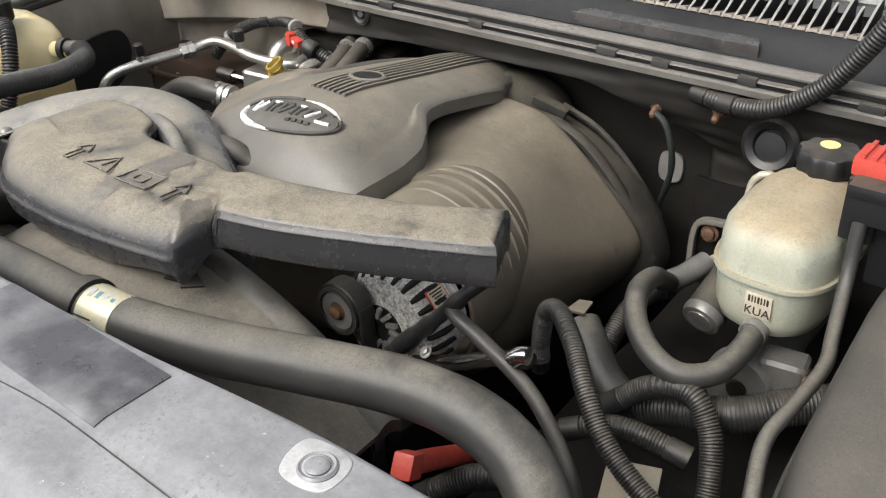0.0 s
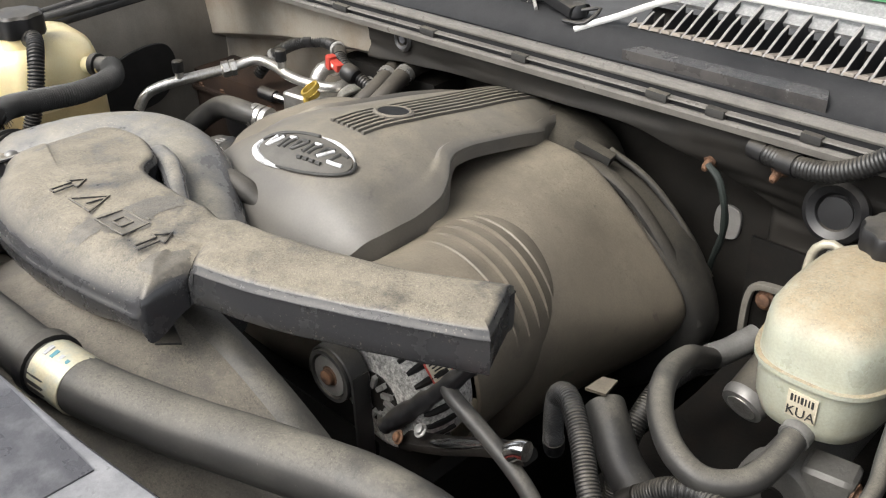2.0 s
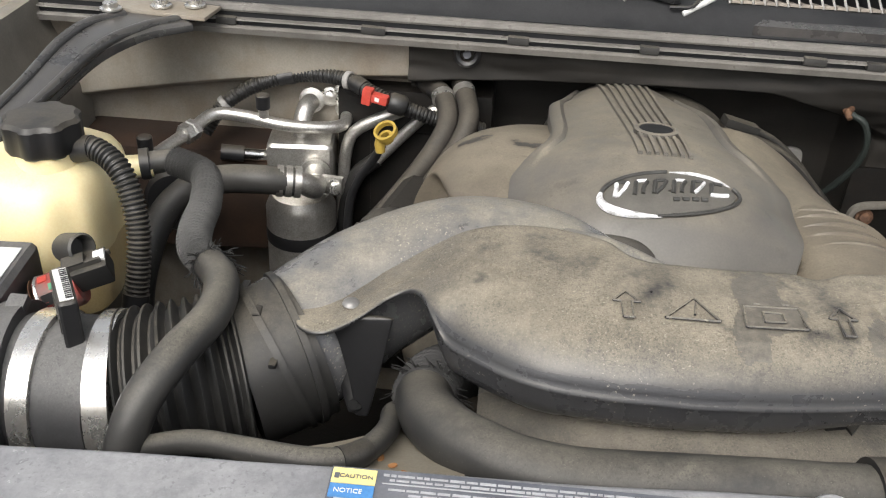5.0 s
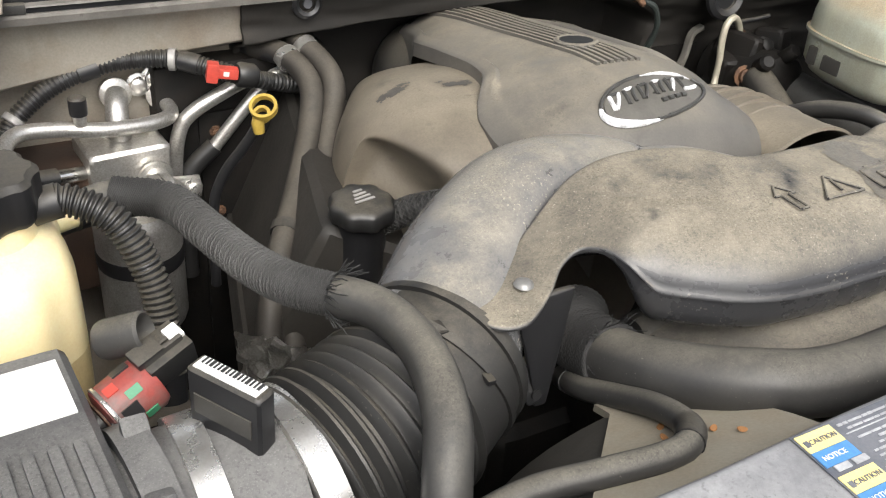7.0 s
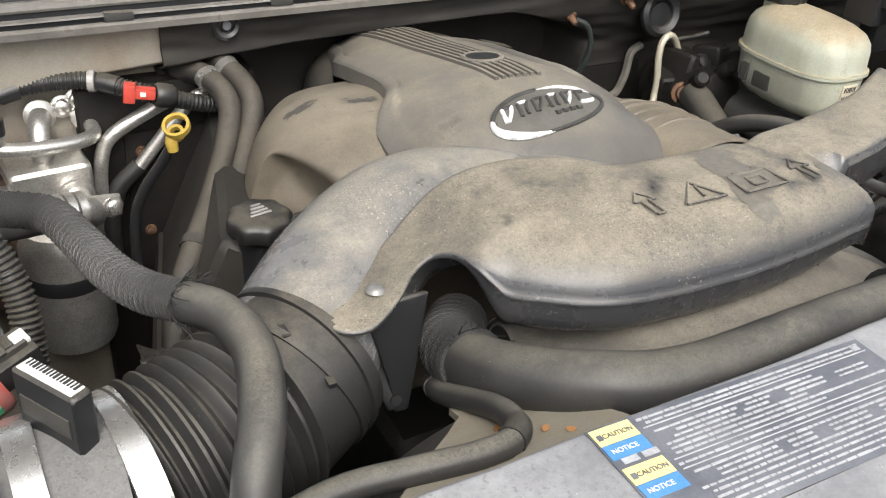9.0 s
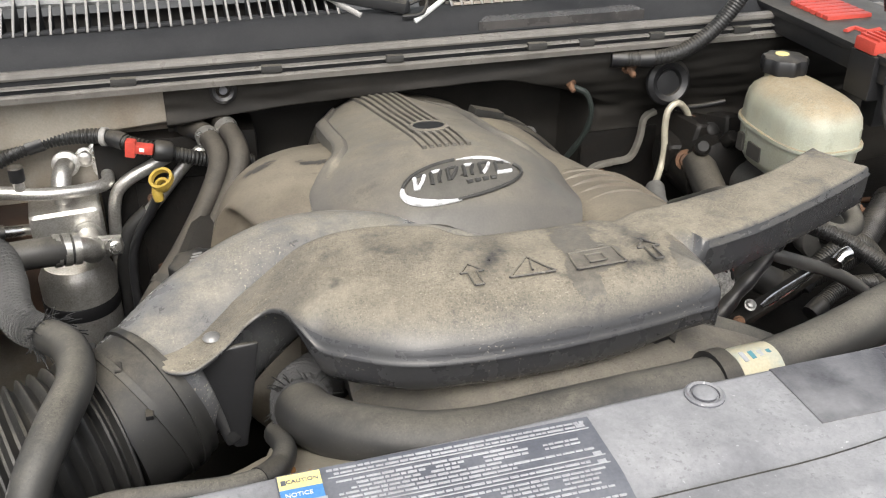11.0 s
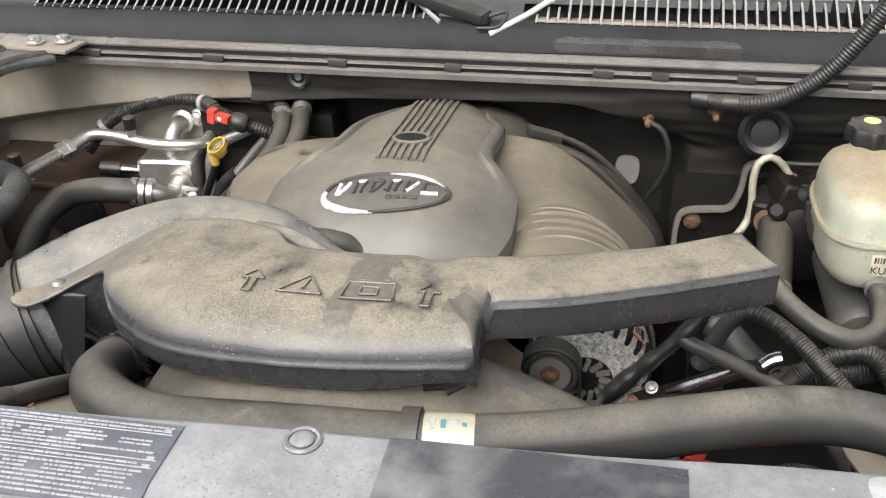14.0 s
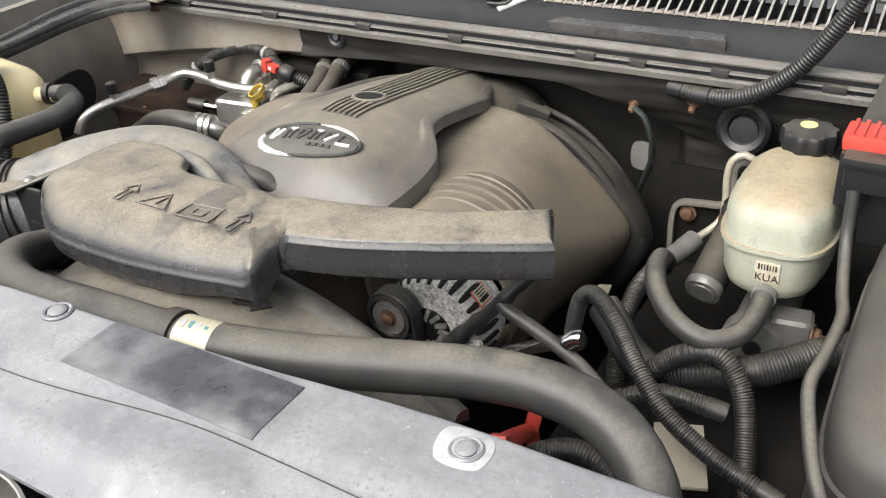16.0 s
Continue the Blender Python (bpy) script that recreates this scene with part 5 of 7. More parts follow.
part("pocket", box((0.006, 0.014, 0.026), (0.4885, 0.675, 0.990), (0, 0, 2), 0.003), M_CASE, reservoir)
tag = part("paper_tag", box((0.026, 0.0015, 0.026), (0.549, 0.5438, 0.996), (3, 0, 0), 0.0003), M_TAG, reservoir, "small cream paper tag with a printed code")


words("KUA", 0.0125, (0.549, 0.5421, 0.986), (87, 0, 0), M_INK, tag, "printed_code")
for i in range(7):
    part("code_bar", box((0.0012 if i % 3 else 0.002, 0.0006, 0.007), (0.540 + 0.003 * i, 0.5423, 1.003), (3, 0, 0), 0), M_INK, tag)

return_hose = thing("return_hose", "grey rubber return hose bent in a U below the reservoir", "hose", (0.5, 0.5, 0.95))
part("hose_body", tube([(0.547, 0.575, 0.973), (0.549, 0.545, 0.966), (0.549, 0.512, 0.959), (0.540, 0.480, 0.952), (0.512, 0.461, 0.950), (0.478, 0.468, 0.958), (0.448, 0.495, 0.968), (0.430, 0.534, 0.973), (0.418, 0.59, 0.955), (0.407, 0.64, 0.922), (0.398, 0.68, 0.894)], 0.0118, 18), M_HOSE, return_hose)
part("hose_clamp", tube([(0.549, 0.550, 0.967), (0.549, 0.540, 0.965)], 0.0138, 18, 0.003), M_GREYMETAL, return_hose)
part("sleeve", tube([(0.390, 0.695, 0.884), (0.397, 0.722, 0.882), (0.410, 0.757, 0.889)], 0.0140, 16, rough=0.001), M_GREYMETAL, return_hose, "crimped grey end")
part("metal_line", tube([(0.393, 0.70, 0.883), (0.405, 0.75, 0.885), (0.433, 0.787, 0.906), (0.438, 0.792, 0.935), (0.436, 0.795, 0.97), (0.440, 0.798, 0.995), (0.455, 0.801, 1.004), (0.472, 0.806, 0.992), (0.486, 0.81, 0.972)], 0.0052, 12), M_LINE, return_hose, "cream coated metal line")

accumulator = thing("brake_accumulator", "grey steel accumulator cylinder with a stamped end", "accumulator", (0.46, 0.68, 0.89))
part("cylinder", turned([(0.016, 0.001), (0.022, 0.003), (0.0235, 0.010), (0.0235, 0.115), (0.018, 0.12)], (0.457, 0.640, 0.886), (0.10, 1, 0.45), 28), M_BACK, accumulator)
part("end_ring", turned([(0.0165, 0), (0.0225, 0.0005), (0.0243, 0.006), (0.0240, 0.012)], (0.457, 0.640, 0.886), (0.10, 1, 0.45), 28), M_GREYMETAL, accumulator)
part("stamped_disc", turned([(0.016, 0), (0.016, 0.0012), (0.010, 0.0014)], (0.4572, 0.6398, 0.8858), (-0.10, -1, -0.45), 24), M_ALU, accumulator)

booster = thing("brake_booster", "dark cast hydraulic brake booster with rusty fittings", "brake booster", (0.52, 0.75, 0.88))
part("body", turned([(0.04, 0), (0.055, 0.01), (0.055, 0.12), (0.045, 0.13)], (0.50, 0.72, 0.91), (0, 1, 0), 28), M_DARK, booster)
part("master_cylinder", turned([(0.008, 0.002), (0.010, 0.0), (0.033, 0.0), (0.036, 0.004), (0.036, 0.02), (0.031, 0.024), (0.031, 0.2)], (0.544, 0.532, 0.903), (0, 1, 0), 32), M_CASTGREY, booster)
part("flange", box((0.045, 0.035, 0.050), (0.580, 0.557, 0.918), (0, 0, 8), 0.010, 3), M_CASTGREY, booster)
part("bore_plug", turned([(0.010, 0), (0.010, 0.003)], (0.546, 0.531, 0.903), (0, -1, 0), 18), M_DARK, booster)
bolt("fitting", (0.602, 0.553, 0.924), (1, 0, 0), 0.009, booster, M_RUST)
part("brake_line", tube([(0.610, 0.552, 0.924), (0.63, 0.548, 0.922), (0.645, 0.56, 0.93), (0.65, 0.62, 0.90)], 0.0045, 10), M_RUST, booster)
bolt("fitting", (0.486, 0.81, 0.965), (-0.2, -0.2, 1), 0.010, booster, M_RUST)
part("valve_body", box((0.07, 0.07, 0.10), (0.49, 0.80, 0.925), (0, 15, 10), 0.012, 3), M_DARK, booster)
part("valve_body", box((0.045, 0.05, 0.05), (0.465, 0.800, 0.925), (12, 0, -14), 0.010, 3), M_DARK, booster)
part("valve_body", box((0.040, 0.045, 0.04), (0.53, 0.785, 0.965), (-10, 8, 20), 0.010, 3), M_DARK, booster)
part("solenoid", turned([(0.009, 0), (0.012, 0.003), (0.012, 0.03), (0.008, 0.034)], (0.47, 0.745, 0.945), (-0.3, -0.7, 0.6), 20), M_DARK, booster)
part("solenoid", turned([(0.009, 0), (0.011, 0.003), (0.011, 0.03), (0.008, 0.034)], (0.505, 0.74, 0.955), (0.0, -0.7, 0.7), 20), M_DARK, booster)
bolt("fitting", (0.488, 0.735, 0.935), (-0.3, -0.8, 0.5), 0.009, booster, M_RUST)
bolt("fitting", (0.455, 0.755, 0.93), (-0.3, -1, 0.3), 0.011, booster, M_RUST)
bolt("fitting", (0.50, 0.77, 0.965), (-0.1, -0.7, 0.6), 0.010, booster, M_DARK)
mount = thing("booster_mount", "pale edged steel mounting plate with a rusty bolt", "mounting plate", (0.38, 0.87, 0.86))
part("plate", box((0.13, 0.006, 0.16), (0.40, 0.872, 0.86), bevel=0.002), M_DARK, mount)
part("flange", sweep([(0.345, 0.862, 0.80, 0.0045, 0.006), (0.346, 0.862, 0.86, 0.0045, 0.006), (0.356, 0.862, 0.882, 0.0045, 0.006), (0.39, 0.862, 0.888, 0.0045, 0.006), (0.418, 0.86, 0.894, 0.0045, 0.006), (0.430, 0.858, 0.925, 0.0045, 0.006), (0.434, 0.857, 0.96, 0.0045, 0.006), (0.452, 0.857, 0.970, 0.0045, 0.006)], 8, 4.0, up=(0, 1, 0)), M_FLANGE, mount)
bolt("bolt", (0.368, 0.864, 0.866), (0, -1, 0.2), 0.0085, mount, M_RUST)

# firewall fittings
for x, y, z in ((0.290, 0.832, 1.043), (0.378, 0.818, 1.062)):
    t = thing("firewall_stud", "rusty stud with a nut on the insulation mat", "stud", (x, y, z), "studs on the firewall")
    part("shaft", turned([(0.005, 0), (0.005, 0.019), (0.003, 0.023)], (x, y + 0.004, z), (0.0, -1, -0.5), 10), M_RUST, t)
    bolt("nut", (x, y + 0.002, z), (0, -1, -0.2), 0.008, t, M_RUST)
wire = solo("ground_wire", tube([(0.292, 0.820, 1.038), (0.310, 0.815, 1.028), (0.321, 0.815, 1.0), (0.320, 0.825, 0.965), (0.309, 0.84, 0.93), (0.296, 0.855, 0.90), (0.285, 0.87, 0.86)], 0.0042, 8, 0.004, rough=0.001), M_GREEN, "dark green wire in frayed tape on the firewall", "wire")
solo("hole_cover", pillow([(0.276, 0.0), (0.306, 0.0), (0.307, 0.038), (0.277, 0.039)], [(0, 0), (0, 0.004), (0.001, 0.005)], 0.004), M_LIP, "pale grey rounded hole cover in the insulation mat", "hole cover").matrix_world = Matrix.Translation((-0.0235, firewall_y(0.268, 0.907) - 0.0135, 0.888)) @ pose(0, 0, 0, 90, 0, 0)
gr = thing("grommet", "black rubber grommet with a cable through the firewall", "grommet", (0.442, 0.85, 1.031))
part("ring", turned([(0.036, 0), (0.035, 0.006), (0.029, 0.011), (0.021, 0.007), (0.018, 0)], (0.445, firewall_y(0.445, 1.032) - 0.024, 1.032), (0, -1, 0.2), 28), M_BLACK, gr)
part("inner_disc", turned([(0.0185, 0), (0.0185, 0.003), (0.004, 0.004)], (0.445, firewall_y(0.445, 1.032) - 0.025, 1.029), (0, -1, 0.2), 24), M_BLACK, gr)
part("cable", tube([(0.440, firewall_y(0.445, 1.03) - 0.024, 1.031), (0.444, 0.825, 1.016), (0.454, 0.822, 0.998), (0.475, 0.825, 0.985), (0.52, 0.825, 0.985), (0.55, 0.82, 0.99)], 0.0042, 10), M_BLACK, gr)
conduit("wire_loom", [(0.345, 0.815, 1.078), (0.40, 0.80, 1.078), (0.45, 0.79, 1.09), (0.50, 0.79, 1.125), (0.54, 0.79, 1.18), (0.575, 0.79, 1.25), (0.60, 0.78, 1.33), (0.63, 0.76, 1.36), (0.68, 0.72, 1.30), (0.70, 0.68, 1.16)], 0.0115, "black corrugated wire loom rising from the firewall", "wire loom", "", 0.0045, 0.0008, wraps=(0.0, 0.06))
clip_hole = thing("cowl_clip", "black round clip hole in the cowl insulation", "clip", (-0.209, 0.82, 1.081))
part("ring", turned([(0.018, 0), (0.018, 0.004), (0.014, 0.007), (0.010, 0.005), (0.009, 0)], (-0.209, 0.822, 1.081), (0, -1, 0.1), 24), M_BLACK, clip_hole)
part("pin", turned([(0.0055, 0), (0.0055, 0.006)], (-0.209, 0.822, 1.081), (0, -1, 0.1), 12), M_PANEL, clip_hole)
orange = solo("rusty_clip", box((0.016, 0.012, 0.012), (-0.591, 0.80, 1.095), bevel=0.003), M_RUST, "orange rusty clip under the cowl edge", "clip")

# fuse box with jump terminal
fuse = thing("fuse_box", "black plastic fuse box with red covers", "fuse box", (0.68, 0.60, 1.05))
part("case", box((0.16, 0.32, 0.032), (0.685, 0.72, 1.115), bevel=0.005), M_BLACK, fuse)
part("rim", box((0.166, 0.326, 0.012), (0.685, 0.72, 1.130), bevel=0.004), M_BLACK, fuse)
part("leg", box((0.030, 0.05, 0.060), (0.612, 0.60, 1.103), bevel=0.005), M_BLACK, fuse)
part("leg", box((0.035, 0.03, 0.09), (0.642, 0.60, 1.075), bevel=0.005), M_BLACK, fuse)
part("jump_cover", box((0.046, 0.040, 0.018), (0.619, 0.60, 1.142), (0, 0, 0), bevel=0.005), M_RED, fuse, "red ribbed terminal cover")
for i in range(4):
    part("cover_rib", box((0.004, 0.038, 0.004), (0.604 + 0.010 * i, 0.60, 1.152), bevel=0.001), M_RED, fuse)
for i in range(6):
    part("red_fin", box((0.075, 0.013, 0.012), (0.672, 0.735 + 0.0155 * i, 1.136), bevel=0.003), M_RED, fuse)
part("red_mark", tube([(0.625, 0.675, 1.1365), (0.648, 0.685, 1.1365), (0.651, 0.665, 1.1365), (0.676, 0.67, 1.1365)], 0.004, 6), M_RED, fuse)

# driver side battery case
tank = thing("battery_box", "dusty grey plastic battery case", "battery", (0.7, 0.35, 0.7))
case_bm = shell(0.80, 0.43, [(0.55, 0.17, 0.17, 0), (0.90, 0.158, 0.16, 0), (1.00, 0.153, 0.155, 0), (1.002, 0.150, 0.152, 0), (1.03, 0.147, 0.149, 0), (1.045, 0.138, 0.14, 0), (1.052, 0.12, 0.125, 0), (1.054, 0.03, 0.05, 0)], 5.0)
for v in case_bm.verts:
    v.co.z += (v.co.y - 0.42) * 0.35 * smooth(0.9, 1.02, v.co.z)
part("case", case_bm, M_CASE, tank)
part("bracket", box((0.10, 0.02, 0.10), (0.71, 0.235, 0.93), (25, 0, 8), 0.004), M_ALU, tank, "bare metal hold-down bracket")
solo("battery_cable", tube([(0.617, 0.565, 1.10), (0.620, 0.55, 1.05), (0.630, 0.50, 1.022), (0.638, 0.46, 1.018), (0.636, 0.40, 1.016), (0.632, 0.355, 1.012), (0.642, 0.31, 1.005), (0.66, 0.26, 0.99), (0.69, 0.215, 0.965)], 0.0065, 12), M_HOSE, "black rubber cable beside the battery case", "cable")

# looms and hoses on the brake side
LOOMS = [
    ("black corrugated loom arching over the alternator side", [(0.355, 0.47, 0.88), (0.367, 0.451, 0.932), (0.383, 0.434, 0.982), (0.405, 0.420, 1.000), (0.438, 0.393, 0.993), (0.470, 0.363, 0.975), (0.500, 0.343, 0.952), (0.530, 0.332, 0.935), (0.57, 0.322, 0.92), (0.63, 0.310, 0.905)], 0.0098, 0.0048),
    ("black corrugated loom curving down beside the master cylinder", [(0.45, 0.445, 0.89), (0.487, 0.455, 0.926), (0.528, 0.456, 0.938), (0.556, 0.445, 0.915), (0.572, 0.42, 0.88), (0.585, 0.38, 0.84), (0.605, 0.34, 0.82)], 0.0115, 0.005),
    ("thick black corrugated hose below the reservoir", [(0.44, 0.475, 0.868), (0.50, 0.475, 0.893), (0.56, 0.488, 0.906), (0.616, 0.527, 0.920), (0.67, 0.57, 0.925)], 0.0185, 0.006),
    ("black corrugated loom lying across the inner wing", [(0.43, 0.395, 0.885), (0.47, 0.408, 0.902), (0.502, 0.412, 0.906), (0.55, 0.42, 0.895)], 0.011, 0.005),
    ("black corrugated loom rising behind the return hose", [(0.392, 0.52, 0.78), (0.385, 0.55, 0.85), (0.383, 0.60, 0.885), (0.384, 0.66, 0.885), (0.388, 0.70, 0.872)], 0.012, 0.005),
    ("black corrugated loom behind the radiator hose", [(0.36, 0.26, 0.86), (0.41, 0.28, 0.90), (0.455, 0.29, 0.905), (0.52, 0.28, 0.87)], 0.0125, 0.0055),
]
for label, pts, r, pitch in LOOMS:
    conduit("corrugated_loom", pts, r, label, "wire loom", "corrugated looms", pitch * 0.62, 0.0010, wraps=(0.01, 0.985))
solo("coolant_hose", tube([(0.375, 0.52, 0.915), (0.395, 0.505, 0.905), (0.42, 0.49, 0.885), (0.46, 0.48, 0.865)], 0.020, 20), M_HOSE, "thick grey rubber hose end with a clamp", "hose")
solo("vent_hose", tube([(0.325, 0.358, 1.008), (0.336, 0.352, 1.004), (0.37, 0.349, 0.991), (0.402, 0.346, 0.977), (0.429, 0.342, 0.962), (0.458, 0.333, 0.938), (0.485, 0.322, 0.905), (0.50, 0.312, 0.86)], 0.0075, 14), M_HOSE, "thin black rubber hose on the alternator bracket", "hose")
solo("metal_tab", pillow([(0.362, 0.505), (0.382, 0.51), (0.378, 0.535), (0.364, 0.53)], [(0, 0.935), (0, 0.938)], rounded=False), M_BULB, "bent grey metal tab", "tab")
solo("wing_plate", box((0.05, 0.09, 0.004), (0.525, 0.352, 0.885), (0, 0, 20), 0.001), M_BEIGE, "beige steel plate on the inner wing", "plate")
# near-black colour stands for the shade under the hoses
solo("wing_floor", slab(lambda x, y: Vector((x, y, 0.80 + 0.05 * smooth(0.5, 0.7, x) + 0.01 * noise.noise(Vector((x * 9, y * 9, 0))))), span(0.36, 0.97, 24), span(0.05, 0.84, 24), (0, 0, -0.01)), M_DARK, "near-black wing floor under the hoses, deep shade in the colour", "wing floor", kind="structure")

# alternator
alt = thing("alternator", "dirty cast aluminium alternator with a rusty pulley nut", "alternator", (0.22, 0.40, 0.88))
AC = (0.238, 0.400, 0.948)
part("body", turned([(0.02, -0.046), (0.048, -0.046), (0.054, -0.044), (0.060, -0.036), (0.063, -0.022), (0.064, 0.0), (0.062, 0.015), (0.05, 0.022)], AC, (0, 1, 0), 44), M_CAST, alt)
part("fan_disc", turned([(0.012, -0.0480), (0.027, -0.0480), (0.027, -0.040)], AC, (0, 1, 0), 36), M_DARK, alt)
# near-black bars on the case paint the shade of its vent slots
for i in range(26):
    a = radians(360 / 26 * i + 8)
    ca, sa = math.cos(a), math.sin(a)
    part("vent_slot_shade", sweep([(AC[0] + r * ca, AC[1] + y, AC[2] + r * sa, w, 0.004) for r, y, w in ((0.0545, -0.0405, 0.0025), (0.0585, -0.0345, 0.0040), (0.0615, -0.024, 0.0042), (0.0625, -0.014, 0.0040), (0.063, -0.008, 0.002))], 8, 2.0, 0.004, up=(ca, 0, sa)), M_DARK, alt)
    if i % 2:
        continue
    part("vane", box((0.014, 0.006, 0.0050), (AC[0] + 0.020 * ca, AC[1] - 0.049, AC[2] + 0.020 * sa), (0, -math.degrees(a) + 20, 0), 0.001), M_GREYMETAL, alt)
LC, LS = math.cos(radians(40)), math.sin(radians(40))


def on_case(name, depth, along, round_, r, y, shift, material, parent, label=""):
    """A flat piece laid on the alternator's round case."""
    return part(name, box((depth, along, round_), (AC[0] + r * LC - shift * LS, y, AC[2] + r * LS + shift * LC), (0, -40, 0), 0.0002), material, parent, label)


rating = on_case("rating_label", 0.0012, 0.025, 0.021, 0.0640, 0.385, 0.0, M_RED, alt, "white rating label with a red border")
on_case("paper", 0.0012, 0.022, 0.018, 0.0645, 0.385, 0.0, M_TAG, rating)
for k in range(5):
    on_case("print_bar", 0.0008, 0.018 - 0.003 * (k % 3), 0.0014, 0.0652, 0.385, 0.0064 - 0.0032 * k, M_DARK, rating)
PX, PY, PZ = 0.203, 0.325, 0.970
pul = part("pulley", turned([(0.008, 0.003), (0.016, 0.003), (0.018, 0.008), (0.021, 0.008), (0.023, 0.0), (0.027, 0.0), (0.027, 0.004), (0.0255, 0.006), (0.027, 0.008), (0.0255, 0.010), (0.027, 0.012), (0.0255, 0.014), (0.027, 0.016), (0.0255, 0.018), (0.027, 0.020), (0.02, 0.024), (0.012, 0.025), (0.012, 0.04)], (PX, PY, PZ), (0, 1, 0), 36), M_HOSE, alt, "dark grooved pulley")
part("hub_ring", turned([(0.012, 0.002), (0.0205, 0.001), (0.0205, 0.006), (0.012, 0.007)], (PX, PY, PZ), (0, 1, 0), 30), M_GREYMETAL, pul)
bolt("pulley_nut", (PX, PY + 0.004, PZ), (0, -1, 0), 0.0075, pul, M_RUST)
part("belt", sweep([(PX + 0.0285 * math.cos(radians(a)), PY + 0.014, PZ + 0.0285 * math.sin(radians(a)), 0.0018, 0.011) for a in range(180, -1, -15)] + [(PX + 0.030, PY + 0.014, PZ - 0.08, 0.0018, 0.011), (PX + 0.03, PY + 0.014, PZ - 0.22, 0.0018, 0.011)], 8, 5.0, up=(0, 1, 0)), M_RUBBER, alt, "ribbed drive belt")
bracket = thing("alternator_bracket", "chromed bracket bar with bolts over the alternator", "bracket", (0.36, 0.35, 0.96))
part("base", sweep([(0.283, 0.345, 0.930, 0.011, 0.005), (0.33, 0.350, 0.948, 0.011, 0.005), (0.38, 0.352, 0.975, 0.010, 0.005), (0.42, 0.352, 0.99, 0.009, 0.005)], 10, 4.0), M_DARK, bracket, "black bar with rust")
part("bar", sweep([(0.318, 0.344, 0.948, 0.003, 0.002), (0.335, 0.345, 0.957, 0.006, 0.002), (0.365, 0.347, 0.972, 0.005, 0.002), (0.385, 0.348, 0.984, 0.002, 0.002)], 10, 4.0), M_CHROME, bracket)
bolt("bolt", (0.303, 0.345, 0.952), (-0.2, -0.6, 0.8), 0.0045, bracket, M_GREYMETAL)
part("band", tube([(0.405, 0.345, 0.990), (0.412, 0.347, 0.996), (0.420, 0.348, 0.998)], 0.0085, 12, 0.004), M_CHROME, bracket, "bright crimped band")
bolt("bolt", (0.285, 0.335, 0.940), (-0.3, -0.7, 0.5), 0.0045, bracket, M_RUST)
solo("taped_wire", tube([(0.352, 0.375, 1.04), (0.340, 0.362, 1.025), (0.315, 0.355, 0.995), (0.285, 0.352, 0.962), (0.255, 0.345, 0.93)], 0.0085, 10, 0.004, rough=0.003), M_BLACK, "black taped wire bundle by the alternator", "wire")
redh = thing("cable_holder", "red plastic cable holder deep in the bay", "cable holder", (0.41, 0.26, 0.9))
part("bar", tube([(0.402, 0.205, 0.968), (0.388, 0.25, 0.932), (0.372, 0.30, 0.890), (0.356, 0.35, 0.848)], 0.0100, 12), M_RED, redh)
part("grip", box((0.018, 0.03, 0.022), (0.404, 0.200, 0.972), (-38, 0, 18), 0.004), M_RED, redh)
part("post", box((0.016, 0.014, 0.05), (0.358, 0.365, 0.858), (0, 12, 20), 0.003), M_RED, redh)
part("post", box((0.014, 0.014, 0.035), (0.352, 0.375, 0.815), (0, -8, 20), 0.003), M_RED, redh)

# ---- passenger side ----
bell = thing("intake_bellows", "black ribbed rubber intake bellows", "bellows", (-0.41, 0.24, 0.95))
part("bellows", tube([(-0.360, 0.256, 0.998), (-0.405, 0.236, 0.995), (-0.446, 0.224, 0.990)], 0.0715, 44, ribs=0.0108, depth=0.0080, square=0.7), M_RUBBER, bell)
part("collar", tube([(-0.312, 0.286, 1.009), (-0.336, 0.270, 1.003), (-0.362, 0.255, 0.998)], 0.0655, 44, 0.006), M_RUBBER, bell)
for p, q in (((-0.317, 0.283, 1.008), (-0.322, 0.280, 1.007)), ((-0.331, 0.274, 1.005), (-0.336, 0.271, 1.003))):
    part("collar_rib", tube([p, q], 0.069, 44, 0.002), M_RUBBER, bell)
for k in range(5):
    a = radians(40 + 40 * k)
    part("collar_lug", box((0.006, 0.022, 0.004), (-0.347 + 0.033 * math.cos(a), 0.264 - 0.055 * math.cos(a), 1.0 + 0.066 * math.sin(a)), (0, 0, 0), 0.001), M_BLACK, bell)
part("clamp", tube([(-0.445, 0.2243, 0.990), (-0.453, 0.223, 0.9895), (-0.461, 0.222, 0.989)], 0.0705, 44, 0.003), M_STEEL, bell, "bright steel band clamp")
maf = thing("airflow_sensor", "black airflow sensor housing with a printed label", "airflow sensor", (-0.5, 0.19, 0.95))
part("pipe", tube([(-0.455, 0.223, 0.989), (-0.52, 0.2255, 0.985), (-0.60, 0.215, 0.982)], 0.064, 40), M_LID, maf)
part("flange", tube([(-0.528, 0.225, 0.985), (-0.548, 0.223, 0.984)], 0.074, 40, 0.004), M_LID, maf)
for a in (20, 65, 110, 150):
    part("lug", box((0.016, 0.014, 0.010), (-0.540, 0.224 - 0.074 * math.cos(radians(a)), 0.984 + 0.074 * math.sin(radians(a))), (a - 90, 0, 0), 0.003), M_LID, maf)
mod = part("module", box((0.015, 0.054, 0.105), (-0.4885, 0.2305, 1.0375), (0, 0, 31), 0.005, 3), M_BLACK, maf)
part("label", box((0.0105, 0.046, 0.001), (-0.4885, 0.2305, 1.0904), (0, 0, 31), 0.0003), M_WHITE, mod, "white label with bar printing")
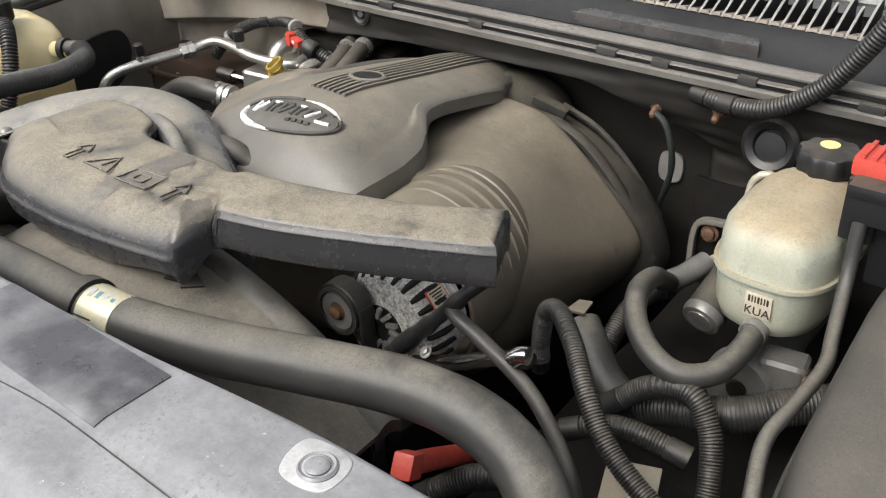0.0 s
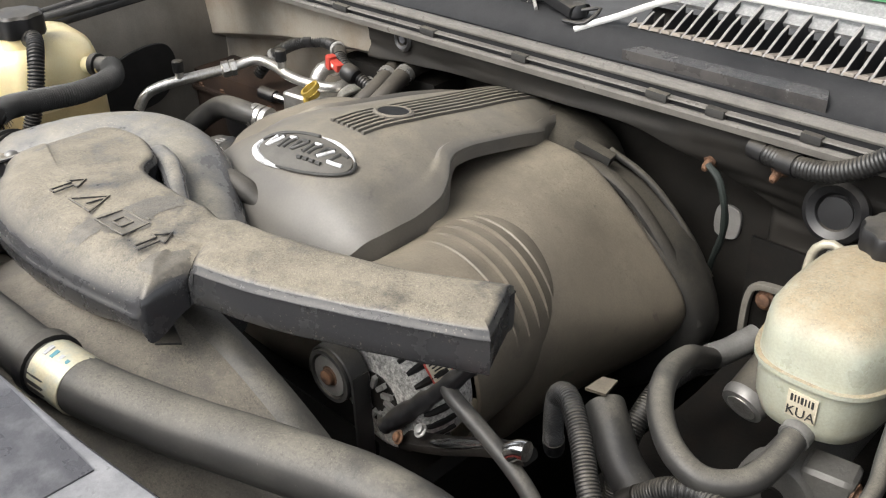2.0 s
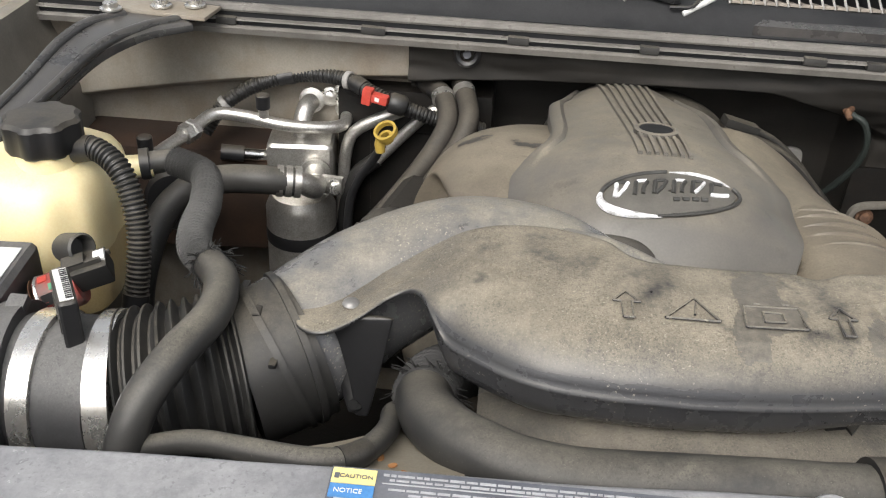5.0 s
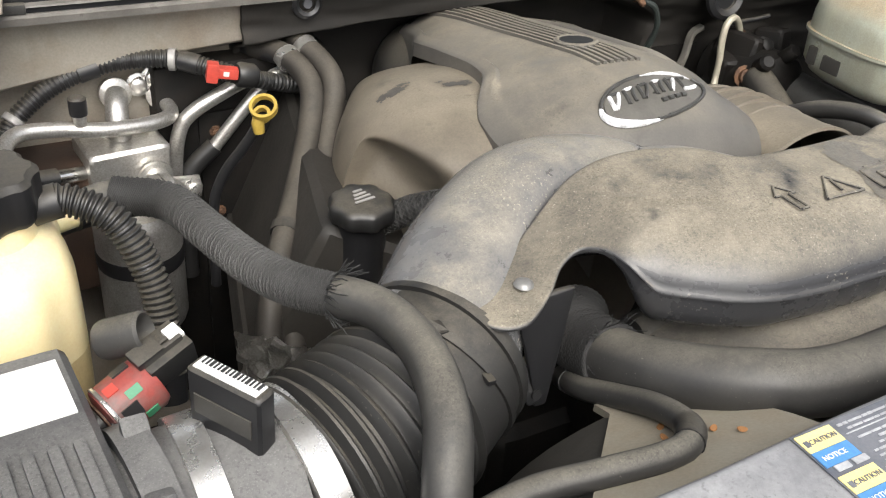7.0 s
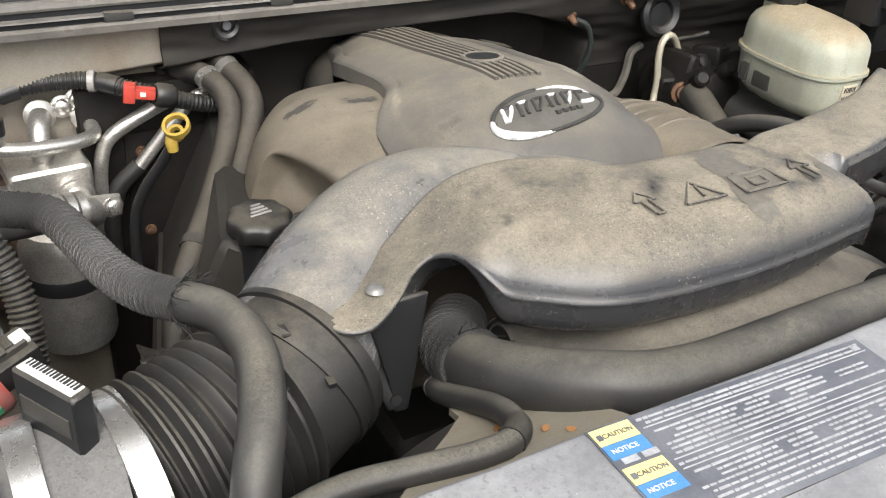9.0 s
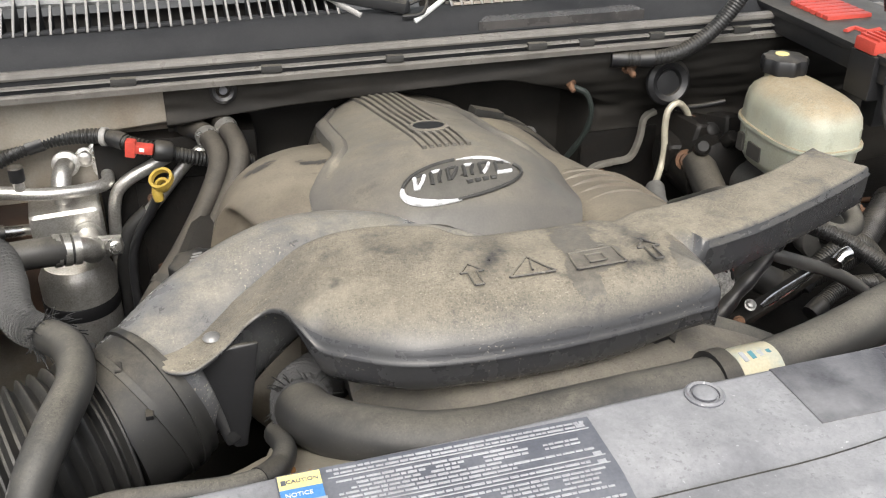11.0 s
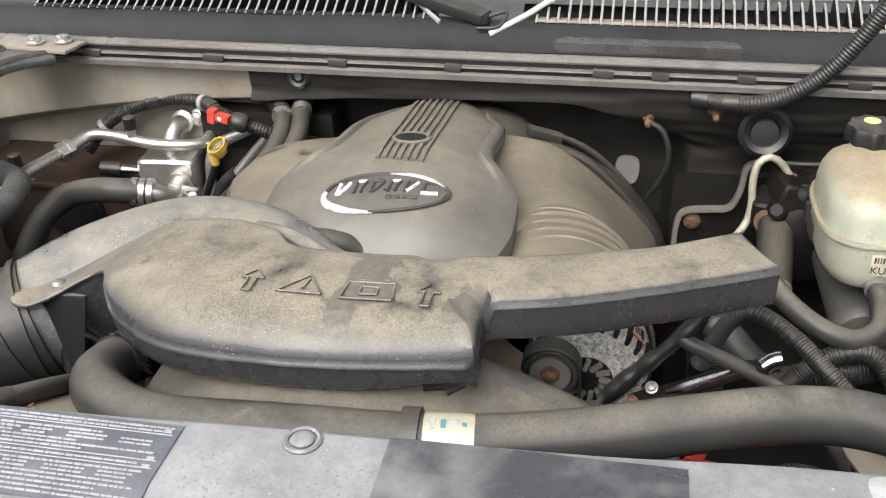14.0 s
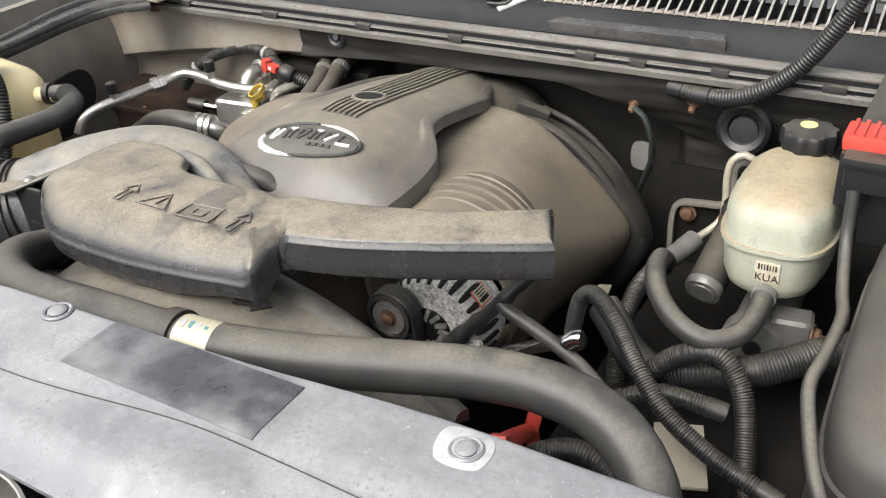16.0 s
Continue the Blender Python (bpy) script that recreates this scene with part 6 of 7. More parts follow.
for k in range(15):
    s = 0.0034 * (k - 7)
    part("print_bar", box((0.0055, 0.0011 if k % 3 else 0.0019, 0.0006), (-0.4865 - 0.515 * s * 0.85, 0.2315 + 0.857 * s * 0.85, 1.0912), (0, 0, 31), 0), M_INK, mod)
part("front_label", box((0.0012, 0.042, 0.014), (-0.4952, 0.2265, 1.066), (0, 0, 31), 0.0003), M_CASE, mod, "grey moulded panel with faded print")
part("clamp", tube([(-0.500, 0.2258, 0.986), (-0.509, 0.2257, 0.9855), (-0.518, 0.2255, 0.985)], 0.0685, 40, 0.003), M_STEEL, maf, "dull steel band clamp")

filt = thing("air_filter_box", "black plastic air filter box with ribs and a white label", "air filter box", (-0.66, 0.2, 0.9))
part("lid", box((0.22, 0.30, 0.09), (-0.662, 0.182, 1.013), (0, 0, 4), 0.012, 3), M_LID, filt)
part("label", box((0.09, 0.052, 0.001), (-0.613, 0.293, 1.0586), (0, 0, 4), 0.0003), M_WHITE, filt, "blank white label")
for i in range(9):
    part("rib", box((0.007, 0.14, 0.007), (-0.566 - 0.0135 * i, 0.175, 1.059), (0, 0, 4), 0.002), M_LID, filt)

purge = thing("purge_valve", "red banded purge valve with a grey connector", "valve", (-0.53, 0.30, 1.0))
part("body", turned([(0.012, 0), (0.018, 0.002), (0.019, 0.006), (0.019, 0.034), (0.017, 0.038)], (-0.550, 0.300, 1.022), (0.8, 0.25, 0.3), 26), M_REDWORN, purge, "worn red and black body")
PW = Vector((0.8, 0.25, 0.3)).normalized()
PA = Vector((-0.550, 0.300, 1.022))
part("end_disc", turned([(0.0185, 0), (0.0185, 0.001), (0.013, 0.0015)], PA - PW * 0.0008, -PW, 26), M_RUST, purge, "rusty end plate")
part("band", turned([(0.0193, 0), (0.0199, 0.0006), (0.0199, 0.0022), (0.0193, 0.003)], PA + PW * 0.003, PW, 26), M_STEEL, purge)
PS = PW.cross(Vector((0, 0, 1))).normalized()
PU = PS.cross(PW)
for ang, along, size, stuff_mat in ((20, 0.014, (0.012, 0.010), M_BLACK), (50, 0.022, (0.010, 0.006), M_GREENMARK), (80, 0.012, (0.008, 0.007), M_RED), (110, 0.024, (0.012, 0.008), M_BLACK), (-10, 0.024, (0.009, 0.006), M_GREENMARK), (5, 0.010, (0.006, 0.006), M_RED)):
    out = PS * math.cos(radians(ang)) + PU * math.sin(radians(ang))
    b = box((size[0], size[1], 0.0012), (0, 0, 0), bevel=0)
    b.transform(Matrix.Translation(PA + PW * along + out * 0.0192) @ Matrix((PW, out.cross(PW), out)).transposed().to_4x4())
    part("print_patch", b, stuff_mat, purge)
part("spigot", tube([(-0.548, 0.30, 1.022), (-0.575, 0.292, 1.012)], 0.011, 14), M_BLACK, purge)
part("connector", box((0.034, 0.026, 0.022), (-0.507, 0.316, 1.046), (10, -15, 20), 0.003), M_LOOM, purge, "grey connector plug")
for k in range(3):
    part("connector_rib", box((0.030, 0.003, 0.005), (-0.509 + 0.001 * k, 0.307 + 0.008 * k, 1.0575 - 0.001 * k), (10, -15, 20), 0.0008), M_CASE, purge)
part("latch", box((0.020, 0.014, 0.006), (-0.519, 0.309, 1.057), (10, -15, 20), 0.0015), M_BLACK, purge)
part("lock_tab", box((0.010, 0.012, 0.005), (-0.499, 0.318, 1.060), (10, -15, 20), 0.001), M_WHITE, purge)
part("boot", turned([(0.012, 0), (0.0135, 0.004), (0.0135, 0.030), (0.0115, 0.032), (0.010, 0.026), (0.009, 0.016)], (-0.540, 0.338, 1.052), (0.75, -0.45, 0.35), 20), M_HOSE, purge, "grey rubber boot")

cool = thing("coolant_tank", "yellowed plastic coolant tank with brown coolant", "coolant tank", (-0.58, 0.45, 0.9))


def lobed(bm):
    """Upright moulded lobes round the tank's wall, and a soft step below its shoulder."""
    for v in bm.verts:
        dx, dy = v.co.x + 0.622, v.co.y - 0.452
        a = math.atan2(dy, dx)
        k = 1 - 0.055 * abs(math.sin(3.5 * (a + 0.35))) ** 6 * smooth(1.092, 1.07, v.co.z)
        v.co.x, v.co.y = -0.622 + dx * k, 0.452 + dy * k
        v.co.z += 0.004 * math.cos(3 * a) * smooth(1.07, 1.09, v.co.z)
    return bm


part("body", lobed(shell(-0.622, 0.452, [(0.93, 0.075, 0.075, 0), (0.94, 0.083, 0.083, 0), (0.97, 0.0838, 0.0838, 0), (1.00, 0.084, 0.084, 0)], 3.6, 112)), M_COOLANT, cool, "brown coolant seen through the wall")
part("upper_wall", lobed(shell(-0.622, 0.452, [(1.00, 0.0842, 0.0842, 0), (1.03, 0.0838, 0.0838, 0), (1.055, 0.083, 0.083, 0), (1.07, 0.080, 0.080, 0), (1.082, 0.074, 0.074, 0), (1.091, 0.062, 0.062, 0), (1.097, 0.042, 0.042, 0), (1.099, 0.01, 0.01, 0)], 3.6, 112)), M_TANK, cool)
part("neck", turned([(0.03, 0), (0.03, 0.03)], (-0.588, 0.43, 1.085), (0, 0, 1), 28), M_TANK, cool)
part("cap", turned([(0.033, 0), (0.035, 0.004), (0.035, 0.028), (0.031, 0.032), (0.004, 0.033)], (-0.588, 0.43, 1.105), (0, 0, 1), 48, 8, 0.05), M_BLACK, cool, "black lobed cap")
part("port", turned([(0.012, 0), (0.012, 0.03)], (-0.545, 0.495, 1.053), (0.9, 0.3, 0), 16), M_TANK, cool)
conduit("overflow_loom", [(-0.562, 0.43, 1.103), (-0.538, 0.427, 1.107), (-0.510, 0.412, 1.092), (-0.494, 0.395, 1.052), (-0.492, 0.378, 1.01), (-0.496, 0.362, 0.965)], 0.0118, "black corrugated hose hanging from the tank cap", "hose", "", 0.0047, 0.0022, wraps=(0.0, 0.93))

sleeved = thing("sleeved_hose", "black rubber coolant hose in a frayed braided sleeve", "hose", (-0.45, 0.45, 1.05))
AP = [(-0.528, 0.50, 1.055), (-0.495, 0.510, 1.057), (-0.457, 0.488, 1.055), (-0.440, 0.435, 1.054), (-0.430, 0.375, 1.062), (-0.416, 0.328, 1.070), (-0.394, 0.300, 1.073), (-0.376, 0.272, 1.076), (-0.370, 0.225, 1.078), (-0.383, 0.168, 1.078), (-0.40, 0.132, 1.055), (-0.412, 0.105, 1.0), (-0.418, 0.08, 0.93)]
part("hose_body", tube([(*p, 0.0122 if i < 6 else 0.0145) for i, p in enumerate(AP)], 0.0145, 18), M_HOSE, sleeved)
part("sleeve", tube(AP[1:7], 0.0146, 22, 0.0025, rough=0.0004), M_SLEEVE, sleeved, "grey-black braided sleeve")
tagged(part("braid", braid(AP[1:7], 0.0150, 24, 15.0), M_BRAID, sleeved), kind="stuff")
tagged(part("frayed_end", frays((-0.3945, 0.3005, 1.073), (0.6, -0.75, 0.1), 0.0150, 70, 8), M_SLEEVE, sleeved), kind="stuff")
part("spring_clamp", tube([AP[0], (-0.519, 0.503, 1.0556)], 0.0165, 18, 0.003), M_BLACK, sleeved)

ac_hose = thing("refrigerant_hose", "thick black rubber refrigerant hose with a ringed crimp", "hose", (-0.5, 0.7, 0.9))
part("hose_body", tube([(-0.415, 0.705, 0.936), (-0.46, 0.692, 0.943), (-0.51, 0.698, 0.935), (-0.552, 0.70, 0.918), (-0.585, 0.672, 0.885), (-0.60, 0.62, 0.82), (-0.60, 0.58, 0.72)], 0.0185, 20), M_HOSE, ac_hose)
for k in range(3):
    p = (-0.408 - 0.011 * k, 0.708 - 0.003 * k, 0.935 + 0.0015 * k)
    part("crimp_ring", tube([p, (p[0] - 0.008, p[1] - 0.002, p[2] + 0.001)], 0.0205, 20, 0.002), M_ALU, ac_hose, "aluminium crimp ring")

acc = thing("accumulator_drier", "aluminium air conditioning accumulator with a block head", "accumulator", (-0.43, 0.80, 0.75))
part("can", turned([(0.03, 0), (0.046, 0.006), (0.049, 0.015), (0.049, 0.14), (0.044, 0.152), (0.040, 0.16)], (-0.428, 0.790, 0.715), (0, 0, 1), 36), M_ALU, acc)
part("band", turned([(0.0492, 0), (0.050, 0.002), (0.050, 0.018), (0.0492, 0.02)], (-0.428, 0.790, 0.805), (0, 0, 1), 36), M_BLACK, acc)
part("head", box((0.090, 0.075, 0.080), (-0.430, 0.822, 0.908), (0, 0, 5), 0.010, 3), M_ALU, acc)
part("fitting", turned([(0.019, 0), (0.021, 0.003), (0.021, 0.007), (0.015, 0.008), (0.015, 0.035), (0.017, 0.037)], (-0.405, 0.786, 0.912), (0.15, -1, -0.05), 22), M_ALU, acc)
part("elbow", tube([(-0.398, 0.752, 0.911), (-0.396, 0.728, 0.916), (-0.402, 0.712, 0.930), (-0.412, 0.707, 0.935)], 0.0145, 18), M_ALU, acc)
bolt("elbow_bolt", (-0.372, 0.752, 0.908), (0.3, -1, 0), 0.0085, acc)
part("clamp_plate", box((0.050, 0.012, 0.024), (-0.386, 0.757, 0.909), (0, 0, -8), 0.004), M_ALU, acc)
part("pressure_switch", tube([(-0.473, 0.808, 0.918), (-0.484, 0.80, 0.922), (-0.505, 0.792, 0.926)], 0.0085, 14), M_CHROME, acc)
part("switch_plug", tube([(-0.505, 0.792, 0.926), (-0.535, 0.785, 0.93)], 0.011, 14), M_BLACK, acc)

pipe = thing("refrigerant_pipe", "bare aluminium refrigerant pipe with black valve caps", "pipe", (-0.5, 0.75, 0.97))
part("tube", tube([(-0.62, 0.60, 0.93), (-0.615, 0.62, 0.955), (-0.595, 0.66, 0.968), (-0.562, 0.745, 0.976), (-0.54, 0.785, 0.985), (-0.50, 0.793, 0.982), (-0.45, 0.79, 0.975), (-0.40, 0.80, 0.97), (-0.372, 0.82, 0.968), (-0.372, 0.85, 0.972)], 0.0085, 14), M_ALU, pipe)
part("joint", turned([(0.011, -0.012), (0.014, -0.01), (0.014, 0.0), (0.012, 0.002), (0.014, 0.004), (0.014, 0.012)], (-0.562, 0.745, 0.976), (0.5, 1, 0.1), 6), M_ALU, pipe)
part("riser", tube([(-0.43, 0.82, 0.94), (-0.43, 0.826, 0.965), (-0.427, 0.838, 0.98), (-0.423, 0.855, 0.983)], 0.0125, 16), M_ALU, pipe)
for x, y, z in ((-0.591, 0.668, 0.972), (-0.474, 0.79, 0.985)):
    part("valve_stem", turned([(0.007, 0), (0.007, 0.012)], (x, y, z), (0, 0, 1), 12), M_ALU, pipe)
    part("valve_cap", turned([(0.009, 0), (0.0095, 0.002), (0.0095, 0.018), (0.007, 0.020)], (x, y, z + 0.012), (0, 0, 1), 16), M_BLACK, pipe)
part("pad", pillow([(-0.055, -0.03), (0.0, -0.042), (0.055, -0.03), (0.06, 0.02), (0.0, 0.035), (-0.06, 0.02)], [(0, 0), (0, 0.006), (0.004, 0.008)], 0.006), M_BROWNBOX, pipe, "dark brown gasket plate").matrix_world = Matrix.Translation((-0.40, 0.872, 0.985)) @ pose(0, 0, 0, 90, 0, 0)
for a, b in (((-0.423, 0.866, 0.982), (-0.397, 0.862, 0.990)), ((-0.372, 0.866, 0.974), (-0.380, 0.862, 0.996))):
    part("flange", turned([(0.018, 0), (0.018, 0.008), (0.012, 0.010)], a, (0, -1, 0.2), 20), M_ALU, pipe)
    bolt("flange_bolt", b, (0, -1, 0.2), 0.009, pipe)

blower = thing("heater_case", "dark brown rusty blower case by the firewall", "blower case", (-0.60, 0.86, 0.80))
part("body", box((0.30, 0.14, 0.16), (-0.60, 0.86, 0.848), (0, 0, 4), 0.015), M_BROWNBOX, blower)
part("flange", box((0.31, 0.15, 0.008), (-0.60, 0.858, 0.893), (0, 0, 4), 0.002), M_BROWNBOX, blower)
part("motor_cap", turned([(0.05, 0), (0.05, 0.012), (0.044, 0.018), (0.02, 0.02)], (-0.60, 0.795, 0.848), (0.07, -1, 0), 32), M_BLACK, blower)
for x in (-0.72, -0.66, -0.53, -0.48):
    bolt("screw", (x, 0.795 + 0.07 * (x + 0.6), 0.897), (0, -0.3, 1), 0.007, blower, M_RUST)
dip = thing("dipstick", "yellow ring dipstick handle on a dark tube", "dipstick", (-0.30, 0.72, 0.95))
for rise, r in ((0.0, 0.0150), (-0.011, 0.0095)):
    part("ring", turned([(r, -0.0035), (r, 0.0035), (r - 0.0035, 0.0035), (r - 0.0035, -0.0035), (r, -0.0035)], (-0.300, 0.713 - 0.5 * rise, 1.013 + rise), (-0.30, -0.45, 0.84), 28, caps=False), M_YELLOW, dip)
part("neck", turned([(0.006, 0), (0.007, 0.012), (0.005, 0.018)], (-0.306, 0.712, 0.985), (-0.1, 0, 1), 14), M_YELLOW, dip)
part("stem", tube([(-0.305, 0.715, 0.992), (-0.318, 0.725, 0.965), (-0.340, 0.738, 0.925), (-0.352, 0.742, 0.88), (-0.355, 0.74, 0.78)], 0.006, 10), M_BLACK, dip)
red = thing("loom_connector", "red plastic connector lock on a black loom", "connector", (-0.191, 0.856, 1.052))
part("lock", box((0.034, 0.013, 0.012), (-0.322, 0.781, 1.028), (0, 8, -12), 0.003), M_RED, red)
part("lock_wing", box((0.013, 0.014, 0.022), (-0.333, 0.782, 1.029), (0, 8, -12), 0.003), M_RED, red)
for k in range(2):
    part("print_bar", box((0.006, 0.0006, 0.005), (-0.320 + 0.009 * k, 0.7735, 1.028), (0, 8, -12), 0), M_WHITE, red)
part("housing", turned([(0.011, 0), (0.014, 0.004), (0.014, 0.02), (0.011, 0.024)], (-0.306, 0.785, 1.022), (1, 0.1, -0.3), 18), M_LOOM, red)
conduit("bulkhead_loom", [(-0.56, 0.80, 0.95), (-0.535, 0.82, 0.985), (-0.49, 0.835, 1.012), (-0.43, 0.84, 1.028), (-0.37, 0.825, 1.032), (-0.33, 0.80, 1.026), (-0.29, 0.795, 1.012), (-0.24, 0.80, 0.995), (-0.18, 0.81, 0.98)], 0.0105, "black corrugated loom along the firewall", "wire loom", "", 0.005, 0.0016, wraps=(0.3, 0.55))
for x, y, z, w in ((-0.365, 0.823, 1.0315, (1, -0.4, 0)), (-0.535, 0.82, 0.985, (0.6, 0.3, 0.5))):
    solo("cable_tie", turned([(0.0115, -0.004), (0.0125, -0.003), (0.0125, 0.003), (0.0115, 0.004)], (x, y, z), w, 18), M_LIP, "pale grey cable tie round the loom", "cable tie", "cable ties")
for pts in ([(-0.262, 0.855, 1.022), (-0.238, 0.815, 1.024), (-0.227, 0.765, 1.008), (-0.244, 0.722, 0.980), (-0.285, 0.655, 0.942), (-0.335, 0.58, 0.905), (-0.36, 0.54, 0.85), (-0.37, 0.51, 0.74)],
            [(-0.225, 0.885, 1.028), (-0.211, 0.825, 1.029), (-0.200, 0.768, 1.012), (-0.216, 0.728, 0.982), (-0.262, 0.655, 0.938), (-0.315, 0.59, 0.895), (-0.335, 0.54, 0.84), (-0.345, 0.50, 0.74)]):
    t = thing("heater_hose", "grey rubber heater hose with a spring clamp", "hose", pts[0], "heater hoses")
    part("hose_body", tube(pts, 0.0135, 16), M_OLDHOSE, t)
    q = tuple(np.array(pts[1]) * 0.8 + np.array(pts[2]) * 0.2)
    part("clamp", tube([pts[1], q], 0.0152, 16, 0.003), M_STEEL, t)
    part("pipe_stub", tube([tuple(2 * np.array(pts[0]) - np.array(pts[1])), pts[0], pts[1]], 0.0125, 14), M_RUST if pts[0][1] > 0.88 else M_BLACK, t)
    q = tuple(np.array(pts[4]) * 0.5 + np.array(pts[5]) * 0.5)
    q2 = tuple(np.array(pts[4]) * 0.38 + np.array(pts[5]) * 0.62)
    part("retaining_clip", tube([q, q2], 0.0165, 12, 0.004), M_BLACK, t)
metal_pipes = thing("heater_pipes", "bare bent steel pipes behind the dipstick", "pipe", (-0.3, 0.82, 0.9))
part("pipe", tube([(-0.285, 0.815, 1.0), (-0.305, 0.82, 0.989), (-0.350, 0.82, 0.965), (-0.366, 0.82, 0.94), (-0.373, 0.82, 0.884), (-0.375, 0.81, 0.80)], 0.0085, 14), M_ALU, metal_pipes)
part("pipe", tube([(-0.235, 0.825, 1.0), (-0.261, 0.82, 0.99), (-0.332, 0.82, 0.911)], 0.008, 14), M_ALU, metal_pipes)
part("hose_end", tube([(-0.325, 0.82, 0.92), (-0.355, 0.82, 0.89), (-0.368, 0.81, 0.84), (-0.37, 0.80, 0.76)], 0.011, 14), M_LOOM, metal_pipes)
oil = thing("oil_filler", "black oil filler cap on its neck", "oil cap", (-0.272, 0.524, 0.93))
part("neck", turned([(0.024, 0), (0.024, 0.09)], (-0.268, 0.53, 0.89), (0, 0, 1), 28), M_BLACK, oil)
part("cap", turned([(0.029, 0), (0.031, 0.003), (0.031, 0.014), (0.028, 0.018), (0.022, 0.020), (0.003, 0.0205)], (-0.27, 0.527, 0.978), (0, -0.05, 1), 48, 8, 0.045), M_LOOM, oil, "black cap with a dusty raised symbol")
for k in range(4):
    part("raised_bar", box((0.022 - 0.004 * k, 0.0028, 0.0012), (-0.27, 0.520 + 0.006 * k, 0.9995), (0, 0, 12), 0.0004), M_LIP, oil)
conduit("small_hose", [(-0.215, 0.265, 0.968), (-0.228, 0.230, 0.990), (-0.226, 0.195, 1.010), (-0.227, 0.155, 1.034), (-0.235, 0.122, 1.050), (-0.250, 0.105, 1.056), (-0.275, 0.101, 1.058), (-0.315, 0.108, 1.055), (-0.36, 0.120, 1.045), (-0.42, 0.125, 1.02)], 0.0090, "thin black rubber hose curling behind the radiator cover", "hose", material=M_HOSE, wraps=(0.0, 0.45))
for x, y, s in ((-0.215, 0.118, 0.5), (-0.245, 0.128, 1.9), (-0.205, 0.105, 3.0), (-0.235, 0.142, 4.2), (-0.225, 0.130, 5.0)):
    bm = pillow([(0.0036 * math.cos(a + s) * (1 + 0.4 * math.sin(3 * a)), 0.0024 * math.sin(a + s)) for a in np.linspace(0, 2 * math.pi, 7)[:-1]], [(0, 0), (0.0004, 0.0008)], 0.0015, lift=lambda px, py: 50 * px * px)
    leaf = solo("dry_leaf", bm, M_LEAF, "small dry brown leaf scrap on the ledge", "leaf", "leaf scraps")
    leaf.matrix_world = Matrix.Translation((x, y, 1.027 - 0.52 * (y - 0.146) + 0.0012)) @ pose(0, 0, 0, 0, 0, 50 * s)
# near-black and widened, so the gap behind the hoses looks shaded
plenum = thing("heater_plenum", "near-black heater plenum on the firewall, widened to darken the gap", "plenum", (-0.262, 0.90, 0.6))
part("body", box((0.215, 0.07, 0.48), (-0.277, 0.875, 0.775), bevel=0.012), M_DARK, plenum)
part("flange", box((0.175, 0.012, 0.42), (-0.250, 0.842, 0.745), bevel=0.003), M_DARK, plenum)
for x, z in ((-0.318, 0.93), (-0.18, 0.93), (-0.318, 0.82)):
    bolt("screw", (x, 0.836, z), (0, -1, 0), 0.005, plenum, M_RUST)
bh = thing("braided_hose", "grey braided hose between the intake tube and engine cover", "hose", (-0.15, 0.5, 0.98))
BP = [(-0.28, 0.535, 0.95), (-0.22, 0.515, 0.982), (-0.15, 0.495, 0.988), (-0.085, 0.472, 0.985), (-0.02, 0.44, 0.965)]
part("hose_body", tube(BP, 0.0135, 18, ribs=0.007, depth=0.0025), M_SLEEVE, bh)
tagged(part("braid", braid(BP, 0.0138, 14, 10.0), M_BRAID, bh), kind="stuff")
valves = thing("valve_cover", "dark grimy valve cover beside the intake", "valve cover", (-0.27, 0.68, 0.78))
part("cover", box((0.10, 0.36, 0.22), (-0.262, 0.70, 0.855), (0, 24, -14), 0.02, 3), M_GRIME, valves)
part("ledge", box((0.05, 0.34, 0.02), (-0.325, 0.68, 0.80), (0, 10, -14), 0.006), M_GRIME, valves)
shield = bmesh.new()
grid(lambda u, v: Vector((-0.395 + 0.055 * u + 0.010 * noise.noise(Vector((u * 5, v * 6, 1))), 0.53 - 0.05 * u + 0.012 * noise.noise(Vector((u * 6, v * 5, 4))), 0.80 + 0.075 * v + 0.012 * noise.noise(Vector((u * 7, v * 7, 8))))), span(0, 1, 22), span(0, 1, 22), shield)
bmesh.ops.solidify(shield, geom=shield.faces[:], thickness=0.0015)
solo("heat_shield", shield, M_ALU, "crumpled bare foil heat shield deep in the bay", "heat shield", sharp=20)
brace = thing("wing_brace", "glossy black brace with a grey plate bolted to the cowl corner", "brace", (-0.64, 0.7, 1.1))
part("plate", box((0.135, 0.050, 0.005), (-0.595, 0.790, 1.124), (0, 0, -8), 0.002), M_PAINT, brace, "grey painted end plate")
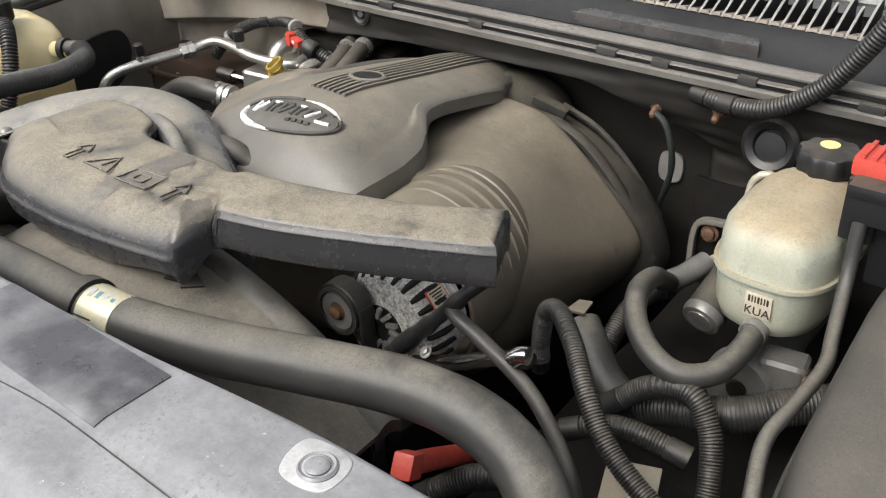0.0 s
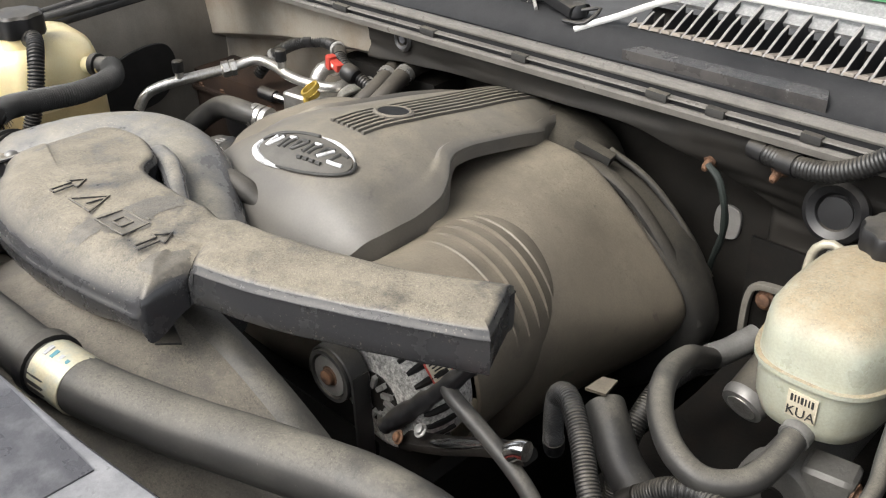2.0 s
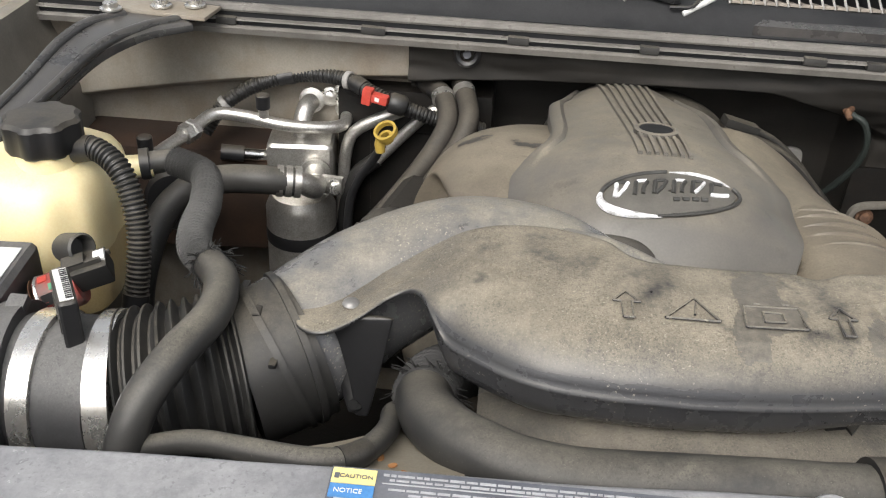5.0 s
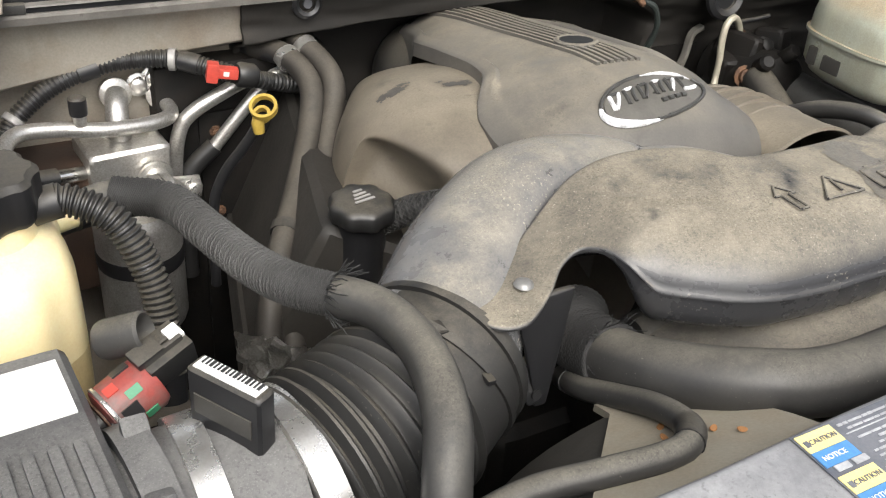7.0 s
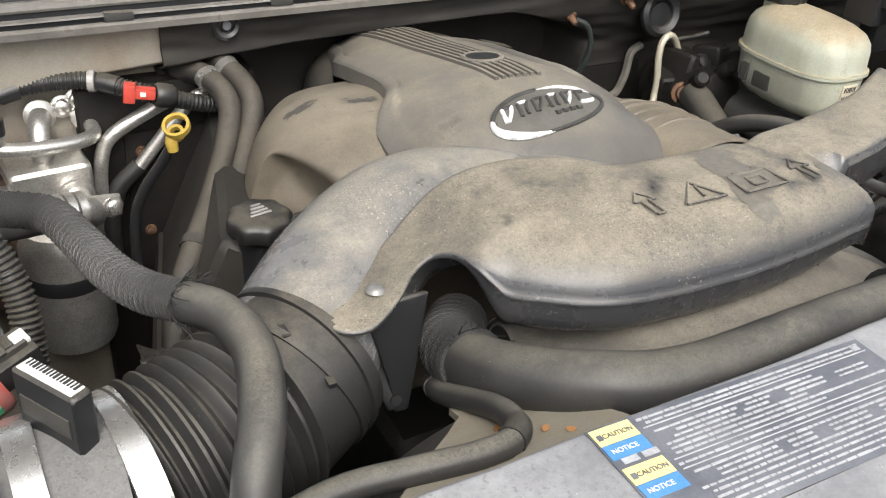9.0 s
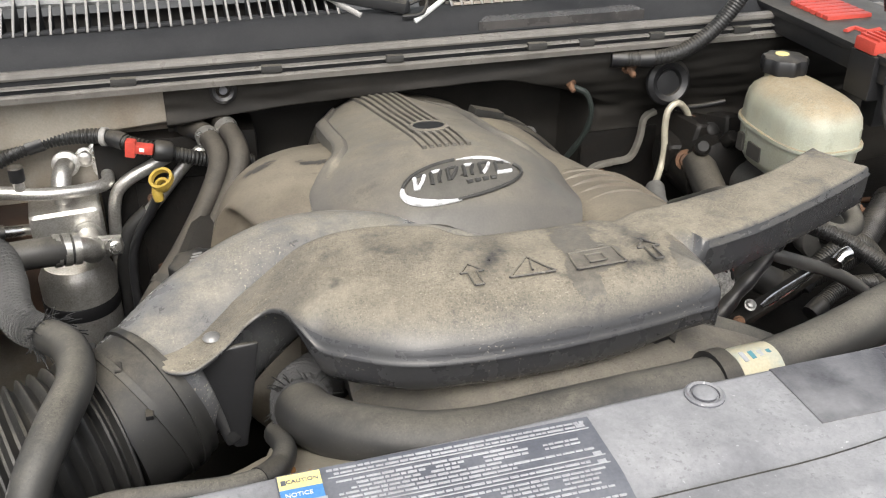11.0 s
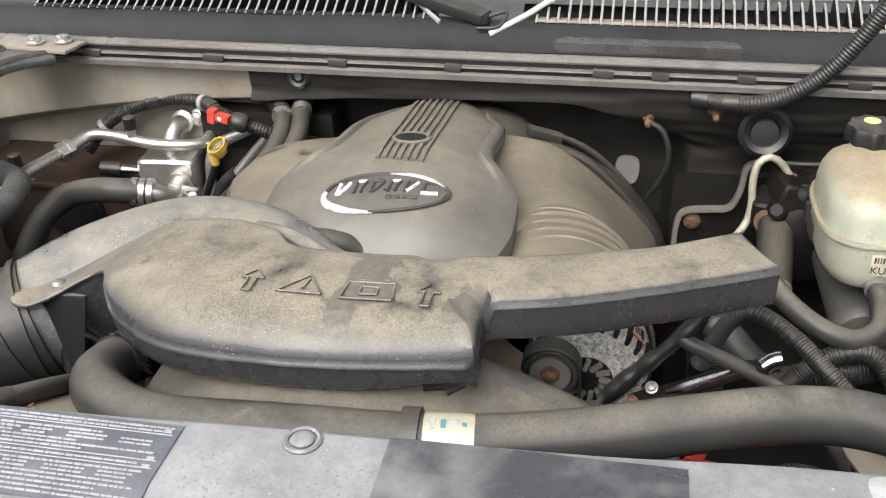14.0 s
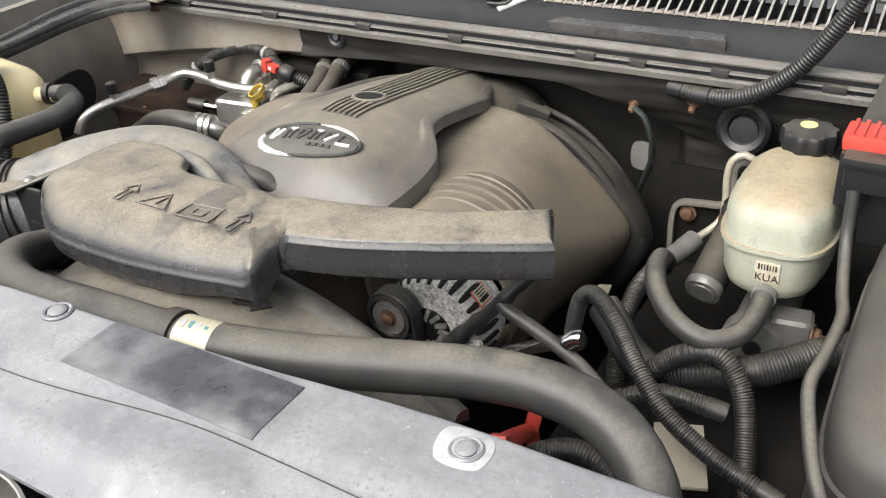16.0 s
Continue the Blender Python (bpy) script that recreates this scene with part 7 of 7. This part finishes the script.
part("beam", sweep([(-0.585, 0.785, 1.114, 0.052, 0.007), (-0.625, 0.735, 1.114, 0.044, 0.008), (-0.65, 0.66, 1.108, 0.030, 0.010), (-0.655, 0.56, 1.099, 0.022, 0.010), (-0.66, 0.44, 1.09, 0.020, 0.010)], 20, 4.0), M_BRACE, brace)
for k in (-1, 1):
    part("rail", sweep([(-0.600 + 0.035 * k, 0.765, 1.120, 0.006, 0.006), (-0.63 + 0.034 * k, 0.725, 1.121, 0.007, 0.007), (-0.65 + 0.024 * k, 0.66, 1.117, 0.007, 0.008), (-0.655 + 0.018 * k, 0.56, 1.108, 0.006, 0.007), (-0.66 + 0.016 * k, 0.44, 1.099, 0.006, 0.006)], 12, 2.0), M_BRACE, brace)
for x, y in ((-0.595, 0.785), (-0.555, 0.795), (-0.65, 0.76)):
    bolt("bolt", (x, y, 1.128), (0, 0, 1), 0.009, brace, M_STEEL)

# hood hinge in the corner, and a black plate painted as the wing's shaded opening
hinge = thing("hood_hinge", "black steel hood hinge with a coil spring", "hinge", (-0.80, 0.86, 1.12))
part("coil_spring", tube([(-0.815 + (0.010 + 0.0035 * a) * math.cos(a), 0.865, 1.185 + (0.010 + 0.0035 * a) * math.sin(a)) for a in np.linspace(0, 6 * math.pi, 50)], 0.0045, 8, 0.006), M_DARK, hinge)
part("arm", sweep([(-0.80, 0.872, 1.10, 0.016, 0.004), (-0.81, 0.874, 1.17, 0.018, 0.004), (-0.825, 0.878, 1.26, 0.014, 0.004)], 10, 4.0, up=(0, 1, 0)), M_DARK, hinge)
part("link", sweep([(-0.795, 0.858, 1.10, 0.010, 0.003), (-0.775, 0.857, 1.15, 0.010, 0.003), (-0.79, 0.860, 1.22, 0.010, 0.003)], 10, 4.0, up=(0, 1, 0)), M_DARK, hinge)
bolt("pivot", (-0.80, 0.855, 1.118), (0, -1, 0), 0.009, hinge, M_STEEL)
solo("wing_opening_shade", pillow([(0.60, 0.885), (0.615, 0.955), (0.66, 0.985), (0.73, 0.985), (0.745, 0.935), (0.70, 0.885)], [(0, 0), (0, 0.004), (0.001, 0.005)], 0.005), M_HOLESHADE, "black plate painted as a shaded opening in the inner wing", "opening", kind="structure").matrix_world = Matrix(((0, 0, 1, -0.7395), (1, 0, 0, 0), (0, 1, 0, 0), (0, 0, 0, 1)))
